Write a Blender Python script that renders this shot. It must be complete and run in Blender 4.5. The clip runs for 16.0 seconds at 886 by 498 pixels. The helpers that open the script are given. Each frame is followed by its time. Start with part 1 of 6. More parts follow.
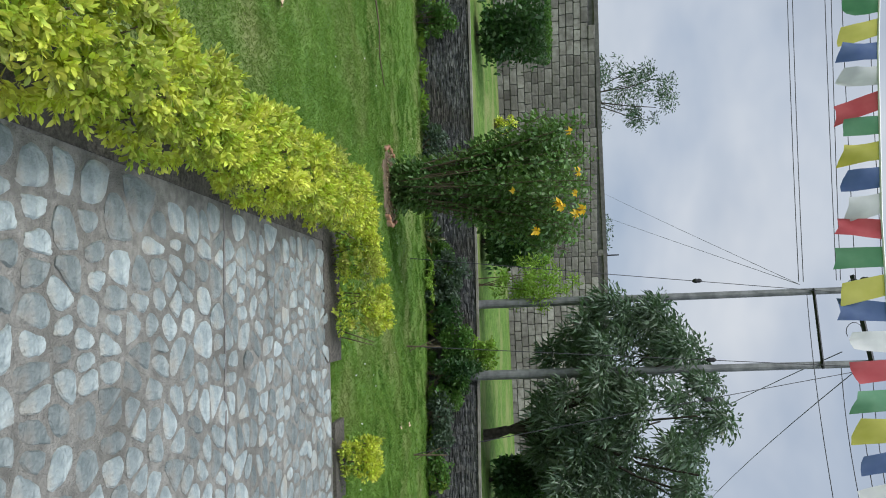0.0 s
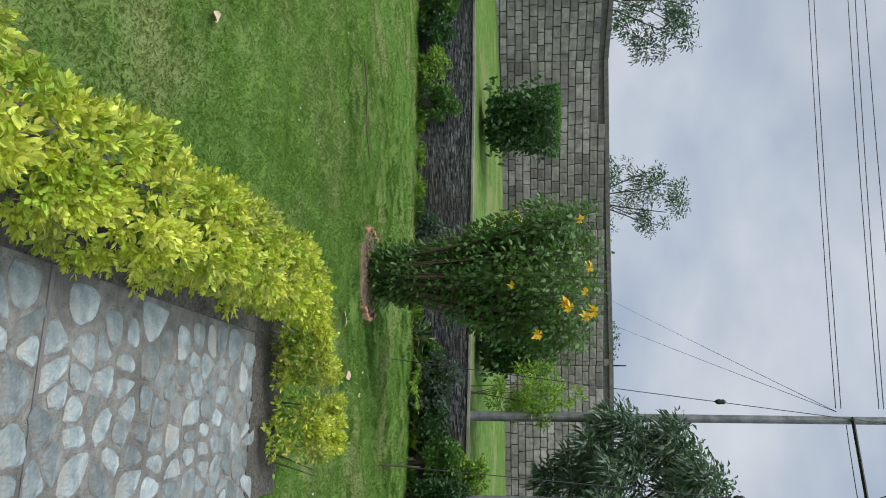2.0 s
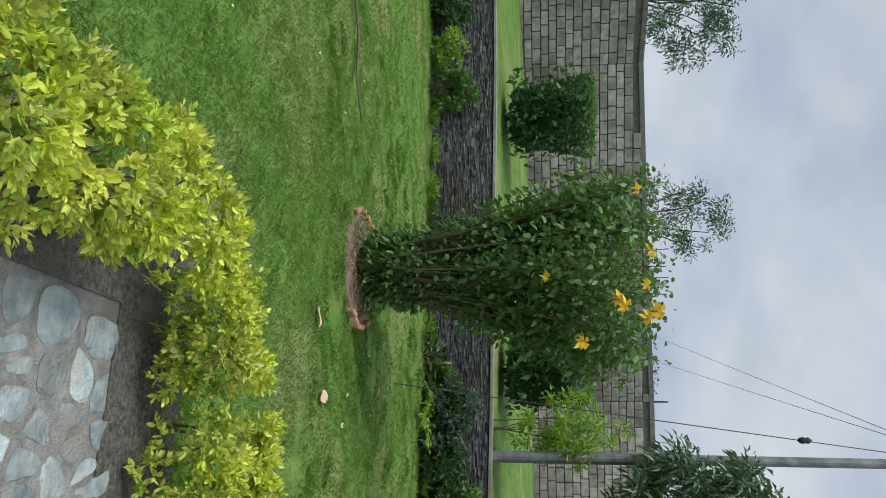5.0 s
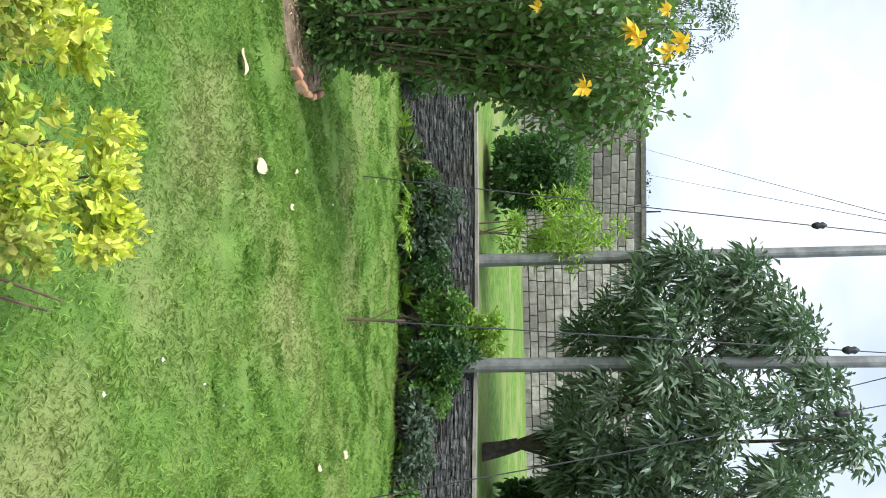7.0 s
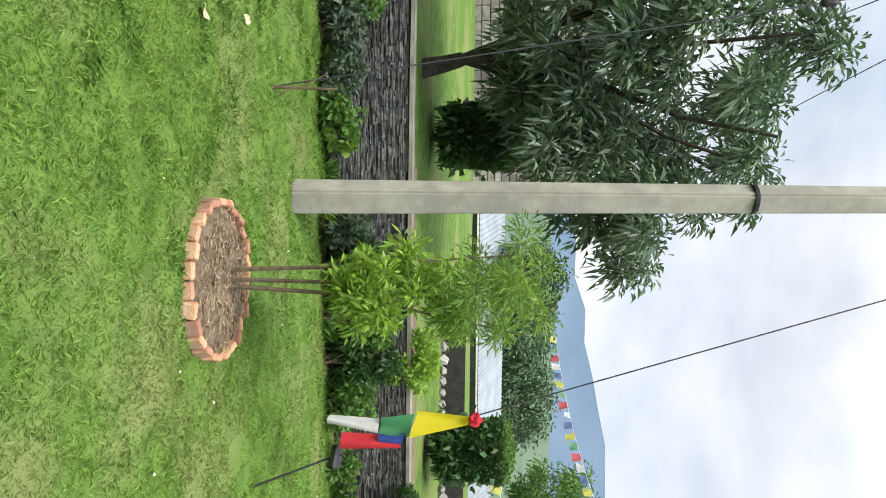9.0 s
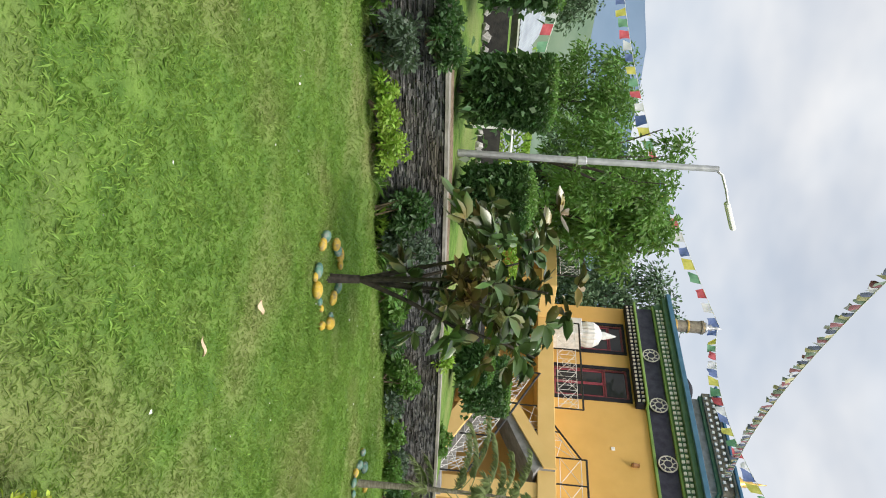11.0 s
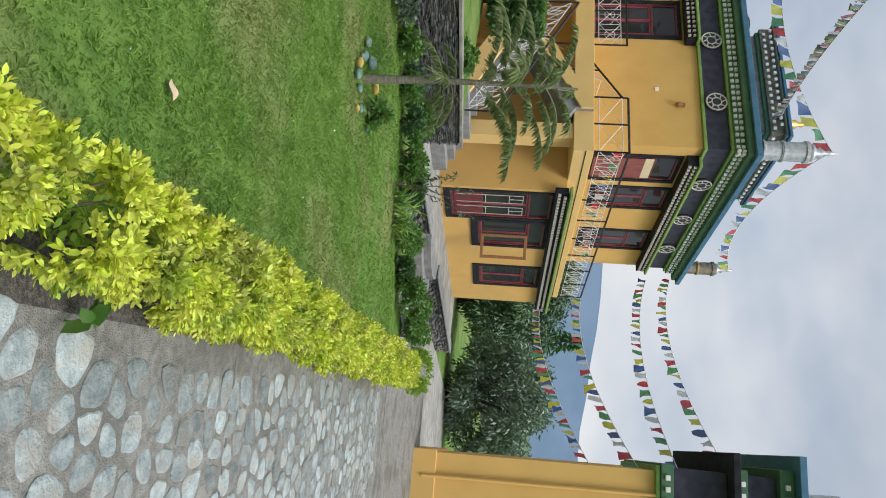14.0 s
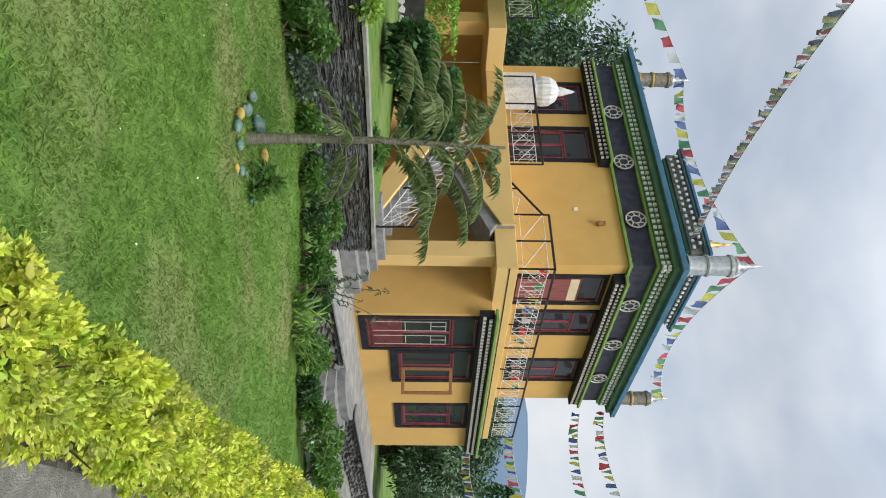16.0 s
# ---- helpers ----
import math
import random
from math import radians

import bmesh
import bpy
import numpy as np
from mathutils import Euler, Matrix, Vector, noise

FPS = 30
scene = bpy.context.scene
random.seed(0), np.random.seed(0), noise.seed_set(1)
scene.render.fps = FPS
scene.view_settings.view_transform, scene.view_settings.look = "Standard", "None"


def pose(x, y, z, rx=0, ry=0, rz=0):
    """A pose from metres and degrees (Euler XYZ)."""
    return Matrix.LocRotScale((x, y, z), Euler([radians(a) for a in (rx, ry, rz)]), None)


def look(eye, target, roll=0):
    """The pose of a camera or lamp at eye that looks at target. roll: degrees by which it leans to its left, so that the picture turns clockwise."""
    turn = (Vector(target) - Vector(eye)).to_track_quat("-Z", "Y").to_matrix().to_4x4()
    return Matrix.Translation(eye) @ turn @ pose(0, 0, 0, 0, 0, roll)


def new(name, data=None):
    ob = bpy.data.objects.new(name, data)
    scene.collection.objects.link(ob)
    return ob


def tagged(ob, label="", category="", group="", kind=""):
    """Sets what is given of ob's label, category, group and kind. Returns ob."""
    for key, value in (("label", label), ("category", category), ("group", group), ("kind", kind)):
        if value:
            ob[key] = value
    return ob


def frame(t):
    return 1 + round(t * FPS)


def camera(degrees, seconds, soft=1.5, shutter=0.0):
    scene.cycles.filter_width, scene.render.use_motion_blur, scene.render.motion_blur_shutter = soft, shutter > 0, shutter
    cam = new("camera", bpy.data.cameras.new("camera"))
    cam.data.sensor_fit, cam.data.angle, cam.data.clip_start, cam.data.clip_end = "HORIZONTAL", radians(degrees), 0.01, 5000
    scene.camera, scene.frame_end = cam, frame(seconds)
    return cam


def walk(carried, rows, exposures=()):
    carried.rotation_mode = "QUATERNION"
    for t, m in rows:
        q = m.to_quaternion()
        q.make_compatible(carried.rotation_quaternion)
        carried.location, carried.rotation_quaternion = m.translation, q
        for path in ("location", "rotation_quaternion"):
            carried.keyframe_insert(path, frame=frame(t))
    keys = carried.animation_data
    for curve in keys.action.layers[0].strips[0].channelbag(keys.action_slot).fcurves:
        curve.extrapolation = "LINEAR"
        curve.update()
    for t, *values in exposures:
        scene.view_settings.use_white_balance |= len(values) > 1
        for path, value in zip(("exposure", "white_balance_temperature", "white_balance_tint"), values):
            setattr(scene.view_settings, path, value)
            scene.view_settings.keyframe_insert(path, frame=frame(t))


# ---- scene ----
cam = camera(64.22, 16.0, 1.0)
PATH = [
    (0, (0.000, 0.000, 1.483), (-0.186, 1.984, 1.308), 87.33),
    (0.5, (-0.093, 0.384, 1.489), (-0.366, 2.359, 1.344), 87.92),
    (1, (-0.166, 0.736, 1.502), (-0.512, 2.697, 1.317), 87.41),
    (1.5, (-0.135, 1.111, 1.538), (-0.591, 3.047, 1.327), 86.93),
    (2, (-0.139, 1.342, 1.545), (-0.603, 3.280, 1.370), 89.54),
    (2.5, (-0.178, 1.661, 1.555), (-0.602, 3.610, 1.414), 88.39),
    (3, (-0.099, 2.003, 1.539), (-0.550, 3.945, 1.378), 87.00),
    (3.2, (-0.099, 2.137, 1.546), (-0.602, 4.063, 1.360), 87.72),
    (5.3, (-0.117, 3.386, 1.480), (-0.688, 5.287, 1.237), 89.13),
    (5.5, (-0.133, 3.496, 1.487), (-0.671, 5.408, 1.255), 88.85),
    (6, (-0.038, 3.740, 1.460), (-0.457, 5.683, 1.239), 88.27),
    (6.5, (0.130, 4.039, 1.481), (-0.144, 6.008, 1.262), 88.28),
    (7, (0.201, 4.339, 1.470), (0.085, 6.324, 1.253), 88.42),
    (7.5, (0.343, 4.629, 1.481), (0.371, 6.618, 1.275), 88.62),
    (8, (0.634, 4.786, 1.516), (0.905, 6.760, 1.341), 89.27),
    (8.5, (0.886, 4.955, 1.525), (1.403, 6.883, 1.390), 89.90),
    (9, (1.181, 5.175, 1.532), (1.927, 7.029, 1.444), 90.54),
    (9.5, (1.543, 5.285, 1.468), (2.506, 7.037, 1.392), 91.07),
    (10, (1.852, 5.406, 1.438), (3.112, 6.955, 1.330), 92.31),
    (10.2, (1.973, 5.459, 1.437), (3.328, 6.925, 1.319), 93.10),
    (12.3, (3.336, 5.390, 1.494), (5.172, 6.162, 1.316), 93.21),
    (12.5, (3.445, 5.372, 1.504), (5.308, 6.078, 1.330), 93.30),
    (13, (3.780, 5.323, 1.488), (5.698, 5.865, 1.324), 93.33),
    (13.5, (4.162, 5.210, 1.485), (6.114, 5.613, 1.319), 93.29),
    (14, (4.490, 5.115, 1.487), (6.445, 5.501, 1.311), 93.43),
    (14.5, (4.903, 5.097, 1.495), (6.840, 5.569, 1.340), 92.83),
    (15, (5.275, 4.988, 1.476), (7.173, 5.610, 1.370), 91.66),
    (15.5, (5.622, 4.945, 1.475), (7.478, 5.690, 1.437), 91.01),
    (16, (6.029, 4.944, 1.495), (7.859, 5.751, 1.528), 90.79),
]
walk(cam, [(t, look(eye, target, roll)) for t, eye, target, roll in PATH],
     [(0, 0.07, 6300, 10), (3.2, 0.02, 6300, 10), (5.5, 0.14, 6400, 10), (6.0, 0.57, 6500, 10), (6.6, 0.90, 6450, 10), (7.6, 0.98, 6450, 10), (8.5, 0.88, 6550, 10),
      (9.5, 0.70, 7000, 11), (10.2, 0.62, 7000, 11), (12.4, 0.43, 6800, 11), (13.5, 0.22, 6600, 10), (14.5, 0.20, 6500, 10), (15.5, 0.30, 6500, 10), (16, 0.28, 6500, 10)])

# ---------------------------------------------------------------- light
world = bpy.data.worlds.new("world")
scene.world = world
world.use_nodes = True
wn, wl = world.node_tree.nodes, world.node_tree.links
wn.clear()
w_out = wn.new("ShaderNodeOutputWorld")
w_bg = wn.new("ShaderNodeBackground")
w_sky = wn.new("ShaderNodeTexSky")
w_sky.sky_type = 'NISHITA'
w_sky.sun_disc = False
w_sky.sun_elevation = radians(52)
w_sky.sun_rotation = radians(227)
w_co = wn.new("ShaderNodeTexCoord")
w_map = wn.new("ShaderNodeMapping")
w_map.inputs["Scale"].default_value = (1.0, 1.0, 1.7)
w_n1 = wn.new("ShaderNodeTexNoise")
w_n1.inputs["Scale"].default_value = 2.1
w_n1.inputs["Detail"].default_value = 4
w_n1.inputs["Roughness"].default_value = 0.5
w_n1.inputs["Distortion"].default_value = 0.3
w_n2 = wn.new("ShaderNodeTexNoise")
w_n2.inputs["Scale"].default_value = 3.2
w_n2.inputs["Detail"].default_value = 4
w_r1 = wn.new("ShaderNodeValToRGB")
w_r1.color_ramp.elements[0].position = 0.30
w_r1.color_ramp.elements[0].color = (0.55, 0.55, 0.55, 1)
w_r1.color_ramp.elements[1].position = 0.58
w_r2 = wn.new("ShaderNodeValToRGB")
w_r2.color_ramp.elements[0].position = 0.32
w_r2.color_ramp.elements[0].color = (4.7, 5.5, 6.7, 1)
w_r2.color_ramp.elements[1].position = 0.74
w_r2.color_ramp.elements[1].color = (8.5, 8.7, 8.9, 1)
w_mix = wn.new("ShaderNodeMix")
w_mix.data_type = 'RGBA'
wl.new(w_co.outputs["Generated"], w_map.inputs["Vector"])
wl.new(w_map.outputs[0], w_n1.inputs["Vector"])
wl.new(w_map.outputs[0], w_n2.inputs["Vector"])
wl.new(w_n1.outputs["Fac"], w_r1.inputs["Fac"])
wl.new(w_n2.outputs["Fac"], w_r2.inputs["Fac"])
wl.new(w_r1.outputs["Color"], w_mix.inputs["Factor"])
wl.new(w_sky.outputs["Color"], w_mix.inputs["A"])
wl.new(w_r2.outputs["Color"], w_mix.inputs["B"])
w_sep = wn.new("ShaderNodeSeparateXYZ")
wl.new(w_co.outputs["Generated"], w_sep.inputs[0])
w_up = wn.new("ShaderNodeMapRange")
w_up.inputs["From Min"].default_value = 0.45
w_up.inputs["From Max"].default_value = 1.0
w_up.inputs["To Min"].default_value = 1.0
w_up.inputs["To Max"].default_value = 2.4
wl.new(w_sep.outputs["Z"], w_up.inputs["Value"])
w_mul = wn.new("ShaderNodeVectorMath")
w_mul.operation = 'SCALE'
wl.new(w_mix.outputs["Result"], w_mul.inputs[0])
wl.new(w_up.outputs[0], w_mul.inputs["Scale"])
wl.new(w_mul.outputs[0], w_bg.inputs["Color"])
w_bg.inputs["Strength"].default_value = 0.085
wl.new(w_bg.outputs[0], w_out.inputs["Surface"])

sun_data = bpy.data.lights.new("sun", 'SUN')
sun_data.energy = 2.6
sun_data.angle = radians(25)
sun_data.color = (1.0, 0.97, 0.93)
sun = new("sun", sun_data)
sun.matrix_world = look((-14, -4, 30), (0, 9, 0))


# ---------------------------------------------------------------- materials
def mat(name, c1, c2=None, rough=0.7, scale=8.0, bump=0.0, bscale=40.0, metal=0.0, island=0.0, obj=0.0, spec=0.4,
        c3=None, scale3=0.8, trans=None, stretch=(1, 1, 1), detail=5.0):
    """Two-tone noise over object space, a second larger-scale tone, bump, and a shift per piece."""
    m = bpy.data.materials.new(name)
    m.use_nodes = True
    nt = m.node_tree
    n, l = nt.nodes, nt.links
    b = n["Principled BSDF"]
    co = n.new("ShaderNodeTexCoord")
    mp = n.new("ShaderNodeMapping")
    mp.inputs["Scale"].default_value = stretch
    l.new(co.outputs["Object"], mp.inputs["Vector"])
    no = n.new("ShaderNodeTexNoise")
    no.inputs["Scale"].default_value = scale
    no.inputs["Detail"].default_value = detail
    l.new(mp.outputs[0], no.inputs["Vector"])
    ra = n.new("ShaderNodeValToRGB")
    ra.color_ramp.elements[0].position = 0.34
    ra.color_ramp.elements[1].position = 0.66
    ra.color_ramp.elements[0].color = (*c1, 1)
    ra.color_ramp.elements[1].color = (*(c2 or c1), 1)
    l.new(no.outputs["Fac"], ra.inputs["Fac"])
    col = ra.outputs["Color"]
    if c3:
        n3 = n.new("ShaderNodeTexNoise")
        n3.inputs["Scale"].default_value = scale3
        n3.inputs["Detail"].default_value = 4
        l.new(mp.outputs[0], n3.inputs["Vector"])
        r3 = n.new("ShaderNodeValToRGB")
        r3.color_ramp.elements[0].position = 0.48
        r3.color_ramp.elements[1].position = 0.68
        l.new(n3.outputs["Fac"], r3.inputs["Fac"])
        mx = n.new("ShaderNodeMix")
        mx.data_type = 'RGBA'
        l.new(r3.outputs["Color"], mx.inputs["Factor"])
        l.new(col, mx.inputs["A"])
        mx.inputs["B"].default_value = (*c3, 1)
        col = mx.outputs["Result"]
    if island or obj:
        hs = n.new("ShaderNodeHueSaturation")
        src = n.new("ShaderNodeNewGeometry").outputs["Random Per Island"] if island else n.new("ShaderNodeObjectInfo").outputs["Random"]
        k = island or obj
        mr = n.new("ShaderNodeMapRange")
        mr.inputs["To Min"].default_value = 1 - k
        mr.inputs["To Max"].default_value = 1 + k
        l.new(src, mr.inputs["Value"])
        mh = n.new("ShaderNodeMapRange")
        mh.inputs["To Min"].default_value = 0.5 - 0.035 * k
        mh.inputs["To Max"].default_value = 0.5 + 0.035 * k
        l.new(src, mh.inputs["Value"])
        l.new(mr.outputs[0], hs.inputs["Value"])
        l.new(mh.outputs[0], hs.inputs["Hue"])
        l.new(col, hs.inputs["Color"])
        col = hs.outputs["Color"]
    l.new(col, b.inputs["Base Color"])
    b.inputs["Roughness"].default_value = rough
    b.inputs["Metallic"].default_value = metal
    b.inputs["Specular IOR Level"].default_value = spec
    if bump:
        nb = n.new("ShaderNodeTexNoise")
        nb.inputs["Scale"].default_value = bscale
        nb.inputs["Detail"].default_value = 6
        l.new(mp.outputs[0], nb.inputs["Vector"])
        bp = n.new("ShaderNodeBump")
        bp.inputs["Strength"].default_value = bump
        bp.inputs["Distance"].default_value = 0.02
        l.new(nb.outputs["Fac"], bp.inputs["Height"])
        l.new(bp.outputs[0], b.inputs["Normal"])
    if trans:
        tr = n.new("ShaderNodeBsdfTranslucent")
        tr.inputs["Color"].default_value = (*trans, 1)
        mixs = n.new("ShaderNodeMixShader")
        mixs.inputs["Fac"].default_value = 0.35
        l.new(b.outputs[0], mixs.inputs[1])
        l.new(tr.outputs[0], mixs.inputs[2])
        l.new(mixs.outputs[0], n["Material Output"].inputs["Surface"])
    return m


M_LAWN = mat("lawn_turf", (0.075, 0.15, 0.03), (0.14, 0.235, 0.05), 0.9, 7, 0.9, 70, c3=(0.20, 0.235, 0.085), scale3=0.9, spec=0.1)
M_BLADE = mat("grass_blade", (0.155, 0.275, 0.052), (0.265, 0.405, 0.092), 0.7, 2.4, island=0.3, spec=0.2, c3=(0.29, 0.325, 0.125), scale3=0.9, trans=(0.18, 0.33, 0.05))
M_TUSSOCK = mat("tussock_blade", (0.115, 0.235, 0.042), (0.20, 0.35, 0.07), 0.7, 3, island=0.3, spec=0.2, trans=(0.13, 0.28, 0.045))
M_HEDGE = mat("golden_leaf", (0.50, 0.58, 0.045), (0.84, 0.82, 0.17), 0.5, 5, island=0.5, spec=0.35, c3=(0.30, 0.44, 0.06), scale3=4.5, trans=(0.58, 0.66, 0.06))
M_HEDGE_D = mat("older_golden_leaf", (0.33, 0.43, 0.05), (0.60, 0.62, 0.13), 0.5, 6, island=0.5, spec=0.35, c3=(0.42, 0.40, 0.13), scale3=5, trans=(0.4, 0.5, 0.06))
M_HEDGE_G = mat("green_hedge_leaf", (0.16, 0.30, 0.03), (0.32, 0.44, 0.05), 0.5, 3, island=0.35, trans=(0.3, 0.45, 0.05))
M_TWIG = mat("twig_bark", (0.10, 0.075, 0.05), (0.18, 0.14, 0.09), 0.9, 20, 0.5)
M_DARKLEAF = mat("dark_green_leaf", (0.04, 0.095, 0.035), (0.085, 0.16, 0.055), 0.45, 2, island=0.45, trans=(0.06, 0.16, 0.03))
M_MIDLEAF = mat("mid_green_leaf", (0.075, 0.17, 0.035), (0.135, 0.25, 0.055), 0.5, 2, island=0.45, trans=(0.12, 0.25, 0.04))
M_VINELEAF = mat("vine_leaf", (0.08, 0.165, 0.05), (0.155, 0.255, 0.078), 0.42, 2, island=0.45, trans=(0.13, 0.25, 0.045))
M_LIGHTLEAF = mat("light_green_leaf", (0.18, 0.32, 0.04), (0.28, 0.42, 0.07), 0.5, 2, island=0.4, trans=(0.3, 0.48, 0.06))
M_TREELEAF = mat("tree_leaf", (0.13, 0.20, 0.135), (0.23, 0.30, 0.21), 0.3, 1.5, island=0.5, trans=(0.06, 0.12, 0.04))
M_MAGLEAF = mat("magnolia_leaf", (0.045, 0.09, 0.03), (0.09, 0.14, 0.04), 0.28, 1.5, island=0.5, spec=0.6, c3=(0.22, 0.13, 0.05), scale3=1.6)
M_YOUNGTOP = mat("young_tree_leaf", (0.13, 0.24, 0.05), (0.22, 0.34, 0.07), 0.5, 2, island=0.4, trans=(0.2, 0.36, 0.05))
M_PALMLEAF = mat("frond_leaf", (0.21, 0.27, 0.12), (0.32, 0.38, 0.18), 0.5, 2, island=0.35, trans=(0.2, 0.27, 0.08))
M_PALMBARK = mat("frond_tree_bark", (0.13, 0.12, 0.085), (0.25, 0.235, 0.18), 0.9, 20, 0.6, 40, stretch=(1, 1, 5))
M_FARTREE = mat("far_tree_leaf", (0.06, 0.12, 0.06), (0.11, 0.18, 0.09), 0.7, 0.8, island=0.4)
M_BARK = mat("tree_bark", (0.03, 0.026, 0.021), (0.08, 0.066, 0.052), 0.9, 14, 0.8, 30)
M_STONE = mat("river_stone", (0.165, 0.20, 0.20), (0.33, 0.37, 0.36), 0.5, 16, 0.8, 60, obj=0.4, c3=(0.27, 0.26, 0.225), scale3=7)
M_MORTAR = mat("path_mortar", (0.185, 0.18, 0.16), (0.32, 0.31, 0.275), 0.9, 22, 1.0, 130, c3=(0.15, 0.145, 0.125), scale3=2.2)
M_SLATE = mat("slate", (0.05, 0.054, 0.058), (0.165, 0.165, 0.16), 0.55, 12, 0.6, 40, island=0.6, c3=(0.095, 0.085, 0.07), scale3=1.2)
M_SLATEBACK = mat("slate_gap", (0.02, 0.02, 0.02), (0.045, 0.042, 0.038), 0.9, 10, 0.3)
M_CAP = mat("wall_cap", (0.19, 0.18, 0.155), (0.32, 0.305, 0.27), 0.9, 6, 0.5, c3=(0.15, 0.15, 0.10), scale3=2.0)
M_BLOCK = mat("block_stone", (0.24, 0.22, 0.20), (0.40, 0.38, 0.35), 0.9, 6, 0.6, 20, obj=0.3, c3=(0.18, 0.165, 0.15), scale3=0.7)
M_BLOCKJ = mat("block_joint", (0.12, 0.115, 0.11), (0.19, 0.18, 0.17), 0.95, 10, 0.3)
M_GRAVEL = mat("gravel_earth", (0.055, 0.05, 0.042), (0.17, 0.155, 0.13), 0.95, 60, 1.0, 140, c3=(0.09, 0.085, 0.07), scale3=3)
M_CONC = mat("concrete", (0.33, 0.31, 0.27), (0.46, 0.44, 0.39), 0.85, 6, 0.18, 60, c3=(0.29, 0.28, 0.26), scale3=2)
M_STEEL = mat("painted_steel", (0.15, 0.155, 0.16), (0.26, 0.265, 0.27), 0.5, 8, metal=0.3)
M_BLACK = mat("black_metal", (0.012, 0.012, 0.014), (0.03, 0.03, 0.032), 0.5, 8, metal=0.2)
M_CABLE = mat("cable", (0.03, 0.03, 0.035), None, 0.6)
M_BRICK = mat("brick_clay", (0.40, 0.20, 0.12), (0.55, 0.30, 0.19), 0.9, 12, 0.5, 60, obj=0.3, c3=(0.36, 0.27, 0.2), scale3=5)
M_SOIL = mat("dry_soil", (0.12, 0.085, 0.055), (0.24, 0.18, 0.12), 0.95, 14, 0.9, 50)
M_YELLOW = mat("yellow_plaster", (0.60, 0.37, 0.115), (0.66, 0.41, 0.135), 0.8, 1.3, 0.15, 70, c3=(0.57, 0.36, 0.12), scale3=0.4, spec=0.25)
M_PALEY = mat("pale_yellow_plaster", (0.66, 0.45, 0.17), (0.71, 0.49, 0.20), 0.8, 1.3, 0.15, 70, spec=0.25)
M_WHITE = mat("white_paint", (0.70, 0.70, 0.68), (0.80, 0.80, 0.78), 0.6, 4)
M_RAIL = mat("white_rail_paint", (0.55, 0.55, 0.54), (0.70, 0.70, 0.69), 0.5, 6)
M_NAVY = mat("dark_frieze", (0.035, 0.033, 0.055), (0.06, 0.057, 0.085), 0.85, 5, 0.4, 80)
M_BLUE = mat("blue_trim", (0.04, 0.125, 0.21), (0.065, 0.17, 0.27), 0.55, 4)
M_GREEN = mat("green_trim", (0.16, 0.28, 0.07), (0.22, 0.35, 0.10), 0.6, 4)
M_DGREEN = mat("dark_green_trim", (0.05, 0.13, 0.07), (0.08, 0.17, 0.09), 0.6, 4)
M_MAROON = mat("maroon_wood", (0.10, 0.018, 0.022), (0.17, 0.035, 0.04), 0.4, 6, 0.2)
M_RED = mat("red_frame", (0.22, 0.035, 0.055), (0.30, 0.06, 0.085), 0.45, 6)
M_WOOD = mat("brown_wood", (0.22, 0.10, 0.04), (0.32, 0.15, 0.06), 0.45, 6, stretch=(1, 1, 6))
M_DFRAME = mat("dark_window_surround", (0.014, 0.015, 0.021), (0.025, 0.027, 0.034), 0.8, 5, spec=0.15)
# near-black colour standing in for the shade of an unlit room
M_ROOM_SHADE = mat("room_shade", (0.02, 0.018, 0.016), (0.035, 0.03, 0.026), 0.9, 3)
M_CURT = mat("maroon_curtain", (0.20, 0.06, 0.06), (0.30, 0.10, 0.09), 0.9, 3, stretch=(14, 14, 1))
M_CREAM = mat("cream_cloth", (0.62, 0.52, 0.32), (0.70, 0.60, 0.40), 0.9, 6)
M_GOLD = mat("gilt_metal", (0.62, 0.38, 0.10), (0.75, 0.5, 0.16), 0.35, 6, metal=0.8)
M_SILVER = mat("grey_metal", (0.36, 0.37, 0.38), (0.52, 0.53, 0.54), 0.45, 10, metal=0.5)
M_PLAQ = mat("medallion_paint", (0.45, 0.42, 0.38), (0.62, 0.58, 0.53), 0.7, 10)
M_GREYC = mat("grey_cement", (0.17, 0.17, 0.165), (0.27, 0.27, 0.26), 0.85, 5, 0.4)
M_ROOFW = mat("corrugated_sheet", (0.22, 0.25, 0.28), (0.30, 0.34, 0.37), 0.6, 2)
M_PSTONE_Y = mat("yellow_painted_stone", (0.42, 0.28, 0.03), (0.60, 0.42, 0.07), 0.7, 18, 0.4, c3=(0.25, 0.2, 0.1), scale3=22)
M_PSTONE_T = mat("teal_painted_stone", (0.05, 0.14, 0.11), (0.12, 0.25, 0.20), 0.7, 12, 0.4, c3=(0.22, 0.24, 0.2), scale3=22)
M_ROCK = mat("pale_rock", (0.22, 0.215, 0.20), (0.42, 0.41, 0.39), 0.85, 8, 0.4, obj=0.35)
M_FLOWER = mat("orange_petal", (0.92, 0.58, 0.03), (0.96, 0.68, 0.08), 0.5, 6, trans=(0.9, 0.6, 0.05))
M_REDFL = mat("red_petal", (0.6, 0.06, 0.03), (0.7, 0.1, 0.05), 0.5, 6)
M_STRAW = mat("dry_straw", (0.24, 0.18, 0.11), (0.40, 0.31, 0.20), 0.8, 12, island=0.4)
M_YARD = mat("yard_cement", (0.23, 0.22, 0.195), (0.35, 0.34, 0.305), 0.9, 3, 0.4, 40, c3=(0.19, 0.185, 0.165), scale3=0.8)
M_BRONZE = mat("weathered_bronze", (0.16, 0.13, 0.10), (0.30, 0.26, 0.20), 0.6, 10, metal=0.3)
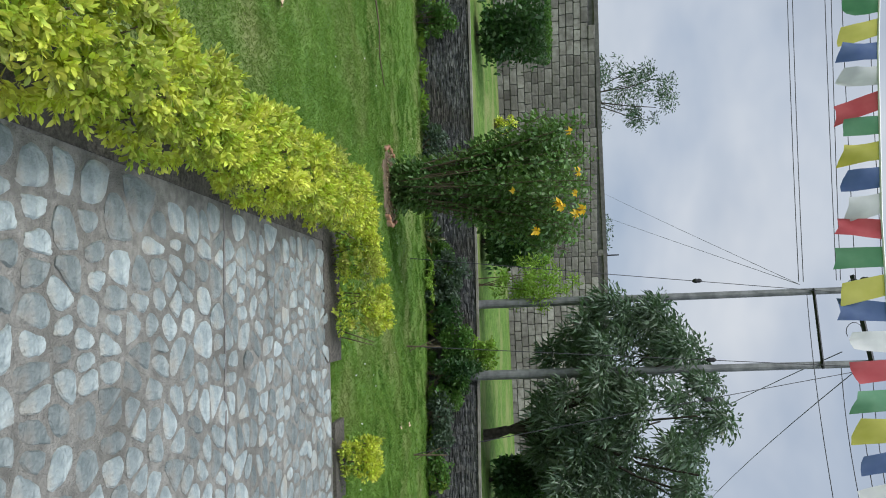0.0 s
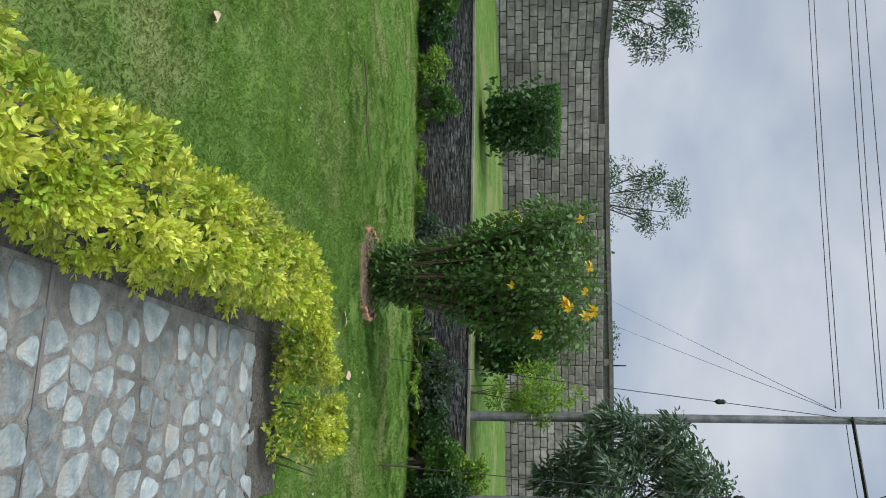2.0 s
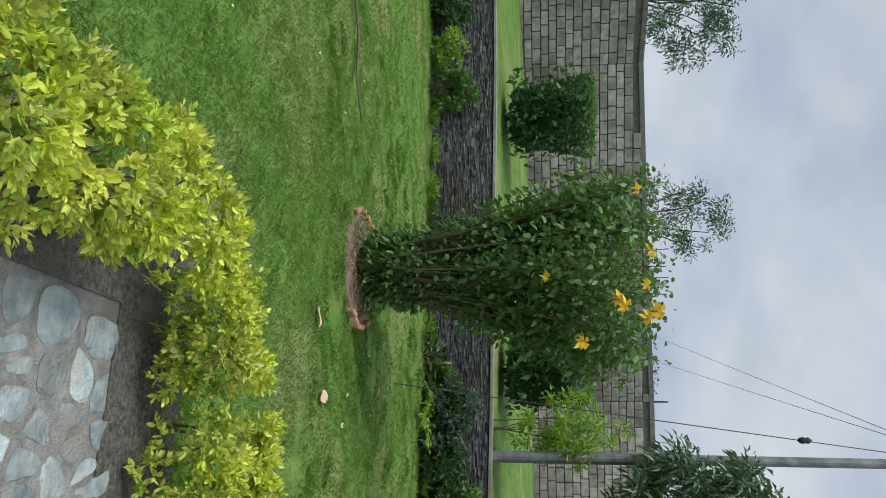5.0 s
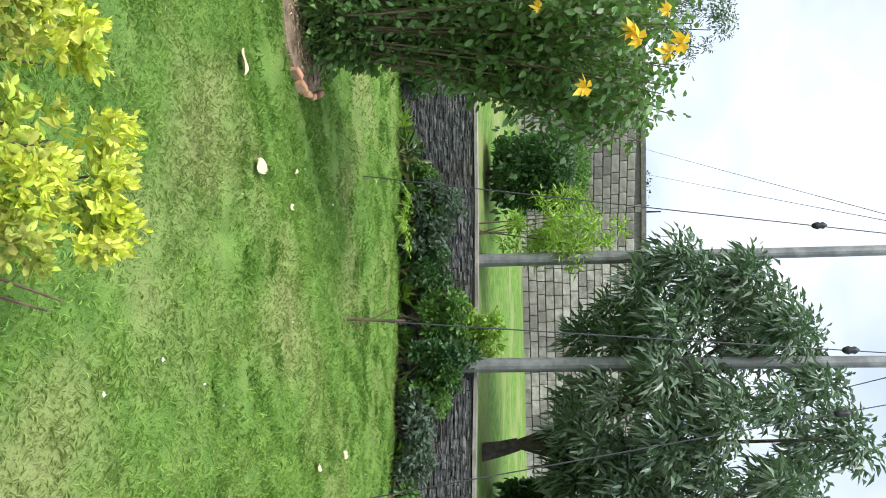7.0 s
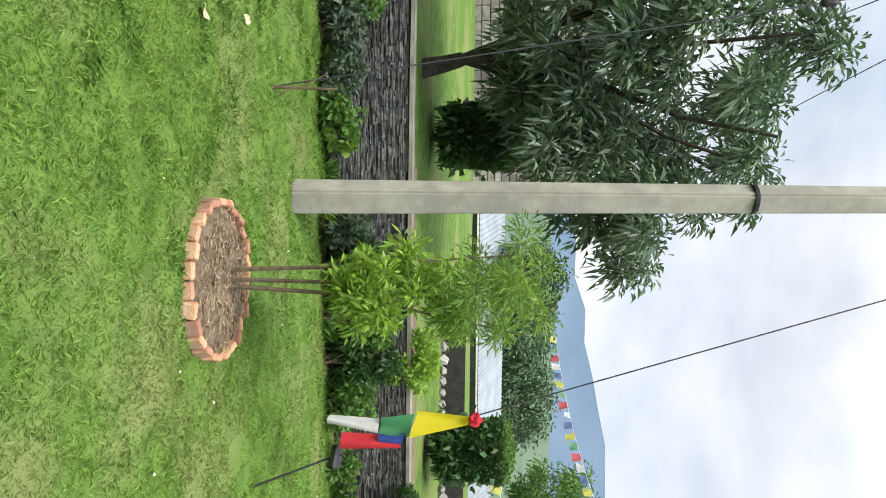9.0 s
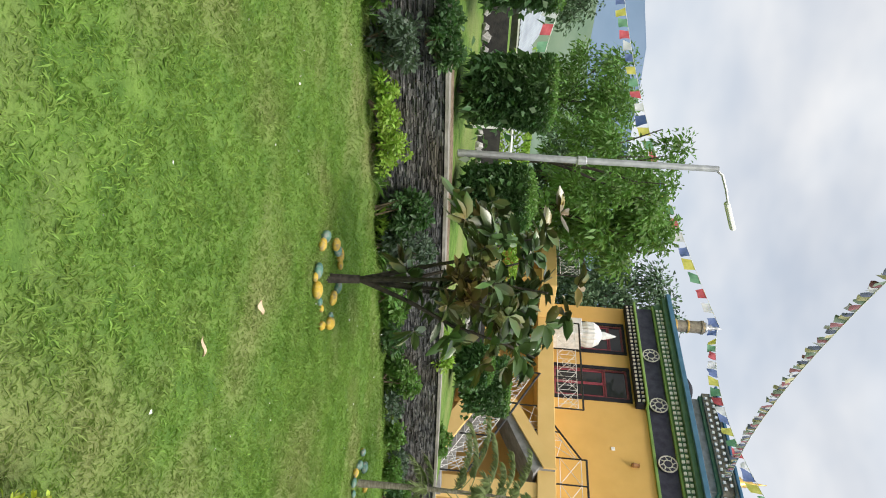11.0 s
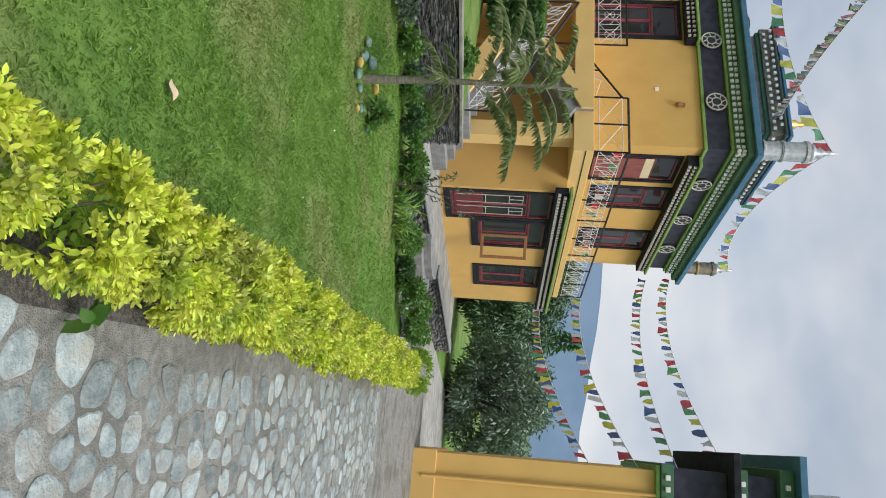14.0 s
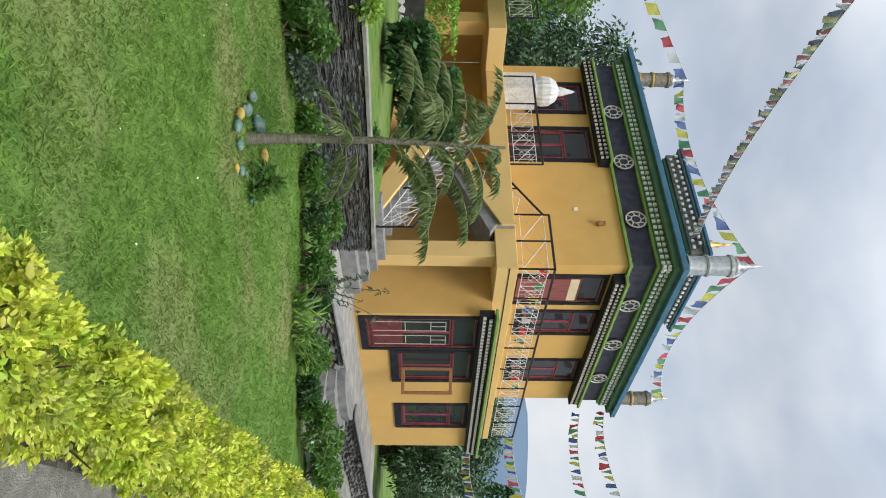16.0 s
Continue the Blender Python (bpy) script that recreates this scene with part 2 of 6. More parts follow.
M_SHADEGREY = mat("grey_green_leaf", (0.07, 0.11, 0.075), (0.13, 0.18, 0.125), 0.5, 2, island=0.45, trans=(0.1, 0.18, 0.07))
M_OLDFLAGS = {
    "white": mat("faded_flag_white", (0.42, 0.43, 0.45), (0.55, 0.56, 0.57), 0.9, 9),
    "red": mat("faded_flag_red", (0.24, 0.10, 0.12), (0.32, 0.15, 0.16), 0.9, 9),
    "green": mat("faded_flag_green", (0.13, 0.19, 0.14), (0.2, 0.26, 0.2), 0.9, 9),
    "yellow": mat("faded_flag_yellow", (0.36, 0.35, 0.2), (0.45, 0.43, 0.26), 0.9, 9),
    "blue": mat("faded_flag_blue", (0.09, 0.11, 0.17), (0.14, 0.16, 0.23), 0.9, 9),
}
M_DENTIL = mat("aged_dentil_paint", (0.40, 0.38, 0.33), (0.55, 0.53, 0.47), 0.7, 9)
M_DRYLEAF = mat("dry_leaf", (0.50, 0.36, 0.24), (0.62, 0.48, 0.34), 0.7, 12)
M_HILL = mat("wooded_hill", (0.07, 0.12, 0.075), (0.12, 0.17, 0.11), 0.95, 0.12, c3=(0.12, 0.17, 0.15), scale3=0.03)
# the blue haze of distance is put straight into this base colour
M_MOUNT = mat("haze_tinted_mountain", (0.10, 0.15, 0.21), (0.145, 0.20, 0.27), 1.0, 0.004, spec=0.0)
# cloth colours washed paler, with haze and backlight painted in
M_FLAGS = {
    "white": mat("flag_white", (0.62, 0.63, 0.65), (0.74, 0.75, 0.76), 0.9, 9, trans=(0.7, 0.7, 0.7)),
    "red": mat("flag_red", (0.50, 0.10, 0.12), (0.58, 0.15, 0.17), 0.9, 9, trans=(0.6, 0.06, 0.07)),
    "green": mat("flag_green", (0.14, 0.30, 0.19), (0.20, 0.37, 0.24), 0.9, 9, trans=(0.1, 0.35, 0.15)),
    "yellow": mat("flag_yellow", (0.55, 0.53, 0.14), (0.64, 0.61, 0.2), 0.9, 9, trans=(0.7, 0.62, 0.06)),
    "blue": mat("flag_blue", (0.12, 0.17, 0.34), (0.17, 0.23, 0.40), 0.9, 9, trans=(0.06, 0.12, 0.35)),
}
M_BRIGHT = {
    "white": M_FLAGS["white"],
    "red": mat("new_flag_red", (0.62, 0.03, 0.05), (0.70, 0.05, 0.07), 0.8, 9, trans=(0.6, 0.05, 0.06)),
    "green": mat("new_flag_green", (0.05, 0.24, 0.10), (0.08, 0.29, 0.13), 0.8, 9, trans=(0.1, 0.35, 0.15)),
    "yellow": mat("new_flag_yellow", (0.75, 0.62, 0.02), (0.82, 0.70, 0.05), 0.8, 9, trans=(0.75, 0.65, 0.04)),
    "blue": mat("new_flag_blue", (0.03, 0.07, 0.32), (0.05, 0.10, 0.38), 0.8, 9, trans=(0.05, 0.1, 0.35)),
}
M_GLASS = bpy.data.materials.new("window_glass")
M_GLASS.use_nodes = True
gb = M_GLASS.node_tree.nodes["Principled BSDF"]
gb.inputs["Base Color"].default_value = (0.03, 0.032, 0.036, 1)
gb.inputs["Roughness"].default_value = 0.04
gb.inputs["Specular IOR Level"].default_value = 0.3


# ---------------------------------------------------------------- building blocks
def mesh_ob(name, verts, faces, material, parent=None, label="", smooth=False):
    me = bpy.data.meshes.new(name)
    me.from_pydata([tuple(v) for v in verts], [], faces)
    me.materials.append(material)
    if smooth:
        me.shade_smooth()
    ob = new(name, me)
    if parent:
        ob.parent = parent
    if label:
        tagged(ob, label)
    return ob


def part(name, bm, material, parent=None, label="", smooth=False):
    me = bpy.data.meshes.new(name)
    bm.normal_update()
    bm.to_mesh(me)
    bm.free()
    me.materials.append(material)
    if smooth:
        me.shade_smooth()
    ob = new(name, me)
    if parent:
        ob.parent = parent
    if label:
        tagged(ob, label)
    return ob


def thing(name, m, label, category, group="", kind=""):
    e = new(name)
    e.empty_display_size = 0.1
    e.matrix_world = m if isinstance(m, Matrix) else Matrix.Translation(m)
    return tagged(e, label, category, group, kind)


def bx(bm, x0, y0, z0, x1, y1, z1, bev=0.0):
    r = bmesh.ops.create_cube(bm, size=1.0)
    vs = r["verts"]
    bmesh.ops.scale(bm, vec=(x1 - x0, y1 - y0, z1 - z0), verts=vs)
    bmesh.ops.translate(bm, vec=((x0 + x1) / 2, (y0 + y1) / 2, (z0 + z1) / 2), verts=vs)
    if bev:
        es = list({e for v in vs for e in v.link_edges})
        bmesh.ops.bevel(bm, geom=es, offset=bev, segments=1, affect='EDGES', profile=0.5)
    return bm


def box(x0, y0, z0, x1, y1, z1, bev=0.0):
    return bx(bmesh.new(), x0, y0, z0, x1, y1, z1, bev)


def rod(bm, a, b, r0, r1=None, seg=8):
    a, b = Vector(a), Vector(b)
    r1 = r0 if r1 is None else r1
    d = b - a
    m = Matrix.Translation((a + b) / 2) @ d.to_track_quat("Z", "Y").to_matrix().to_4x4()
    bmesh.ops.create_cone(bm, cap_ends=True, segments=seg, radius1=r0, radius2=r1, depth=d.length, matrix=m)
    return bm


def rods(pts, r0, r1=None, seg=6):
    """One tube swept along a line of points."""
    bm = bmesh.new()
    pts = [Vector(p) for p in pts]
    r1 = r0 if r1 is None else r1
    n = len(pts) - 1
    rings = []
    for i, p in enumerate(pts):
        d = (pts[min(i + 1, n)] - pts[max(i - 1, 0)]).normalized()
        a = d.cross(Vector((0, 0, 1)) if abs(d.z) < 0.9 else Vector((1, 0, 0))).normalized()
        b = d.cross(a)
        r = r0 + (r1 - r0) * i / n
        rings.append([bm.verts.new(p + a * r * math.cos(2 * math.pi * k / seg) + b * r * math.sin(2 * math.pi * k / seg)) for k in range(seg)])
    for u, v in zip(rings, rings[1:]):
        for k in range(seg):
            bm.faces.new((u[k], u[(k + 1) % seg], v[(k + 1) % seg], v[k]))
    bm.faces.new(rings[0][::-1])
    bm.faces.new(rings[-1])
    bmesh.ops.recalc_face_normals(bm, faces=bm.faces)
    return bm


def lathe(profile, seg=16, squash=1.0):
    bm = bmesh.new()
    rings = []
    for r, z in profile:
        rings.append([bm.verts.new((r * math.cos(2 * math.pi * k / seg), squash * r * math.sin(2 * math.pi * k / seg), z)) for k in range(seg)])
    for a, b in zip(rings, rings[1:]):
        for k in range(seg):
            bm.faces.new((a[k], a[(k + 1) % seg], b[(k + 1) % seg], b[k]))
    bm.faces.new(rings[0][::-1])
    bm.faces.new(rings[-1])
    return bm


def wire(pts_a, pts_b, sag, n=14):
    a, b = Vector(pts_a), Vector(pts_b)
    return [a.lerp(b, k / n) - Vector((0, 0, sag * 4 * (k / n) * (1 - k / n))) for k in range(n + 1)]


rng = np.random.default_rng(7)


def unit(v):
    return v / (np.linalg.norm(v, axis=-1, keepdims=True) + 1e-9)


def leaves(name, base, along, size, wide, material, parent, label="", droop=0.25, fold=0.25, oval=False):
    """A crown: one folded, drooping leaf for each base point, pointing along the given way."""
    n = len(base)
    along = unit(along)
    side = unit(np.cross(along, rng.normal(size=(n, 3))))
    up = np.cross(side, along)
    size = np.broadcast_to(np.asarray(size, float).reshape(-1, 1), (n, 1)) * rng.uniform(0.7, 1.25, (n, 1))
    w = size * wide * 0.5
    down = np.array([0, 0, 1.0]) * size * droop
    tip = base + along * size - down
    if oval:
        m1, m2 = base + along * size * 0.3 - down * 0.1, base + along * size * 0.68 - down * 0.45
        v = np.stack([base, m1 + side * w * 0.9 + up * w * fold, m2 + side * w * 0.85 + up * w * fold, tip, m2 - side * w * 0.85 + up * w * fold, m1 - side * w * 0.9 + up * w * fold], 1)
        tri = (0, 1, 3, 1, 2, 3, 0, 3, 5, 3, 4, 5)
    else:
        mid = base + along * size * 0.48
        v = np.stack([base, mid + side * w + up * w * fold, tip, mid - side * w + up * w * fold], 1)
        tri = (0, 1, 2, 0, 2, 3)
    nv = v.shape[1]
    v = v.reshape(-1, 3)
    nt = len(tri)
    f = (np.arange(n, dtype=np.int32)[:, None] * nv + np.array(tri, dtype=np.int32)[None, :]).reshape(-1)
    me = bpy.data.meshes.new(name)
    me.vertices.add(nv * n)
    me.vertices.foreach_set("co", v.astype(np.float32).ravel())
    me.loops.add(nt * n)
    me.loops.foreach_set("vertex_index", f)
    me.polygons.add(nt // 3 * n)
    me.polygons.foreach_set("loop_start", np.arange(0, nt * n, 3, dtype=np.int32))
    me.update(calc_edges=True)
    me.materials.append(material)
    ob = new(name, me)
    ob.parent = parent
    if label:
        tagged(ob, label)
    return ob


def shell_points(blobs, n, inner=0.55):
    """Points in the outer shells of ellipsoid blobs (cx, cy, cz, rx, ry, rz), with their outward way."""
    b = np.array(blobs, float)
    vol = (b[:, 3] * b[:, 4] * b[:, 5]) ** 0.67
    k = rng.choice(len(b), n, p=vol / vol.sum())
    d = unit(rng.normal(size=(n, 3)))
    r = rng.uniform(inner, 1.0, (n, 1))
    return b[k, :3] + d * r * b[k, 3:], d


def blobs_in(cx, cy, cz, rx, ry, rz, n, r, shape=None):
    out = []
    while len(out) < n:
        p = rng.uniform(-1, 1, 3)
        if p @ p > 1 or (shape and not shape(p)):
            continue
        q = r * rng.uniform(0.65, 1.3)
        out.append((cx + p[0] * rx, cy + p[1] * ry, cz + p[2] * rz, q, q, q * 0.85))
    return out


# ---------------------------------------------------------------- ground
WALL = [(-14, 13.0), (-6, 13.2), (-1, 13.4), (0.6, 13.1), (2.1, 12.6), (3.8, 12.05), (5.2, 11.75), (7.2, 11.42), (8.7, 10.98), (10.7, 10.35),
        (12.1, 9.95), (13.1, 9.62), (14.0, 9.28), (15.2, 8.95)]
WTOP = [1.02, 1.02, 0.95, 0.93, 0.90, 0.88, 0.86, 0.82, 0.82, 0.80, 0.78, 0.76, 0.74, 0.70]


def at_wall(x):
    xs = [p[0] for p in WALL]
    return float(np.interp(x, xs, [p[1] for p in WALL])), float(np.interp(x, xs, WTOP))


def turf(x, y):
    """The unevenness of the lawn: broad swells, tussocks and small hollows."""
    big = 0.010 * np.sin(1.3 * x + 0.7 * y) + 0.009 * np.sin(2.9 * x - 2.1 * y + 1.0) * np.sin(1.7 * y + 0.4 * x)
    tus = np.sin(5.1 * y + 1.9 * np.sin(2.3 * x)) * np.sin(3.7 * x + 1.6 * np.sin(2.9 * y + 0.7))
    small = np.sin(11.3 * x + 2.2 * np.sin(6.1 * y)) * np.sin(9.7 * y + 2.0 * np.sin(7.3 * x + 1.0))
    rough = 0.6 + 0.9 / (1 + np.exp(-(y - 7.6) * 1.6)) / (1 + np.exp((x - 4.5) * 0.8))
    return big + 0.021 * rough * tus + 0.011 * rough * small - 0.014


EDGE = 16.4


def ground_z(x, y):
    """The lawn ends east at a low bank; the temple yard lies below it."""
    e = EDGE - 0.2 * max(-10.0, min(20.0, y))
    return -0.03 if x <= e else (-0.75 if x >= e + 0.45 else -0.03 - 0.72 * (x - e) / 0.45)


gx = [-1200, -300, -60, -20, -5, 0, 5, 10, 'a', 'b', 40, 80, 300, 1200]
gv, gf = [], []
for yy in (-1200, -200, -40, -10, 0, 5, 10, 15, 20, 40, 200, 2500):
    for xx in gx:
        if xx in ('a', 'b'):
            xx = EDGE - 0.2 * max(-10.0, min(20.0, yy)) + (0.45 if xx == 'b' else 0.0)
        gv.append((xx, yy, ground_z(xx, yy)))
for j in range(11):
    for i in range(13):
        q = j * 14 + i
        gf.append((q, q + 1, q + 15, q + 14))
ground = tagged(mesh_ob("ground", gv, gf, M_LAWN), "mown green lawn ground reaching far out", "ground", kind="structure")
bm = bmesh.new()
bmesh.ops.create_grid(bm, x_segments=300, y_segments=170, size=0.5)
for v in bm.verts:
    x, y = -14 + (v.co.x + 0.5) * 30.5, -2 + (v.co.y + 0.5) * 15.4
    v.co = (x, y, float(turf(x, y)) + min(0.0, ground_z(x, y) + 0.03) * 1.1)
lawn = tagged(part("lawn", bm, M_LAWN, smooth=True), "short mown lawn with pale dry patches", "lawn", kind="structure")

# the upper lawn behind the slate wall
uv_, uf_ = [], []
NX = 40
for j, (k, rise) in enumerate(((0.12, 0.0), (1.0, 0.06), (3.0, 0.22), (7.0, 0.48), (11.0, 0.62), (40.0, 0.75), (150.0, 0.6))):
    for i in range(NX + 1):
        x = -14 + 29.0 * i / NX
        y, z = at_wall(x)
        fan = 1 + 0.9 * max(0, k - 7) / 30
        uv_.append(((x - 1) * fan + 1 + k * 0.18, y + k, z - 0.03 + rise + 0.01 * noise.noise((x, k, 3))))
for j in range(6):
    for i in range(NX):
        q = j * (NX + 1) + i
        uf_.append((q, q + 1, q + NX + 2, q + NX + 1))
upper = tagged(mesh_ob("lawn_upper", uv_, uf_, M_LAWN, smooth=True), "raised upper lawn behind the slate wall", "lawn", kind="structure")


def upper_z(x, y):
    wy, wz = at_wall(x)
    return wz - 0.03 + float(np.interp(y - wy, [0, 1, 3, 7, 11, 40], [0, 0.06, 0.22, 0.48, 0.62, 0.75]))


# ---------------------------------------------------------------- stone path: mortar bed with L shape
def in_path(x, y):
    edge = 5.66 if x < 4.2 else 5.66 - min(1, (x - 4.2) / 2.5) * 0.42 - max(0, x - 6.7) * 0.03
    return (-0.52 < x < 2.3 and -2.5 < y < 5.6) or (-0.52 < x < 17.9 and 3.0 < y < edge - 0.1)


bed = bmesh.new()
bx(bed, -0.95, -3.0, -0.05, 2.4, 5.72, 0.018)
bx(bed, 2.4, 2.9, -0.05, 4.3, 5.70, 0.018)
bx(bed, 4.3, 2.9, -0.05, 6.22, 5.51, 0.018)
bx(bed, 6.22, 2.9, -0.85, 19.0, 5.35, 0.018)
bx(bed, 11.5, 2.3, -0.85, 19.0, 2.9, 0.018)
path = tagged(part("path", bed, M_MORTAR), "cemented garden path set with flat river stones", "path", kind="structure")
joint = bmesh.new()
for yy in (0.35, 3.55):
    bx(joint, -0.62, yy, 0.0, 2.3, yy + 0.02, 0.0225)
for xx in (2.4, 5.6, 8.4, 11.2, 14.0):
    bx(joint, xx, 2.95, 0.0, xx + 0.02, 5.2, 0.0225)
part("joint", joint, M_BLOCKJ, path, "dark expansion joint lines")

pts = []
for j in range(-22, 60):
    for i in range(-5, 190):
        x = -0.62 + 0.098 * (i + 0.5 * (j % 2)) + rng.uniform(-0.036, 0.036)
        y = 0.158 * j * 1.0 + rng.uniform(-0.055, 0.055)
        if in_path(x, y) and rng.random() > 0.13:
            pts.append((x, y))
# across the east stretch the long axis of the stones turns
pts = [(x, y) for x, y in pts if x < 2.4]
for j in range(0, 18):
    for i in range(0, 100):
        x = 2.45 + 0.158 * i + rng.uniform(-0.045, 0.045)
        y = 2.98 + 0.105 * (j * 1.45 + 0.5 * (i % 2)) + rng.uniform(-0.03, 0.03)
        if in_path(x, y) and rng.random() > 0.1 and x < 13.4:
            pts.append((x, y))
P2 = np.array(pts)


def cell(i):
    c = P2[i]
    d = P2 - c
    near = np.where((np.abs(d[:, 0]) < 0.5) & (np.abs(d[:, 1]) < 0.5))[0]
    poly = [np.array(p) for p in ((-0.13, -0.13), (0.115, -0.14), (0.13, 0.13), (-0.11, 0.14))]
    for k in near:
        if k == i:
            continue
        nv = d[k]
        lim = nv @ nv / 2
        out = []
        for p, q in zip(poly, poly[1:] + poly[:1]):
            a, b = p @ nv - lim, q @ nv - lim
            if a <= 0:
                out.append(p)
            if a * b < 0:
                out.append(p + (q - p) * a / (a - b))
        poly = out
        if len(poly) < 3:
            return None
    return poly


def stone_mesh(poly):
    c = sum(poly) / len(poly)
    shrink = 0.94 - 0.27 * rng.random()
    poly = [c + (p - c) * shrink for p in poly]
    cut = []
    for p, q in zip(poly, poly[1:] + poly[:1]):
        if np.linalg.norm(q - p) < 0.012:
            cut.append((p + q) / 2)
            continue
        cut += [p * 0.74 + q * 0.26, p * 0.26 + q * 0.74]
    cut = [x for p, q in zip(cut, cut[1:] + cut[:1]) for x in (p * 0.75 + q * 0.25, p * 0.25 + q * 0.75)]
    cut = [p + rng.normal(0, 0.0022, 2) for p in cut]
    n = len(cut)
    h = 0.022 + 0.006 * rng.random()
    tilt = rng.normal(0, 0.025, 2)
    v = [(p[0], p[1], 0.0) for p in cut]
    v += [(p[0], p[1], h - 0.006 + tilt @ p) for p in cut]
    v += [(c[0] + (p[0] - c[0]) * 0.86, c[1] + (p[1] - c[1]) * 0.86, h + tilt @ p) for p in cut]
    f = [(k, (k + 1) % n, n + (k + 1) % n, n + k) for k in range(n)]
    f += [(n + k, n + (k + 1) % n, 2 * n + (k + 1) % n, 2 * n + k) for k in range(n)]
    f.append(tuple(range(2 * n, 3 * n)))
    return v, f


def lay_stones():
    rest_v, rest_f = [], []
    single = 0
    for i, (x, y) in enumerate(pts):
        poly = cell(i)
        if not poly or len(poly) < 3:
            continue
        v, f = stone_mesh(poly)
        near = (x < 1.2 and 1.2 < y) or (5.5 < x < 8.6 and y > 4.0)
        if near and single < 300:
            single += 1
            ob = mesh_ob("stone", v, f, M_STONE, path, smooth=False)
            ob.location = (x, y, 0.0)
        else:
            o = len(rest_v)
            rest_v += [(p[0] + x, p[1] + y, p[2]) for p in v]
            rest_f += [tuple(k + o for k in g) for g in f]
    m = M_STONE.copy()
    nt = m.node_tree
    for nd in nt.nodes:
        if nd.bl_idname == "ShaderNodeObjectInfo":
            geo = nt.nodes.new("ShaderNodeNewGeometry")
            for lk in list(nd.outputs["Random"].links):
                nt.links.new(geo.outputs["Random Per Island"], lk.to_socket)
    ob = mesh_ob("paving_stones", rest_v, rest_f, m, path)
    tagged(ob, kind="stuff")


# gravelly earth under the hedges
strip = bmesh.new()
for x0, y0, x1, y1 in ((-1.10, -3.0, -0.63, 5.55), (-1.10, 5.55, 0.35, 6.08), (0.85, 5.80, 1.5, 6.12), (4.15, 5.50, 6.2, 5.92), (6.2, 5.27, 13.95, 5.62)):
    bx(strip, x0, y0, -0.02, x1, y1, 0.026)
tagged(part("hedge_bed", strip, M_GRAVEL), "dark gravelly earth strip under the hedges", "soil", kind="structure")


# ---------------------------------------------------------------- hedges
def hedge(line, width, height, label, per_m=900, lump=0.11, material=None, size=0.036, group="golden hedges", rise=0.0):
    """A clipped hedge along a line: lumpy clumps of shoots, each shoot a whorl of small leaves, on thin stems."""
    material = material or M_HEDGE
    p0 = Vector((*line[0], 0))
    root = thing("hedge", Matrix.Translation(p0), label, "hedge", group)
    tot, segs = 0, []
    for a, b in zip(line, line[1:]):
        L = math.dist(a, b)
        segs.append((a, b, L))
        tot += L
    n = int(tot * per_m)
    prob = np.array([s[2] for s in segs]) / tot
    k = rng.choice(len(segs), n, p=prob)
    t = rng.random(n)
    A = np.array([s[0] for s in segs])[k]
    B = np.array([s[1] for s in segs])[k]
    c = A + (B - A) * t[:, None]
    dirv = unit(B - A)
    nor = np.stack([-dirv[:, 1], dirv[:, 0]], 1)
    ang = rng.uniform(-0.15 * math.pi, 1.15 * math.pi, n)
    lumpv = np.array([noise.noise((q[0] * 2.4, q[1] * 2.4, 1.7)) for q in c])
    lump2 = np.array([noise.noise((q[0] * 6.5, q[1] * 6.5, a_ * 1.3)) for q, a_ in zip(c, ang)])
    sc = 1 + lump * 1.6 * lumpv + lump * 1.5 * lump2
    ca, sa = np.cos(ang), np.sin(ang)
    pw = 0.55
    ox = np.sign(ca) * np.abs(ca) ** pw * width / 2 * sc
    oz = height * 0.5 + np.sign(sa) * np.abs(sa) ** pw * height * 0.47 * sc
    oz = oz + rise * np.clip((k + t) / len(segs), 0, 1) * (oz > height * 0.5)
    depth = rng.uniform(0.76, 1.0, n)
    base = np.stack([c[:, 0] + nor[:, 0] * ox * depth, c[:, 1] + nor[:, 1] * ox * depth, np.maximum(0.05, height * 0.5 + (oz - height * 0.5) * depth)], 1)
    out = np.stack([nor[:, 0] * ca, nor[:, 1] * ca, sa * 0.8 + 0.45], 1)
    # shoots gather into rounded heads with dark gaps between them
    heads = base[rng.choice(n, max(6, int(tot * 46)))]
    near = np.empty(n, int)
    for q in range(0, n, 1500):
        near[q:q + 1500] = np.argmin(((base[q:q + 1500, None, :] - heads[None]) ** 2).sum(2), 1)
    rel = base - heads[near]
    dist = np.linalg.norm(rel, axis=1, keepdims=True)
    swell = np.clip(1 - (dist / 0.095) ** 2, -0.5, 1)
    base = base + unit(out) * (swell * 0.045 - 0.012)
    base[:, 2] = np.maximum(base[:, 2], 0.04)
    out = unit(unit(out) + rel / 0.09 + rng.normal(0, 0.22, (n, 3)))
    keep = (dist[:, 0] < 0.098) | (rng.random(n) < 0.3)
    base, out, near = base[keep], out[keep], near[keep]
    n = len(base)
    dull = rng.random(len(heads)) < 0.3
    m = 10
    bb = np.repeat(base, m, 0)
    oo = np.repeat(out, m, 0)
    lev = np.tile(np.linspace(0, 1, m), n)[:, None]
    spread = unit(np.cross(oo, rng.normal(size=oo.shape)))
    way = oo * (0.25 + 0.9 * lev) + spread * (1.0 - 0.55 * lev)
    pos = bb + oo * lev * 0.045 * rng.uniform(0.7, 1.3, (len(bb), 1))
    off = np.array([*line[0], 0])
    old = np.repeat(dull[near], m)
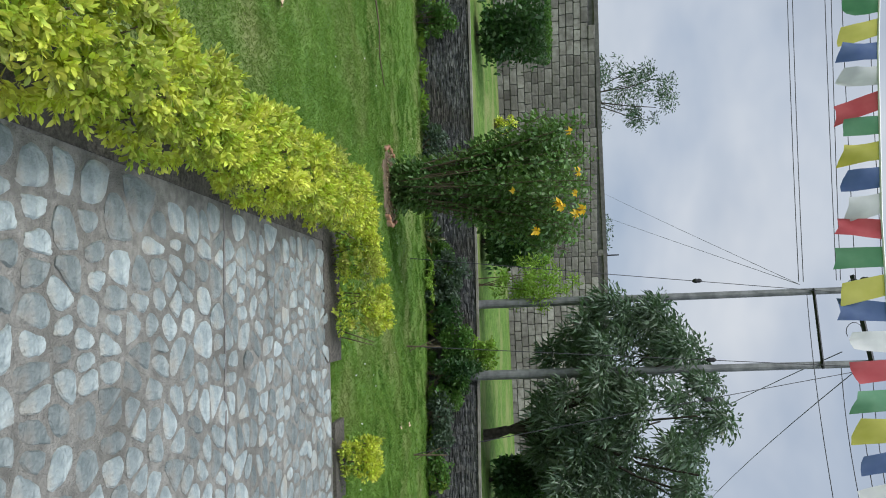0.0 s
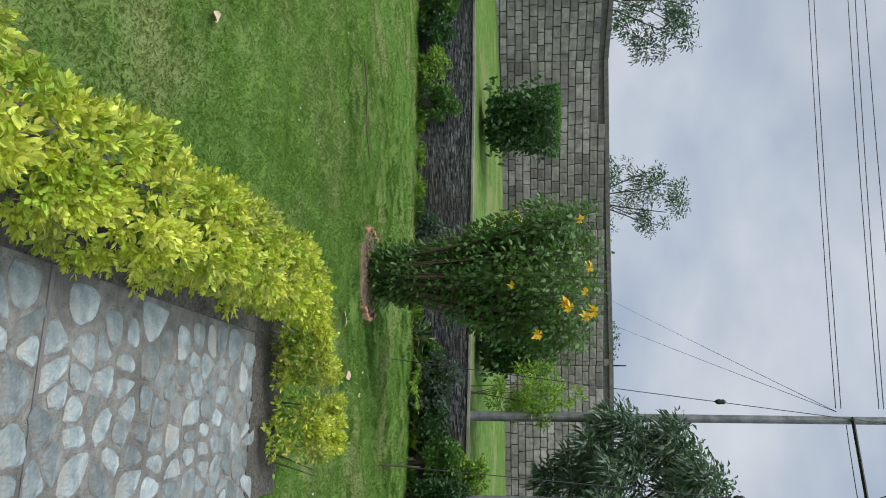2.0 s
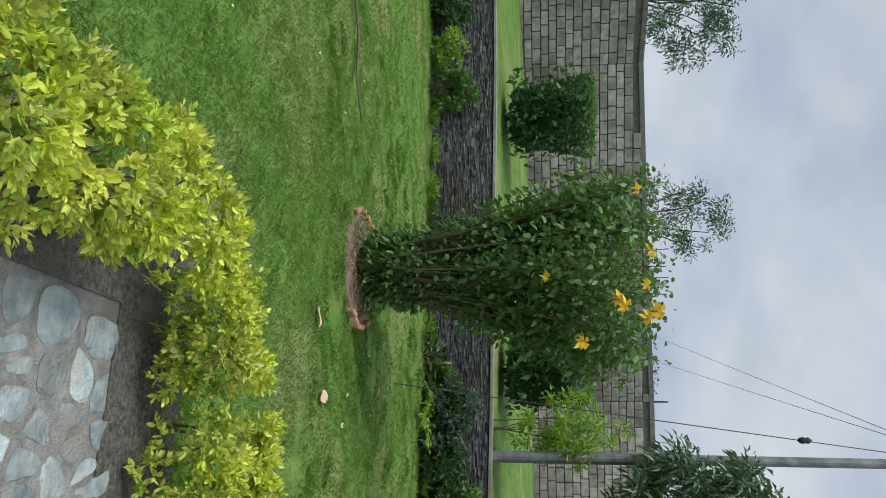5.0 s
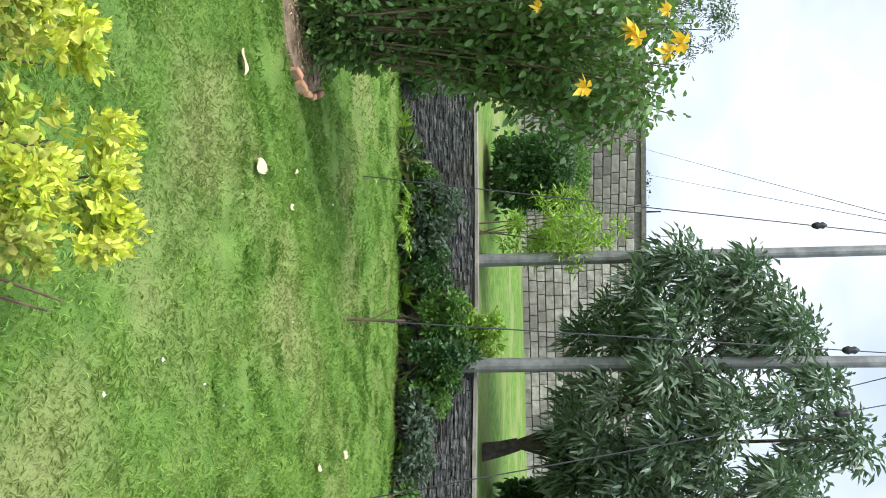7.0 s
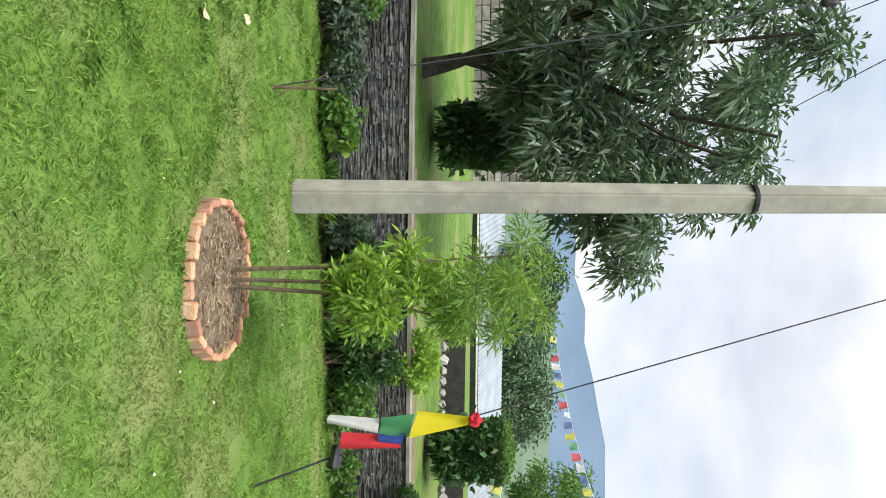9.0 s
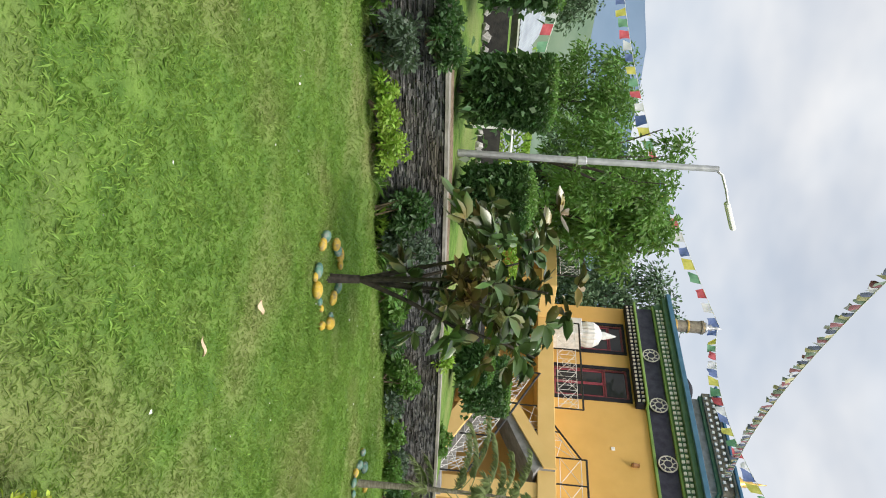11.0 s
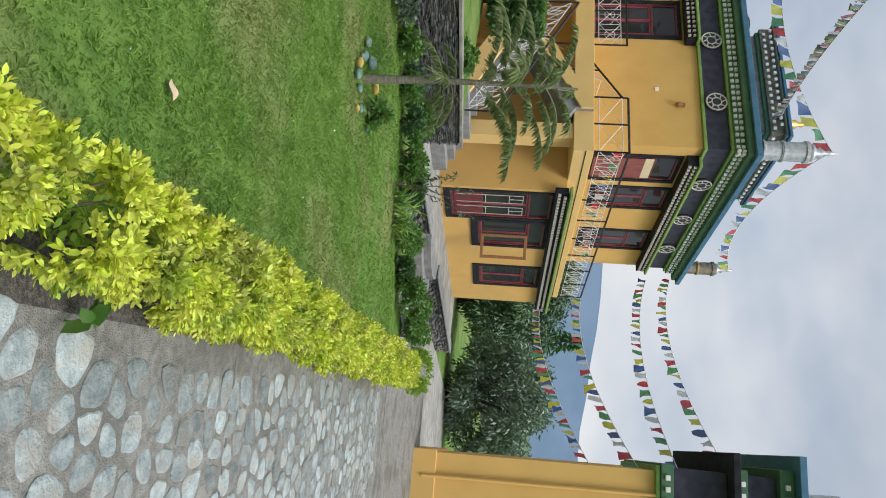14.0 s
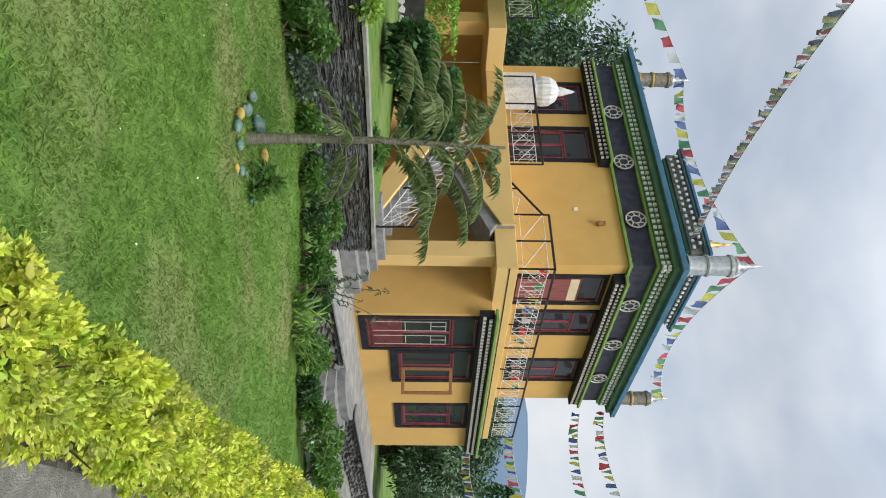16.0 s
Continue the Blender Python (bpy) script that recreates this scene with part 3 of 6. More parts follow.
    for nm, pick, mt, lab in (("foliage", ~old, material, ""), ("older_foliage", old, M_HEDGE_D if material is M_HEDGE else material, "duller yellow-green older leaves")):
        if pick.any():
            leaves(nm, (pos - off)[pick], way[pick], (size * (1.15 - 0.4 * lev))[pick], 0.46, mt, root, lab, droop=0.08, fold=0.35, oval=True)
    core_b, core_o = [], []
    nc = int(tot * 900)
    kk = rng.choice(len(segs), nc, p=prob)
    cc = np.array([s[0] for s in segs])[kk] + (np.array([s[1] for s in segs]) - np.array([s[0] for s in segs]))[kk] * rng.random((nc, 1))
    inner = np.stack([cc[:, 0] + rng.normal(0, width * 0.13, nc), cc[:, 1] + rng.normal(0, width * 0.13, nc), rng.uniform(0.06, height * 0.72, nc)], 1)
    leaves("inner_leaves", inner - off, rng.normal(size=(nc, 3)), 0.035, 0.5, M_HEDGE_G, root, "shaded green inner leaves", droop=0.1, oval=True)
    st = bmesh.new()
    for q in np.arange(0.05, tot, 0.16):
        d = q
        for a, b, L in segs:
            if d <= L:
                break
            d -= L
        d = min(d, L)
        x, y = a[0] + (b[0] - a[0]) * d / L - off[0], a[1] + (b[1] - a[1]) * d / L - off[1]
        for _ in range(2):
            rod(st, (x + rng.normal(0, 0.03), y + rng.normal(0, 0.03), 0.0), (x + rng.normal(0, 0.09), y + rng.normal(0, 0.09), height * 0.8), 0.008, 0.003, 5)
    tagged(part("woody_base", st, M_TWIG, root, "thin brown stems"), kind="stuff")
    return root


hedge([(-0.86, -1.6), (-0.86, 1.0), (-0.84, 3.0), (-0.88, 4.4), (-0.90, 5.2)], 0.35, 0.45, "clipped golden-leaved hedge beside the stone path", lump=0.17)
hedge([(-0.92, 5.42), (-0.86, 5.62)], 0.26, 0.40, "golden hedge bush at the corner of the path", lump=0.22)
hedge([(-0.80, 5.76), (-0.36, 5.87)], 0.28, 0.41, "shaggy golden hedge bush at the end of the path", lump=0.25)
hedge([(-0.26, 5.90), (0.12, 5.94)], 0.34, 0.43, "rounded golden hedge bush with gaps", lump=0.25)
hedge([(1.02, 6.0), (1.32, 6.0)], 0.26, 0.30, "small golden hedge bush on the lawn edge", lump=0.25)
hedge([(4.42, 5.76), (4.80, 5.72)], 0.26, 0.36, "leafy golden hedge bush beside the path", lump=0.25)
hedge([(5.06, 5.74), (5.36, 5.72)], 0.28, 0.40, "low golden hedge bush with a gap beside it", lump=0.25)
hedge([(5.86, 5.58), (6.2, 5.56)], 0.24, 0.36, "shaggy golden hedge bush beside the path", lump=0.28)
hedge([(6.3, 5.54), (7.5, 5.48), (10.0, 5.40), (13.1, 5.30)], 0.30, 0.41, "long clipped golden hedge beside the stone path", lump=0.16, rise=0.11)
hedge([(13.35, 5.30), (13.75, 5.30)], 0.46, 0.60, "darker green clipped hedge end", material=M_HEDGE_G)
hedge([(12.0, 2.75), (16.0, 2.75)], 0.40, 0.45, "golden hedge along the far side of the path", per_m=250)


# ---------------------------------------------------------------- walls
def slate_wall():
    w = thing("slate_wall", (0, 0, 0), "low dry-stacked dark slate retaining wall with a cement cap", "wall", kind="structure")
    bm = bmesh.new()
    for (a, za), (b, zb) in zip(zip(WALL, WTOP), zip(WALL[1:], WTOP[1:])):
        d = (Vector(b) - Vector(a)).normalized()
        nn = Vector((-d.y, d.x))
        q = [Vector(a), Vector(b), Vector(b) + nn * 0.3, Vector(a) + nn * 0.3]
        vs = [bm.verts.new((p.x + nn.x * 0.02, p.y + nn.y * 0.02, 0)) for p in q] + [bm.verts.new((p.x + nn.x * 0.02, p.y + nn.y * 0.02, z - 0.04)) for p, z in zip(q, (za, zb, zb, za))]
        for f in ((0, 1, 5, 4), (1, 2, 6, 5), (2, 3, 7, 6), (3, 0, 4, 7), (4, 5, 6, 7)):
            bm.faces.new([vs[k] for k in f])
    part("backing", bm, M_SLATEBACK, w)
    bm = bmesh.new()
    for (a, za), (b, zb) in zip(zip(WALL, WTOP), zip(WALL[1:], WTOP[1:])):
        d = (Vector(b) - Vector(a)).normalized()
        nn = Vector((-d.y, d.x))
        q = [Vector(a) - nn * 0.04, Vector(b) - nn * 0.04, Vector(b) + nn * 0.2, Vector(a) + nn * 0.2]
        vs = [bm.verts.new((p.x, p.y, z - 0.04)) for p, z in zip(q, (za, zb, zb, za))] + [bm.verts.new((p.x, p.y, z)) for p, z in zip(q, (za, zb, zb, za))]
        for f in ((0, 1, 5, 4), (1, 2, 6, 5), (2, 3, 7, 6), (3, 0, 4, 7), (4, 5, 6, 7), (3, 2, 1, 0)):
            bm.faces.new([vs[k] for k in f])
    part("cap", bm, M_CAP, w, "pale cement cap")
    V, F_ = [], []
    for (a, za), (b, zb) in zip(zip(WALL, WTOP), zip(WALL[1:], WTOP[1:])):
        L = math.dist(a, b)
        d = np.array([(b[0] - a[0]) / L, (b[1] - a[1]) / L])
        nn = np.array([-d[1], d[0]])
        z = 0.0
        while z < max(za, zb) - 0.05:
            h = rng.uniform(0.011, 0.023)
            s = -rng.uniform(0, 0.15)
            while s < L:
                ln = rng.uniform(0.06, 0.21)
                top = za + (zb - za) * min(1, max(0, (s + ln / 2) / L)) - 0.045
                if z + h < top:
                    o = len(V)
                    pr = -rng.uniform(0.0, 0.028)
                    s0, s1 = max(s, 0), min(s + ln - 0.008, L)
                    tl = rng.normal(0, 0.004)
                    for (ss, pp) in ((s0, pr), (s1, pr + rng.normal(0, 0.006)), (s1, 0.05), (s0, 0.05)):
                        for hh in (0.0, h - 0.0035):
                            p = np.array(a) + d * ss + nn * pp
                            V.append((p[0], p[1], z + hh + (tl if ss == s1 else 0)))
                    F_ += [(o, o + 2, o + 3, o + 1), (o + 1, o + 3, o + 5, o + 7), (o, o + 6, o + 4, o + 2), (o + 2, o + 4, o + 5, o + 3), (o, o + 1, o + 7, o + 6)]
                s += ln
            z += h
    tagged(mesh_ob("slates", V, F_, M_SLATE, w, "thin stacked dark grey slates"), kind="stuff")
    return w


BWALL = [(-17.0, 13.8), (-13.5, 16.2), (-9.8, 19.4), (-5.5, 21.4), (-1.7, 22.9), (4.0, 24.2), (7.0, 24.8)]
BBASE = [1.2, 1.3, 1.35, 1.4, 1.4, 1.4, 1.4]
BTOP = [4.5, 4.45, 4.3, 4.45, 4.6, 4.6, 4.6]


def block_wall():
    w = thing("boundary_wall", (0, 0, 0), "tall boundary wall of rough grey-brown stone blocks", "wall", kind="structure")
    back = bmesh.new()
    cap = bmesh.new()
    V, F_, singles = [], [], 0
    shared = [box(-0.5, -0.5, -0.5, 0.5, 0.5, 0.5, 0.04) for _ in range(1)]
    me = bpy.data.meshes.new("block")
    shared[0].to_mesh(me)
    me.materials.append(M_BLOCK)
    for k in range(len(BWALL) - 1):
        a, b = np.array(BWALL[k]), np.array(BWALL[k + 1])
        L = np.linalg.norm(b - a)
        d = (b - a) / L
        nn = np.array([-d[1], d[0]])
        ang = math.atan2(d[1], d[0])
        q = [a, b, b + nn * 0.3, a + nn * 0.3]
        zt = (BTOP[k], BTOP[k + 1], BTOP[k + 1], BTOP[k])
        vs = [back.verts.new((p[0], p[1], 0.6)) for p in q] + [back.verts.new((p[0], p[1], z)) for p, z in zip(q, zt)]
        for f in ((0, 1, 5, 4), (1, 2, 6, 5), (2, 3, 7, 6), (3, 0, 4, 7), (4, 5, 6, 7)):
            back.faces.new([vs[i] for i in f])
        q = [a - nn * 0.06, b - nn * 0.06, b + nn * 0.36, a + nn * 0.36]
        vs = [cap.verts.new((p[0], p[1], z - 0.002)) for p, z in zip(q, zt)] + [cap.verts.new((p[0], p[1], z + 0.12)) for p, z in zip(q, zt)]
        for f in ((0, 1, 5, 4), (1, 2, 6, 5), (2, 3, 7, 6), (3, 0, 4, 7), (4, 5, 6, 7), (3, 2, 1, 0)):
            cap.faces.new([vs[i] for i in f])
        z = 1.05
        row = 0
        while z < max(zt):
            h = rng.uniform(0.19, 0.23)
            s = -0.15 * (row % 2)
            while s < L:
                ln = rng.uniform(0.28, 0.48)
                top = zt[0] + (zt[1] - zt[0]) * min(1, max(0, (s + ln / 2) / L))
                s0, s1 = max(0, s), min(L, s + ln)
                if z + h < top + 0.02 and s1 - s0 > 0.06:
                    c = a + d * (s0 + s1) / 2 - nn * rng.uniform(0.0, 0.02)
                    m = Matrix.LocRotScale((c[0], c[1], z + h / 2), Euler((0, 0, ang)), (s1 - s0 - 0.025, 0.09, h - 0.025))
                    if singles < 290 and -7.5 < c[0] < -1 and z > 2.2:
                        singles += 1
                        ob = new("block", me)
                        ob.parent = w
                        ob.matrix_basis = m
                    else:
                        o = len(V)
                        V += [tuple(m @ v.co) for v in me.vertices]
                        F_ += [tuple(o + i for i in p.vertices) for p in me.polygons]
                s += ln
            z += h
            row += 1
    part("backing", back, M_BLOCKJ, w)
    part("coping", cap, M_BLOCKJ, w, "dark cement coping")
    m = M_BLOCK.copy()
    nt = m.node_tree
    for nd in nt.nodes:
        if nd.bl_idname == "ShaderNodeObjectInfo":
            geo = nt.nodes.new("ShaderNodeNewGeometry")
            for lk in list(nd.outputs["Random"].links):
                nt.links.new(geo.outputs["Random Per Island"], lk.to_socket)
    tagged(mesh_ob("blocks", V, F_, m, w), kind="stuff")


slate_wall()


# ---------------------------------------------------------------- plants
def limbs(bm, start, n, height, spread, r, seed_up=0.5, lean=(0, 0)):
    tips = []
    for k in range(n):
        a = 2 * math.pi * (k + rng.random() * 0.6) / n
        p = Vector(start)
        rr = r
        q = p
        for s in range(4):
            f = (s + 1) / 4
            q2 = Vector(start) + Vector((math.cos(a) * spread * f ** 1.3 + lean[0] * f, math.sin(a) * spread * f ** 1.3 + lean[1] * f, height * f)) + Vector(rng.normal(0, 0.03 * height / 2, 3))
            rod(bm, q, q2, rr, rr * 0.72, 6)
            q, rr = q2, rr * 0.72
            if s >= 1:
                tips.append(q2.copy())
    return tips


def bush(name, x, y, z, rx, ry, rz, n, size, wide, material, label, category="shrub", clumps=14, clump=None, group="", stem=True, droop=0.2, shape=None, inner=0.35):
    root = thing(name, (x, y, z), label, category, group)
    bl = blobs_in(0, 0, rz * 1.02, rx * 0.8, ry * 0.8, rz * 0.82, clumps, clump or 0.42 * min(rx, ry, rz), shape)
    p, d = shell_points(bl, n, inner)
    p[:, 2] = np.maximum(p[:, 2], 0.01)
    leaves("foliage", p, d + rng.normal(0, 0.5, (n, 3)) + np.array([0, 0, 0.25]), size, wide, material, root, droop=droop, oval=True)
    if stem:
        for k in range(5):
            b = bl[k % len(bl)]
            part("stem", rod(bmesh.new(), (rng.normal(0, 0.04), rng.normal(0, 0.04), 0), (b[0], b[1], b[2]), 0.012, 0.005, 5), M_TWIG, root)
    return root


def topiary(x, y, z, r0, r1, h, label, material=M_DARKLEAF, n=9000, dome=0.0):
    """A clipped cup or drum of small leaves on a short trunk."""
    root = thing("topiary", (x, y, z), label, "topiary", "clipped topiaries")
    t = rng.random(n)
    ang = rng.uniform(0, 2 * math.pi, n)
    top = rng.random(n) < 0.34
    hh = np.where(top, 1.0, t)
    rr = (r0 + (r1 - r0) * hh) * np.where(top, np.sqrt(rng.random(n)), 1.0) * (1 + 0.05 * np.sin(ang * 5) + rng.normal(0, 0.02, n))
    zz = 0.18 + (h - 0.18) * hh + np.where(top, dome * (1 - (rr / r1) ** 2), 0)
    p = np.stack([rr * np.cos(ang), rr * np.sin(ang), zz + rng.normal(0, 0.02, n)], 1)
    d = np.stack([np.cos(ang) * ~top, np.sin(ang) * ~top, np.where(top, 1.0, 0.25)], 1) + rng.normal(0, 0.45, (n, 3))
    leaves("foliage", p[~top], d[~top], 0.06, 0.5, material, root)
    leaves("clipped_top", p[top], d[top], 0.055, 0.5, M_MIDLEAF, root, "brighter green new growth on top")
    k = n // 3
    q = np.stack([rng.normal(0, r1 * 0.4, k), rng.normal(0, r1 * 0.4, k), rng.uniform(0.15, h * 0.95, k)], 1)
    leaves("inner_leaves", q, rng.normal(size=(k, 3)), 0.12, 0.6, material, root)
    part("trunk", rods([(0, 0, -0.05), (0.02, 0, 0.3), (0, 0.02, h * 0.7)], 0.05, 0.03), M_BARK, root)
    return root


def tree(x, y, z, height, trunk_r, crown, clumps, clump_r, n, size, wide, material, label, trunk_top=0.35, lean=(0, 0), name="tree", droop=0.3, forks=6, shape=None, inner=0.2):
    root = thing(name, (x, y, z), label, "tree")
    bm = bmesh.new()
    th = height * trunk_top
    rod(bm, (0, 0, -0.1), (lean[0] * 0.3, lean[1] * 0.3, th * 0.5), trunk_r * 1.15, trunk_r * 0.9, 9)
    rod(bm, (lean[0] * 0.3, lean[1] * 0.3, th * 0.5), (lean[0] * 0.6, lean[1] * 0.6, th), trunk_r * 0.9, trunk_r * 0.75, 9)
    cx, cy, cz, rx, ry, rz = crown
    tips = limbs(bm, (lean[0] * 0.6, lean[1] * 0.6, th), forks, cz + rz * 0.5 - th, (rx + ry) * 0.375, trunk_r * 0.55, lean=(cx, cy))
    part("trunk", bm, M_BARK, root)
    bl = blobs_in(cx, cy, cz, rx, ry, rz, clumps, clump_r, shape)
    p, d = shell_points(bl, n, inner)
    leaves("crown", p, d + rng.normal(0, 0.6, (n, 3)), size, wide, material, root, droop=droop)
    return root


def brick_ring(x, y, r, n, label, z=0.0, sides=0.0):
    root = thing("brick_ring", (x, y, z), label, "garden edging", "brick rings")
    me = bpy.data.meshes.new("brick")
    b = box(-0.048, -0.022, -0.06, 0.048, 0.022, 0.038, 0.008)
    b.to_mesh(me)
    b.free()
    me.materials.append(M_BRICK)
    for k in range(n):
        a = 2 * math.pi * k / n
        if abs(math.cos(a)) < sides:
            continue
        ob = new("brick", me)
        ob.parent = root
        ob.matrix_basis = pose(r * math.cos(a), r * math.sin(a), 0.02 + rng.uniform(-0.01, 0.012), rng.uniform(-8, 8), rng.uniform(-14, 14), math.degrees(a) + 90 + rng.uniform(-8, 8))
    bm = lathe([(r * 0.96, 0.0), (r * 0.94, 0.02), (r * 0.5, 0.045), (0.02, 0.06)], 28)
    for v in bm.verts:
        v.co.z += rng.normal(0, 0.005)
    part("soil", bm, M_SOIL, root, "dry brown soil with litter")
    k = 700
    ang, rr = rng.uniform(0, 6.28, k), r * 0.9 * np.sqrt(rng.random(k))
    base = np.stack([rr * np.cos(ang), rr * np.sin(ang), 0.05 + rng.uniform(0, 0.02, k)], 1)
    w = rng.normal(size=(k, 3))
    w[:, 2] = np.abs(w[:, 2]) * 0.25
    tagged(leaves("litter", base, w, 0.06, 0.13, M_STRAW, root, "dry straw litter"), kind="stuff")
    return root


def vine_bush():
    root = thing("flowering_vine", (-1.72, 9.12, 0.0), "tall fan-shaped climbing bush with orange trumpet flowers", "shrub")
    P, D = [], []
    for k in range(84):
        a = rng.uniform(0, 2 * math.pi)
        s = math.sqrt(rng.random())
        b0 = Vector((math.cos(a) * 0.2 * s, math.sin(a) * 0.2 * s, 0))
        top = Vector((math.cos(a) * 1.0 * s, math.sin(a) * 0.9 * s, rng.uniform(2.15, 2.66) - 0.22 * s * s))
        bow = Vector((rng.normal(0, 0.04), rng.normal(0, 0.04), 0))
        line = [b0.lerp(top, f) + bow * math.sin(3.14 * f) - Vector((math.cos(a), math.sin(a), 0)) * 0.10 * s * math.sin(3.14 * f) for f in (0, 0.25, 0.5, 0.75, 1.0)]
        part("stem", rods(line, 0.0095, 0.004, 5), M_TWIG, root)
        m = 330
        f = rng.random(m)
        f = f[rng.random(m) < np.interp(f, [0, 0.16, 0.26, 0.42, 0.58, 1], [1.0, 0.9, 0.2, 0.2, 0.9, 1.0])]
        A_ = np.array([tuple(p) for p in line])
        w = np.stack([np.interp(f, (0, 0.25, 0.5, 0.75, 1.0), A_[:, c]) for c in range(3)], 1)
        d = unit(rng.normal(size=(len(f), 3)))
        P.append(w + d * (0.035 + 0.11 * f[:, None] * rng.random((len(f), 1))))
        D.append(d + np.array([math.cos(a) * 0.3, math.sin(a) * 0.3, 0.05]))
    # leafy skirt round the foot
    k = 900
    a, rr, z = rng.uniform(0, 6.283, k), rng.uniform(0.1, 0.36, k), rng.uniform(0.03, 0.5, k)
    P.append(np.stack([rr * np.cos(a), rr * np.sin(a), z], 1))
    D.append(np.stack([np.cos(a), np.sin(a), rng.normal(0.2, 0.4, k)], 1))
    p = np.concatenate(P)
    p[:, 2] = np.maximum(p[:, 2], 0.03)
    leaves("foliage", p, np.concatenate(D), 0.060, 0.66, M_VINELEAF, root, droop=0.35, oval=True)
    for (fx, fz, s) in ((0.27, 1.62, 0.7), (0.76, 1.88, 1.1), (0.49, 2.19, 1.1), (0.44, 2.14, 0.9), (0.08, 2.41, 1.0), (0.34, 2.36, 0.8), (0.53, 2.43, 1.1), (-0.42, 2.33, 0.8), (0.58, 2.36, 0.9)):
        n2 = 7
        aa = np.arange(n2) / n2 * 2 * np.pi
        f = np.stack([np.cos(aa), np.full(n2, -0.35), 0.6 * np.sin(aa) - 0.3], 1)
        leaves("flower", np.tile(np.array([[fx, -0.66, fz]]), (n2, 1)), f, 0.075 * s, 0.6, M_FLOWER, root, "orange trumpet flower", droop=0.25)


brick_ring(-1.72, 9.12, 0.52, 24, "low ring of worn red bricks around the flowering vine", -0.02, 0.84)
vine_bush()
brick_ring(2.9, 8.93, 0.46, 27, "low ring of worn red bricks around a young tree")


def young_tree():
    root = thing("young_tree", (2.92, 9.02, 0.05), "slim young tree with yellow-green leaves in the brick ring", "tree")
    bm = bmesh.new()
    for k, (dx, dy) in enumerate(((0.02, 0.0), (-0.03, 0.03), (0.05, -0.03))):
        rod(bm, (dx, dy, -0.02), (dx * 1.6, dy * 2, 0.7), 0.016, 0.012, 6)
        rod(bm, (dx * 1.6, dy * 2, 0.7), (dx * 5 + 0.05, dy * 5, 1.8), 0.012, 0.004, 6)
    part("trunk", bm, M_TWIG, root, "slender brown stems")
    for name, cz, rz, rxy, m, size, wide, material, lab in (("crown", 1.08, 0.42, 0.36, 3000, 0.066, 0.34, M_LIGHTLEAF, ""),
                                                            ("new_growth", 1.62, 0.45, 0.36, 5200, 0.058, 0.17, M_YOUNGTOP, "fine darker green upper leaves")):
        bl = blobs_in(0.06, 0.0, cz, rxy, rxy, rz, 30, 0.13)
        p, d = shell_points(bl, m, 0.1)
        leaves(name, p, d + rng.normal(0, 0.5, p.shape) + np.array([0, 0, 0.2]), size, wide, material, root, lab, droop=0.2)


young_tree()


def painted_stones(x, y, r, n, kinds):
    for k in range(n):
        a = 2 * math.pi * (k + 0.3 * rng.random()) / n
        s = rng.uniform(0.03, 0.06)
        a += rng.normal(0, 0.16)
        r_ = r * rng.uniform(0.72, 1.2)
        bm = bmesh.new()
        bmesh.ops.create_icosphere(bm, subdivisions=2, radius=s)
        for v in bm.verts:
            v.co *= 1 + 0.16 * noise.noise(v.co * 14 + Vector((k, x, y)))
            v.co.x *= 1.35
            v.co.z *= 0.72
        yel = kinds[k % len(kinds)] == "y"
        ob = part("painted_stone", bm, M_PSTONE_Y if yel else M_PSTONE_T, smooth=True)
        ob.matrix_world = pose(x + r_ * math.cos(a), y + r_ * math.sin(a), s * 0.5, 0, 0, math.degrees(a) + 90 + rng.uniform(-25, 25))
        tagged(ob, "yellow painted border stone on the lawn" if yel else "teal painted border stone on the lawn", "stone", "painted border stones")


def magnolia():
    root = thing("magnolia_tree", (7.6, 8.76, 0.0), "small magnolia tree with glossy leaves and brown undersides", "tree")
    bm = bmesh.new()
    rod(bm, (0, 0, -0.05), (0.01, 0.02, 0.28), 0.045, 0.038, 8)
    tips = []
    for dx, dy in ((0.45, 0.1), (-0.3, 0.25), (0.1, -0.4), (-0.4, -0.25), (0.2, 0.4), (0.0, 0.0)):
        q = Vector((0.01, 0.02, 0.28))
        r = 0.026
        for s in range(4):
            f = (s + 1) / 4
            q2 = Vector((dx * f * 1.4, dy * f * 1.4, 0.28 + 1.55 * f ** 0.9)) + Vector(rng.normal(0, 0.03, 3))
            rod(bm, q, q2, r, r * 0.75, 6)
            q, r = q2, r * 0.75
    part("trunk", bm, M_BARK, root)
    bl = blobs_in(0.0, 0.0, 1.45, 0.66, 0.66, 0.72, 60, 0.16)
    n = 110
    b = np.array(bl)
    cen = b[rng.choice(len(b), n), :3] + rng.normal(0, 0.12, (n, 3))
    way = unit(cen - np.array([0, 0, 1.0]) + np.array([0, 0, 0.35]))
    m = 11
    oo = np.repeat(way, m, 0)
    sp = unit(np.cross(oo, rng.normal(size=oo.shape)))
    leaves("crown", np.repeat(cen, m, 0) + sp * 0.01, sp + oo * rng.uniform(0.1, 1.0, (n * m, 1)), 0.19, 0.4, M_MAGLEAF, root, droop=0.22, fold=0.3, oval=True)


magnolia()
painted_stones(7.55, 8.72, 0.38, 17, "ytyytyyt")


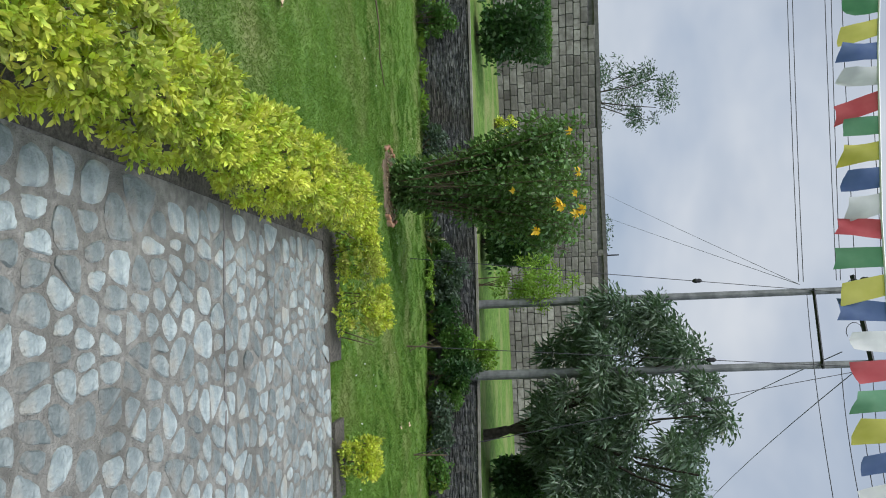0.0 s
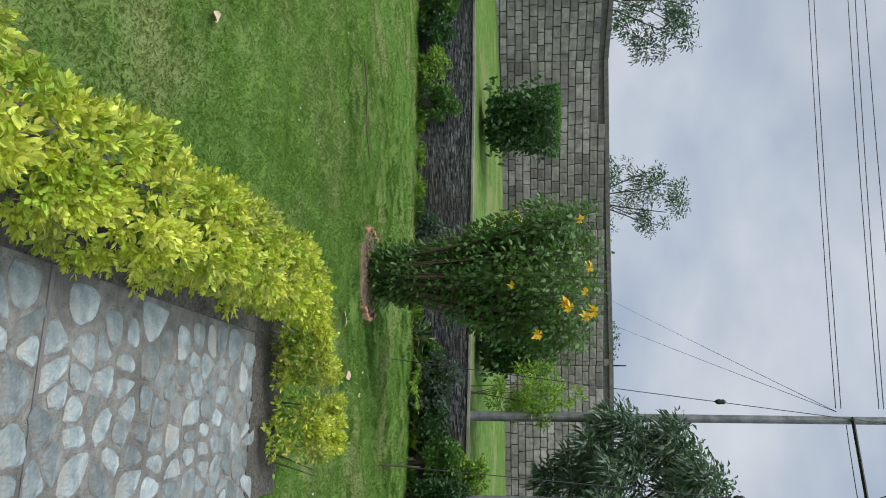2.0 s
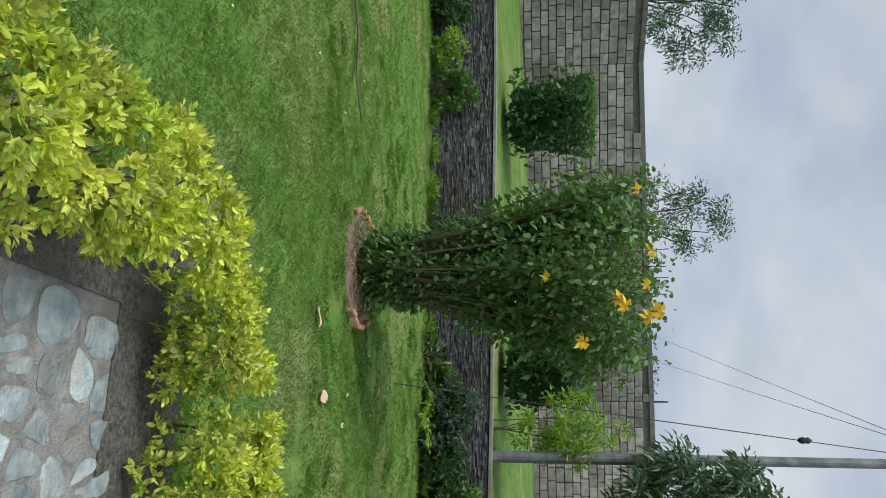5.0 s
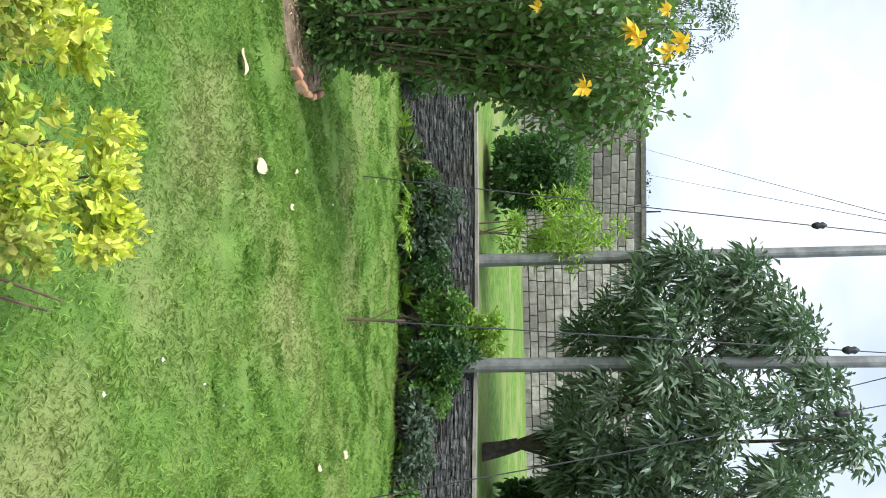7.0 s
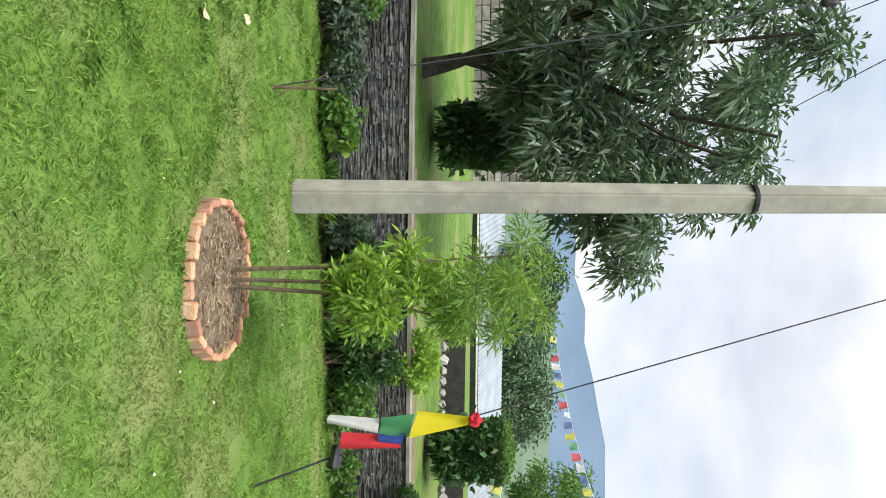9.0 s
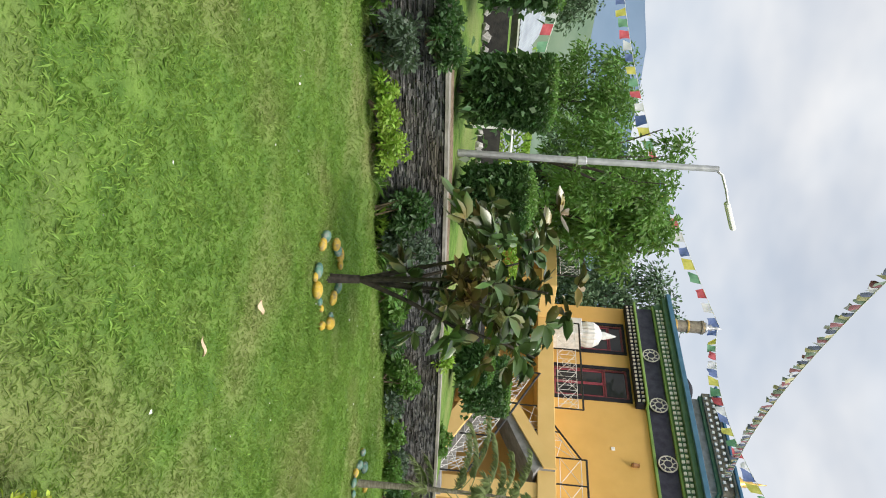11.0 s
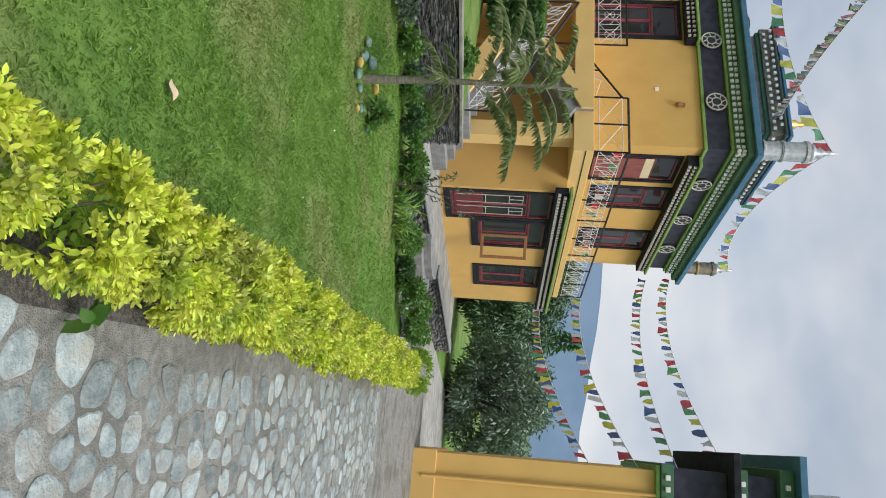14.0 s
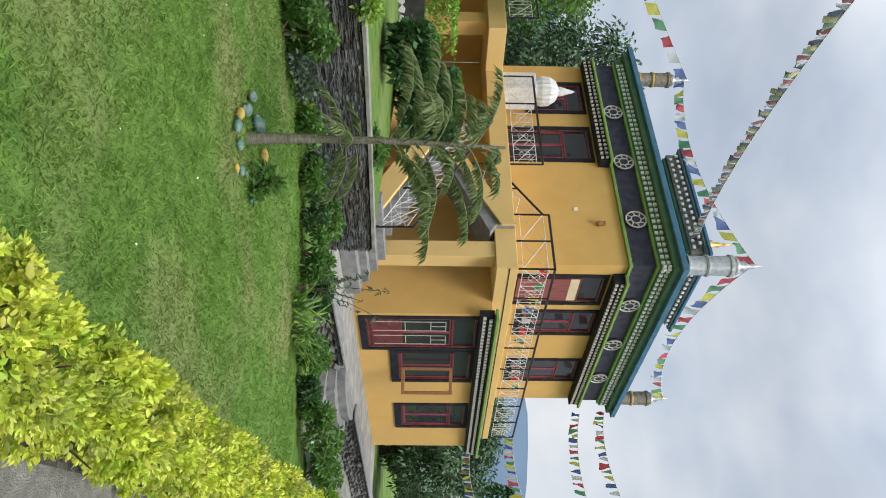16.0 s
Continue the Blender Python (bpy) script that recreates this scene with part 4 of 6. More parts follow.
def feather_palm():
    root = thing("feathery_tree", (10.9, 8.04, 0.0), "slim grey-trunked young tree with drooping feathery fronds", "tree")
    part("trunk", rods([(0, 0, -0.03), (0.01, 0.01, 0.3), (0.02, 0.02, 0.6), (0.05, 0.03, 1.15), (0.10, 0.04, 1.6), (0.16, 0.05, 2.1)], 0.05, 0.012, 10), M_PALMBARK, root, "rough grey-brown trunk")
    for k in range(30):
        low = k < 7
        f = k / 6 if low else (k - 7) / 22
        z0 = 0.72 + 0.16 * f if low else 1.05 + 0.85 * f
        p0 = Vector((0.03 + 0.08 * f, 0.02, z0))
        a = k * 2.4 + rng.uniform(-0.4, 0.4)
        L = rng.uniform(0.38, 0.55) if low else rng.uniform(0.7, 1.08) * (1.0 - 0.4 * f)
        rise = 0.3 if low else rng.uniform(0.45, 0.95)
        line = [p0 + Vector((math.cos(a) * L * t, math.sin(a) * L * t, L * (rise * t - 0.5 * t * t))) for t in np.linspace(0, 1, 11)]
        m = int(190 * L / 0.8)
        u = rng.uniform(0.2, 1, m) * 10
        ii = np.minimum(u.astype(int), 9)
        A_ = np.array([tuple(p) for p in line])
        B = A_[ii] + (A_[ii + 1] - A_[ii]) * (u - ii)[:, None]
        sd = np.array([-math.sin(a), math.cos(a), 0]) * rng.choice([-1, 1], m)[:, None]
        W = unit(A_[ii + 1] - A_[ii]) * 0.7 + sd * rng.uniform(0.5, 1.0, (m, 1)) + rng.normal(0, 0.2, (m, 3)) - np.array([0, 0, 0.35])
        fr = leaves("frond", B, W, 0.088, 0.085, M_PALMLEAF, root, droop=0.45)
        part("rib", rods(line, 0.006, 0.002, 4), M_PALMLEAF, fr)


feather_palm()
painted_stones(10.95, 8.0, 0.36, 17, "tyttytt")
bush("shrub", 11.1, 7.72, 0, 0.18, 0.18, 0.14, 420, 0.09, 0.3, M_MIDLEAF, "small tufted plant among painted stones", clumps=6)


# ---------------------------------------------------------------- poles and wires
def near_pole():
    root = thing("concrete_pole", (3.02, 10.93, 0.0), "square tapered pale concrete power pole standing in the lawn", "pole")
    bm = bmesh.new()
    a = bmesh.ops.create_cone(bm, cap_ends=True, segments=4, radius1=0.165, radius2=0.10, depth=8.4, matrix=Matrix.Translation((0, 0, 4.1)) @ Matrix.Rotation(radians(58), 4, 'Z'))
    bmesh.ops.bevel(bm, geom=[e for e in bm.edges if abs(e.verts[0].co.z - e.verts[1].co.z) > 1], offset=0.02, segments=2, affect='EDGES')
    part("shaft", bm, M_CONC, root)
    part("strap", lathe([(0.125, 3.84), (0.13, 3.845), (0.13, 3.875), (0.125, 3.88)], 12), M_BLACK, root, "dark metal strap")
    bm = rods([(-0.12, -0.30, 7.9), (0.36, -0.92, 4.9), (0.84, -1.21, 3.0), (1.20, -1.44, 1.56), (1.545, -1.505, 0.52)], 0.0055, None, 5)
    part("guy_wire", bm, M_CABLE, root, "thin dark guy wire")
    return root


near_pole()


def steel_pole(x, y, z, h, label):
    root = thing("steel_pole", (x, y, z), label, "pole", "steel power poles")
    bm = bmesh.new()
    rod(bm, (0, 0, -0.2), (0, 0, 2.2), 0.085, 0.085, 14)
    rod(bm, (0, 0, 2.2), (0, 0, h), 0.072, 0.06, 14)
    part("tube", bm, M_STEEL, root)
    part("collar", lathe([(0.087, 2.1), (0.095, 2.12), (0.095, 2.22), (0.074, 2.24)], 14), M_STEEL, root, "welded steel collar")
    return root


zb1, zb2 = upper_z(-0.17, 13.5), upper_z(1.1, 12.7)
steel_pole(-0.17, 13.51, zb1, 7.3, "slim grey tubular steel power pole with cross arm")
steel_pole(1.1, 12.75, zb2, 7.1, "slim grey tubular steel power pole beside another")


def insulator(m, label):
    bm = lathe([(0.012, -0.06), (0.03, -0.04), (0.042, 0.0), (0.032, 0.03), (0.04, 0.06), (0.015, 0.1)], 10)
    root = part("insulator", bm, M_BLACK, smooth=True)
    root.matrix_world = m
    return tagged(root, label, "insulator", "pole insulators")


def cross_arm():
    a, b = Vector((-0.17, 13.51, 0)), Vector((1.1, 12.75, 0))
    root = thing("cross_arm", (0, 0, 0), "dark steel cross arm joining two power poles", "cross arm")
    d = (b - a).normalized()
    for nm, za, zb, r, e in (("channel", 7.80, 7.52, 0.05, 0.3), ("brace", 7.04, 6.75, 0.03, 0.05)):
        part(nm, rod(bmesh.new(), a - d * e + Vector((0, -0.1, za)), b + d * e + Vector((0, -0.1, zb)), r, r, 4), M_BLACK, root)
    for k in range(4):
        f = -0.15 + 0.43 * k
        insulator(Matrix.Translation(a.lerp(b, f) + Vector((0, -0.12, 7.92 - 0.28 * f))), "dark ceramic insulator on the cross arm")
    for k in range(2):
        p = a.lerp(b, 0.1 + 0.6 * k) + Vector((0, -0.12, 7.7 - 0.28 * k))
        loop = [p + Vector((0.16 * math.cos(q) - 0.16, 0, 0.14 * math.sin(q))) for q in np.linspace(0, 5.2, 12)]
        part("jumper", rods(loop, 0.007, None, 5), M_CABLE, root, "looped black jumper wire")


cross_arm()


def cable(points, label, r=0.006):
    return tagged(part("power_cable", rods(points, r, None, 5), M_CABLE), label, "cable", "overhead cables")


for z0, z1 in ((6.72, 7.02), (6.80, 7.11), (7.37, 7.69), (7.44, 7.80), (7.70, 7.99), (8.16, 8.46)):
    x1 = -16.0
    cable(wire((-0.35, 13.25, z0), (x1, 13.2, z0 + (z1 - z0) * (x1 + 0.35) / -5.1), 0.10), "thin black overhead power cable", 0.007)
for x0, z0, z1 in ((-0.1, 6.74, 6.79), (1.15, 7.21, 7.21), (1.2, 7.50, 7.45), (1.3, 7.72, 7.66)):
    cable(wire((x0, 13.0, z0), (3.0, 10.9, (z1 - 1.48) * 0.856 + 1.48), 0.04), "thin black overhead power cable", 0.007)
for x1, z1 in ((-4.65, 6.24), (-3.82, 5.95)):
    cable(wire((-0.3, 13.3, 6.75), (-0.3 + (x1 + 0.3) * 2.4, 13.3 + 16.7 * 2.4, 6.75 + (z1 - 6.75) * 2.4), 0.15), "thin black cable running far behind the wall", 0.005)
for k in range(2):
    cable(wire((0.9 + 0.25 * k, 12.9, 7.2 + 0.3 * k), (7 + 5 * k, 40, 10.5), 0.4), "thin black cable running beyond the trees", 0.009)
for (a, b) in (((-0.12, 13.4, 7.6), (-0.9, 10.9, 0.0)), ((1.15, 12.65, 7.5), (0.43, 10.2, 0.0)), ((1.2, 12.65, 7.4), (2.02, 10.5, 0.0))):
    pts_ = wire(a, b, 0.03, 8)
    cable(pts_, "taut guy wire anchored in the lawn", 0.006)
    insulator(Matrix.Translation(Vector(a).lerp(Vector(b), 0.38)), "small dark guy-wire insulator")


def lamp_post():
    root = thing("street_lamp", (9.22, 11.92, upper_z(9.22, 11.92)), "slim silver street lamp with a curved arm", "street lamp")
    part("pole", rods([(0, 0, 0), (0, 0, 1.6), (0, 0, 3.34)], 0.05, 0.04, 12), M_SILVER, root)
    part("collar", lathe([(0.055, 1.55), (0.06, 1.56), (0.06, 1.66), (0.05, 1.67)], 12), M_SILVER, root)
    part("arm", rods([(0, 0, 3.3), (0.06, -0.04, 3.4), (0.22, -0.14, 3.48), (0.38, -0.24, 3.54)], 0.02, 0.016, 8), M_SILVER, root, "thin curved arm")
    b = box(-0.2, -0.055, -0.03, 0.2, 0.055, 0.035, 0.02)
    h = part("lamp_head", b, M_WHITE, root, "flat white lamp head")
    h.matrix_basis = pose(0.52, -0.33, 3.59, 0, -22, -32)


lamp_post()


def flood_stand():
    root = thing("flood_light", (4.61, 9.13, 0.0), "small black flood light on a thin leaning stake", "light fitting")
    part("stake", rod(bmesh.new(), (0, 0, -0.03), (-0.05, 0.29, 0.50), 0.009, None, 6), M_BLACK, root)
    h = part("lamp_box", box(-0.085, -0.05, -0.025, 0.085, 0.05, 0.03, 0.01), M_BLACK, root, "flat black lamp box")
    h.matrix_basis = pose(-0.05, 0.29, 0.52, 20, 8, -40)


flood_stand()


def cloth(p0, p1, drop0, drop1, mat_, parent, name="flag", seg=5, blow=0.05, label=""):
    """A square of cloth hung between two points, with ripples."""
    p0, p1 = Vector(p0), Vector(p1)
    d = (p1 - p0)
    side = Vector((-d.y, d.x, 0))
    side = side.normalized() if side.length > 1e-6 else Vector((1, 0, 0))
    ph = rng.uniform(0, 6.28)
    k1 = rng.uniform(0.5, 1.6) * blow
    v, f = [], []
    for j in range(seg + 1):
        for i in range(seg + 1):
            s, t = i / seg, j / seg
            q = p0.lerp(p1, s) + (Vector(drop0).lerp(Vector(drop1), s)) * t
            q += side * (math.sin(ph + s * 4 + t * 3) * k1 * t)
            v.append(q)
    for j in range(seg):
        for i in range(seg):
            a = j * (seg + 1) + i
            f.append((a, a + 1, a + seg + 2, a + seg + 1))
    return mesh_ob(name, v, f, mat_, parent, label, smooth=True)


COLS = ("blue", "white", "red", "green", "yellow")


def flag_string(a, b, sag, size, gap, label, start=0, skip=0.0, n=None, seg=4, wide=1.0, cloths=None):
    a, b = Vector(a), Vector(b)
    L = (b - a).length
    root = thing("prayer_flags", a, label, "prayer flags", "prayer flag strings")
    P = [p - a for p in wire(a, b, sag, 24)]
    part("cord", rods(P, 0.008, None, 5), M_WHITE, root, "thin pale cord")
    cnt = n or int(L * (1 - skip) / (size + gap))
    for k in range(cnt):
        t0 = skip + (1 - skip) * (k + 0.08) / cnt
        t1 = t0 + (size * wide / L) * rng.uniform(0.85, 1.0)
        if t1 > 1:
            break
        q0 = a.lerp(b, t0) - Vector((0, 0, sag * 4 * t0 * (1 - t0))) - a
        q1 = a.lerp(b, t1) - Vector((0, 0, sag * 4 * t1 * (1 - t1))) - a
        blow = Vector((rng.normal(0, 0.14), rng.normal(0, 0.14), 0)) * size
        dr = Vector((0, 0, -size * rng.uniform(0.8, 1.1))) + blow
        cloth(q0, q1, dr, dr + Vector((rng.normal(0, 0.06), rng.normal(0, 0.06), rng.normal(0, 0.06))) * size * 2, (cloths or M_FLAGS)[COLS[(k + start) % 5]], root, seg=seg, blow=size * 0.14)
    return root


def tied_flags():
    root = thing("tied_flags", (4.2, 9.4, 0.0), "knotted coloured prayer flags hanging from a guy wire", "prayer flags")
    X = Vector((0.86, -0.5, 0))
    U = Vector((0, 0, 1))

    def quad(c, pts_, label):
        q = [X * x + U * z for x, z in pts_]
        p0, p1, p2, p3 = q
        v, f = [], []
        ph = rng.uniform(0, 6)
        for j in range(7):
            for i in range(7):
                s, t = i / 6, j / 6
                p = p0.lerp(p1, s).lerp(p3.lerp(p2, s), t) + Vector((0.5, 0.86, 0)) * 0.03 * math.sin(ph + 5 * s + 2 * t)
                v.append(p)
        for j in range(6):
            for i in range(6):
                a_ = j * 7 + i
                f.append((a_, a_ + 1, a_ + 8, a_ + 7))
        mesh_ob("flag", v, f, M_BRIGHT[c], root, label, smooth=True)

    quad("yellow", [(-0.03, 1.52), (0.03, 1.50), (0.13, 1.08), (-0.06, 1.14)], "yellow cloth flag")
    quad("green", [(-0.04, 1.12), (0.12, 1.08), (0.13, 0.86), (-0.01, 0.88)], "green cloth flag")
    quad("blue", [(0.10, 1.06), (0.17, 1.02), (0.19, 0.86), (0.10, 0.86)], "blue cloth flag")
    quad("red", [(0.12, 0.98), (0.20, 1.03), (0.22, 0.58), (0.10, 0.60)], "red cloth flag")
    quad("white", [(0.0, 0.86), (0.10, 0.86), (0.04, 0.48), (-0.02, 0.50)], "white cloth flag")
    bm = bmesh.new()
    bmesh.ops.create_icosphere(bm, subdivisions=2, radius=0.05, matrix=Matrix.Translation((0.0, 0, 1.55)))
    for v in bm.verts:
        v.co += Vector(rng.normal(0, 0.008, 3))
    part("knot", bm, M_BRIGHT["red"], root, "red knotted cloth")


tied_flags()
flag_string((-10.0, 6.2, 6.6), (18.4, 2.3, 7.6), 3.32, 0.25, 0.03, "prayer flags strung high across the garden path", n=156, seg=3, wide=0.58)

# ---------------------------------------------------------------- temple building
BM = pose(20.85, 11.03, 0.0, 0, 0, -13.47)
house = thing("temple_building", BM, "two-storey yellow plastered temple with dark frieze and blue eaves", "building")


def hp_(name, bm, material, parent=None, label="", smooth=False):
    return part(name, bm, material, parent or house, label, smooth)


def opening_wall(name, axis, pos, t, a0, a1, z0, z1, holes, material, label=""):
    """A wall with real openings: axis 'S' runs along u at v = pos, 'W' runs along v at u = pos; t is its depth inwards."""
    S = sorted({a0, a1, *[h[0] for h in holes], *[h[1] for h in holes]})
    Z = sorted({z0, z1, *[h[2] for h in holes], *[h[3] for h in holes]})

    def solid(i, j):
        if not (0 <= i < len(S) - 1 and 0 <= j < len(Z) - 1):
            return False
        cs, cz = (S[i] + S[i + 1]) / 2, (Z[j] + Z[j + 1]) / 2
        return not any(h[0] < cs < h[1] and h[2] < cz < h[3] for h in holes)
    bm = bmesh.new()
    grid = {}

    def vert(i, j, d):
        if (i, j, d) not in grid:
            q = pos + t * d
            grid[i, j, d] = bm.verts.new((S[i], q, Z[j]) if axis == 'S' else (q, S[i], Z[j]))
        return grid[i, j, d]
    for i in range(len(S) - 1):
        for j in range(len(Z) - 1):
            if not solid(i, j):
                continue
            for d in (0, 1):
                bm.faces.new([vert(i, j, d), vert(i + 1, j, d), vert(i + 1, j + 1, d), vert(i, j + 1, d)])
            for di, dj, p, q in ((-1, 0, (i, j), (i, j + 1)), (1, 0, (i + 1, j), (i + 1, j + 1)), (0, -1, (i, j), (i + 1, j)), (0, 1, (i, j + 1), (i + 1, j + 1))):
                if not solid(i + di, j + dj):
                    bm.faces.new([vert(*p, 0), vert(*q, 0), vert(*q, 1), vert(*p, 1)])
    bmesh.ops.recalc_face_normals(bm, faces=bm.faces)
    return hp_(name, bm, material, label=label)


def window(axis, pos, s0, s1, z0, z1, label, panes=2, top=0.28, frame_mat=None, surround=0.12, inner=None, kind="window"):
    """Casement: dark flared surround, coloured frame, mullions, top light, glass, and a sheet behind, painted dark for
    room shade unless inner is given.
    """
    frame_mat = frame_mat or M_MAROON
    w = new(kind)
    w.parent = house
    tagged(w, label)

    def blk(bm, a0, a1, q0, q1, d0, d1, bev=0.0):
        if axis == 'S':
            bx(bm, a0, pos + d0, q0, a1, pos + d1, q1, bev)
        else:
            bx(bm, pos + d0, a0, q0, pos + d1, a1, q1, bev)
    if surround:
        bm = bmesh.new()
        blk(bm, s0 - surround, s0, z0 - surround * 1.6, z1 + surround * 0.7, -0.03, 0.0)
        blk(bm, s1, s1 + surround, z0 - surround * 1.6, z1 + surround * 0.7, -0.03, 0.0)
        blk(bm, s0, s1, z0 - surround * 1.6, z0, -0.03, 0.0)
        blk(bm, s0, s1, z1, z1 + surround * 0.7, -0.03, 0.0)
        part("surround", bm, M_DFRAME, w, "flat dark painted surround")
    f = 0.055
    bm = bmesh.new()
    blk(bm, s0, s0 + f, z0, z1, 0.0, 0.09, 0.006)
    blk(bm, s1 - f, s1, z0, z1, 0.0, 0.09, 0.006)
    blk(bm, s0 + f, s1 - f, z0, z0 + f, 0.0, 0.09, 0.006)
    blk(bm, s0 + f, s1 - f, z1 - f, z1, 0.0, 0.09, 0.006)
    zt = z1 - (z1 - z0) * top
    blk(bm, s0 + f, s1 - f, zt - f / 2, zt + f / 2, 0.0, 0.09, 0.006)
    part("frame", bm, frame_mat, w)
    iw = (s1 - s0 - 2 * f) / panes
    for k in range(panes):
        a0 = s0 + f + iw * k
        bm = bmesh.new()
        g = 0.045
        blk(bm, a0 + 0.004, a0 + g, z0 + f + 0.004, zt - f / 2 - 0.004, 0.02, 0.065, 0.004)
        blk(bm, a0 + iw - g, a0 + iw - 0.004, z0 + f + 0.004, zt - f / 2 - 0.004, 0.02, 0.065, 0.004)
        blk(bm, a0 + g, a0 + iw - g, z0 + f + 0.004, z0 + f + g, 0.02, 0.065, 0.004)
        blk(bm, a0 + g, a0 + iw - g, zt - f / 2 - g, zt - f / 2 - 0.004, 0.02, 0.065, 0.004)
        part("casement", bm, M_RED, w, "pinkish red casement frame")
        bm = bmesh.new()
        blk(bm, a0 + g, a0 + iw - g, z0 + f + g, zt - f / 2 - g, 0.04, 0.046)
        part("pane", bm, M_GLASS, w, "dark reflecting glass pane")
    bm = bmesh.new()
    blk(bm, s0 + f, s1 - f, zt + f / 2, z1 - f, 0.04, 0.046)
    part("pane", bm, M_GLASS, w, "dark reflecting glass pane")
    # backing sheet: room shade painted as near-black, or the cloth passed as inner
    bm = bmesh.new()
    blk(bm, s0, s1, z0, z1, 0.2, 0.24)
    part("window_backing", bm, inner or M_ROOM_SHADE, w)
    return w


# ground storey
GZ, SZ0, SZ1 = -0.3, 2.86, 3.32
holes = [(0.42, 1.72, 0.05, 2.55), (1.98, 3.36, 0.72, 2.48), (4.90, 6.26, 0.72, 2.48)]
opening_wall("wall", 'S', -1.1, 0.25, 0.22, 7.78, GZ, SZ0, holes, M_YELLOW, "yellow plastered ground-floor wall")
hp_("wall", box(0.22, -0.85, GZ, 0.47, 7.6, SZ0), M_YELLOW, label="yellow plastered side wall")
hp_("wall", box(7.53, -0.85, GZ, 7.78, 7.6, SZ0), M_YELLOW)
hp_("wall", box(0.47, 7.35, GZ, 7.53, 7.6, SZ0), M_YELLOW)
window('S', -1.1, 1.98, 3.36, 0.72, 2.48, "dark-surrounded window with one casement swung open", top=0.24)
window('S', -1.1, 4.90, 6.26, 0.72, 2.48, "dark-surrounded maroon window", top=0.24)
door_w = window('S', -1.1, 0.42, 1.72, 0.05, 2.55, "tall maroon double door with pale-lined panels", top=0.22, surround=0.1, panes=2, kind="double_door")
for k in range(2):
    bm = bmesh.new()
    x0 = 0.50 + 0.60 * k
    bx(bm, x0, -1.105, 0.14, x0 + 0.53, -1.06, 0.85, 0.01)
    part("door_panel", bm, M_MAROON, door_w, "solid maroon lower panel")
    bm = bmesh.new()
    for (a, b, c, d) in ((0.06, 0.075, 0.2, 1.85), (0.44, 0.455, 0.2, 1.85), (0.06, 0.455, 0.92, 0.935), (0.06, 0.455, 1.84, 1.855), (0.06, 0.455, 1.5, 1.515), (0.25, 0.265, 1.5, 1.85)):
        bx(bm, x0 + a, -1.118, c, x0 + b, -1.106, d)
    part("beading", bm, M_PLAQ, door_w, "pale painted beading lines")
sh = new("shutter")
sh.parent = house
tagged(sh, "open brown wooden casement standing out from the wall")
bm = bmesh.new()
bx(bm, 0, -0.02, 0.0, 0.075, 0.02, 1.25, 0.006)
bx(bm, 0.58, -0.02, 0.0, 0.66, 0.02, 1.25, 0.006)
bx(bm, 0.075, -0.02, 0.0, 0.58, 0.02, 0.08, 0.006)
bx(bm, 0.075, -0.02, 1.17, 0.58, 0.02, 1.25, 0.006)
part("frame", bm, M_WOOD, sh)
sh.matrix_basis = pose(2.62, -1.16, 0.80, 0, 0, -58)

# cornice with white dentils above the ground floor
cor = new("cornice")
cor.parent = house
tagged(cor, "dark cornice with rows of white dentil blocks")
part("band", box(0.0, -1.38, 2.92, 8.05, -1.1, 2.99, 0.01), M_GREEN, cor, "green painted top moulding")
part("band", box(0.05, -1.25, 2.58, 7.95, -1.1, 2.9, 0.01), M_DFRAME, cor, "dark painted beam")
den = bpy.data.meshes.new("dentil")
db = box(-0.032, -0.03, -0.035, 0.032, 0.03, 0.035, 0.005)
db.to_mesh(den)
db.free()
den.materials.append(M_DENTIL)
for row, (vv, zz) in enumerate(((-1.275, 2.68), (-1.30, 2.82))):
    for k in range(52):
        ob = new("dentil", den)
        ob.parent = cor
        ob.location = (0.12 + 0.1515 * k + 0.07 * row, vv, zz)

# balcony slab, column, rail
hp_("slab", box(-1.05, -0.78, SZ0 + 0.004, 8.0, 8.0, SZ1, 0.01), M_PALEY, label="pale yellow balcony slab")
hp_("column", box(-1.0, -0.42, GZ, -0.62, -0.02, SZ0), M_PALEY, label="square pale yellow porch column")
hp_("slab_joint", box(-1.06, -0.79, 3.13, 8.01, -0.775, 3.15), M_DFRAME)


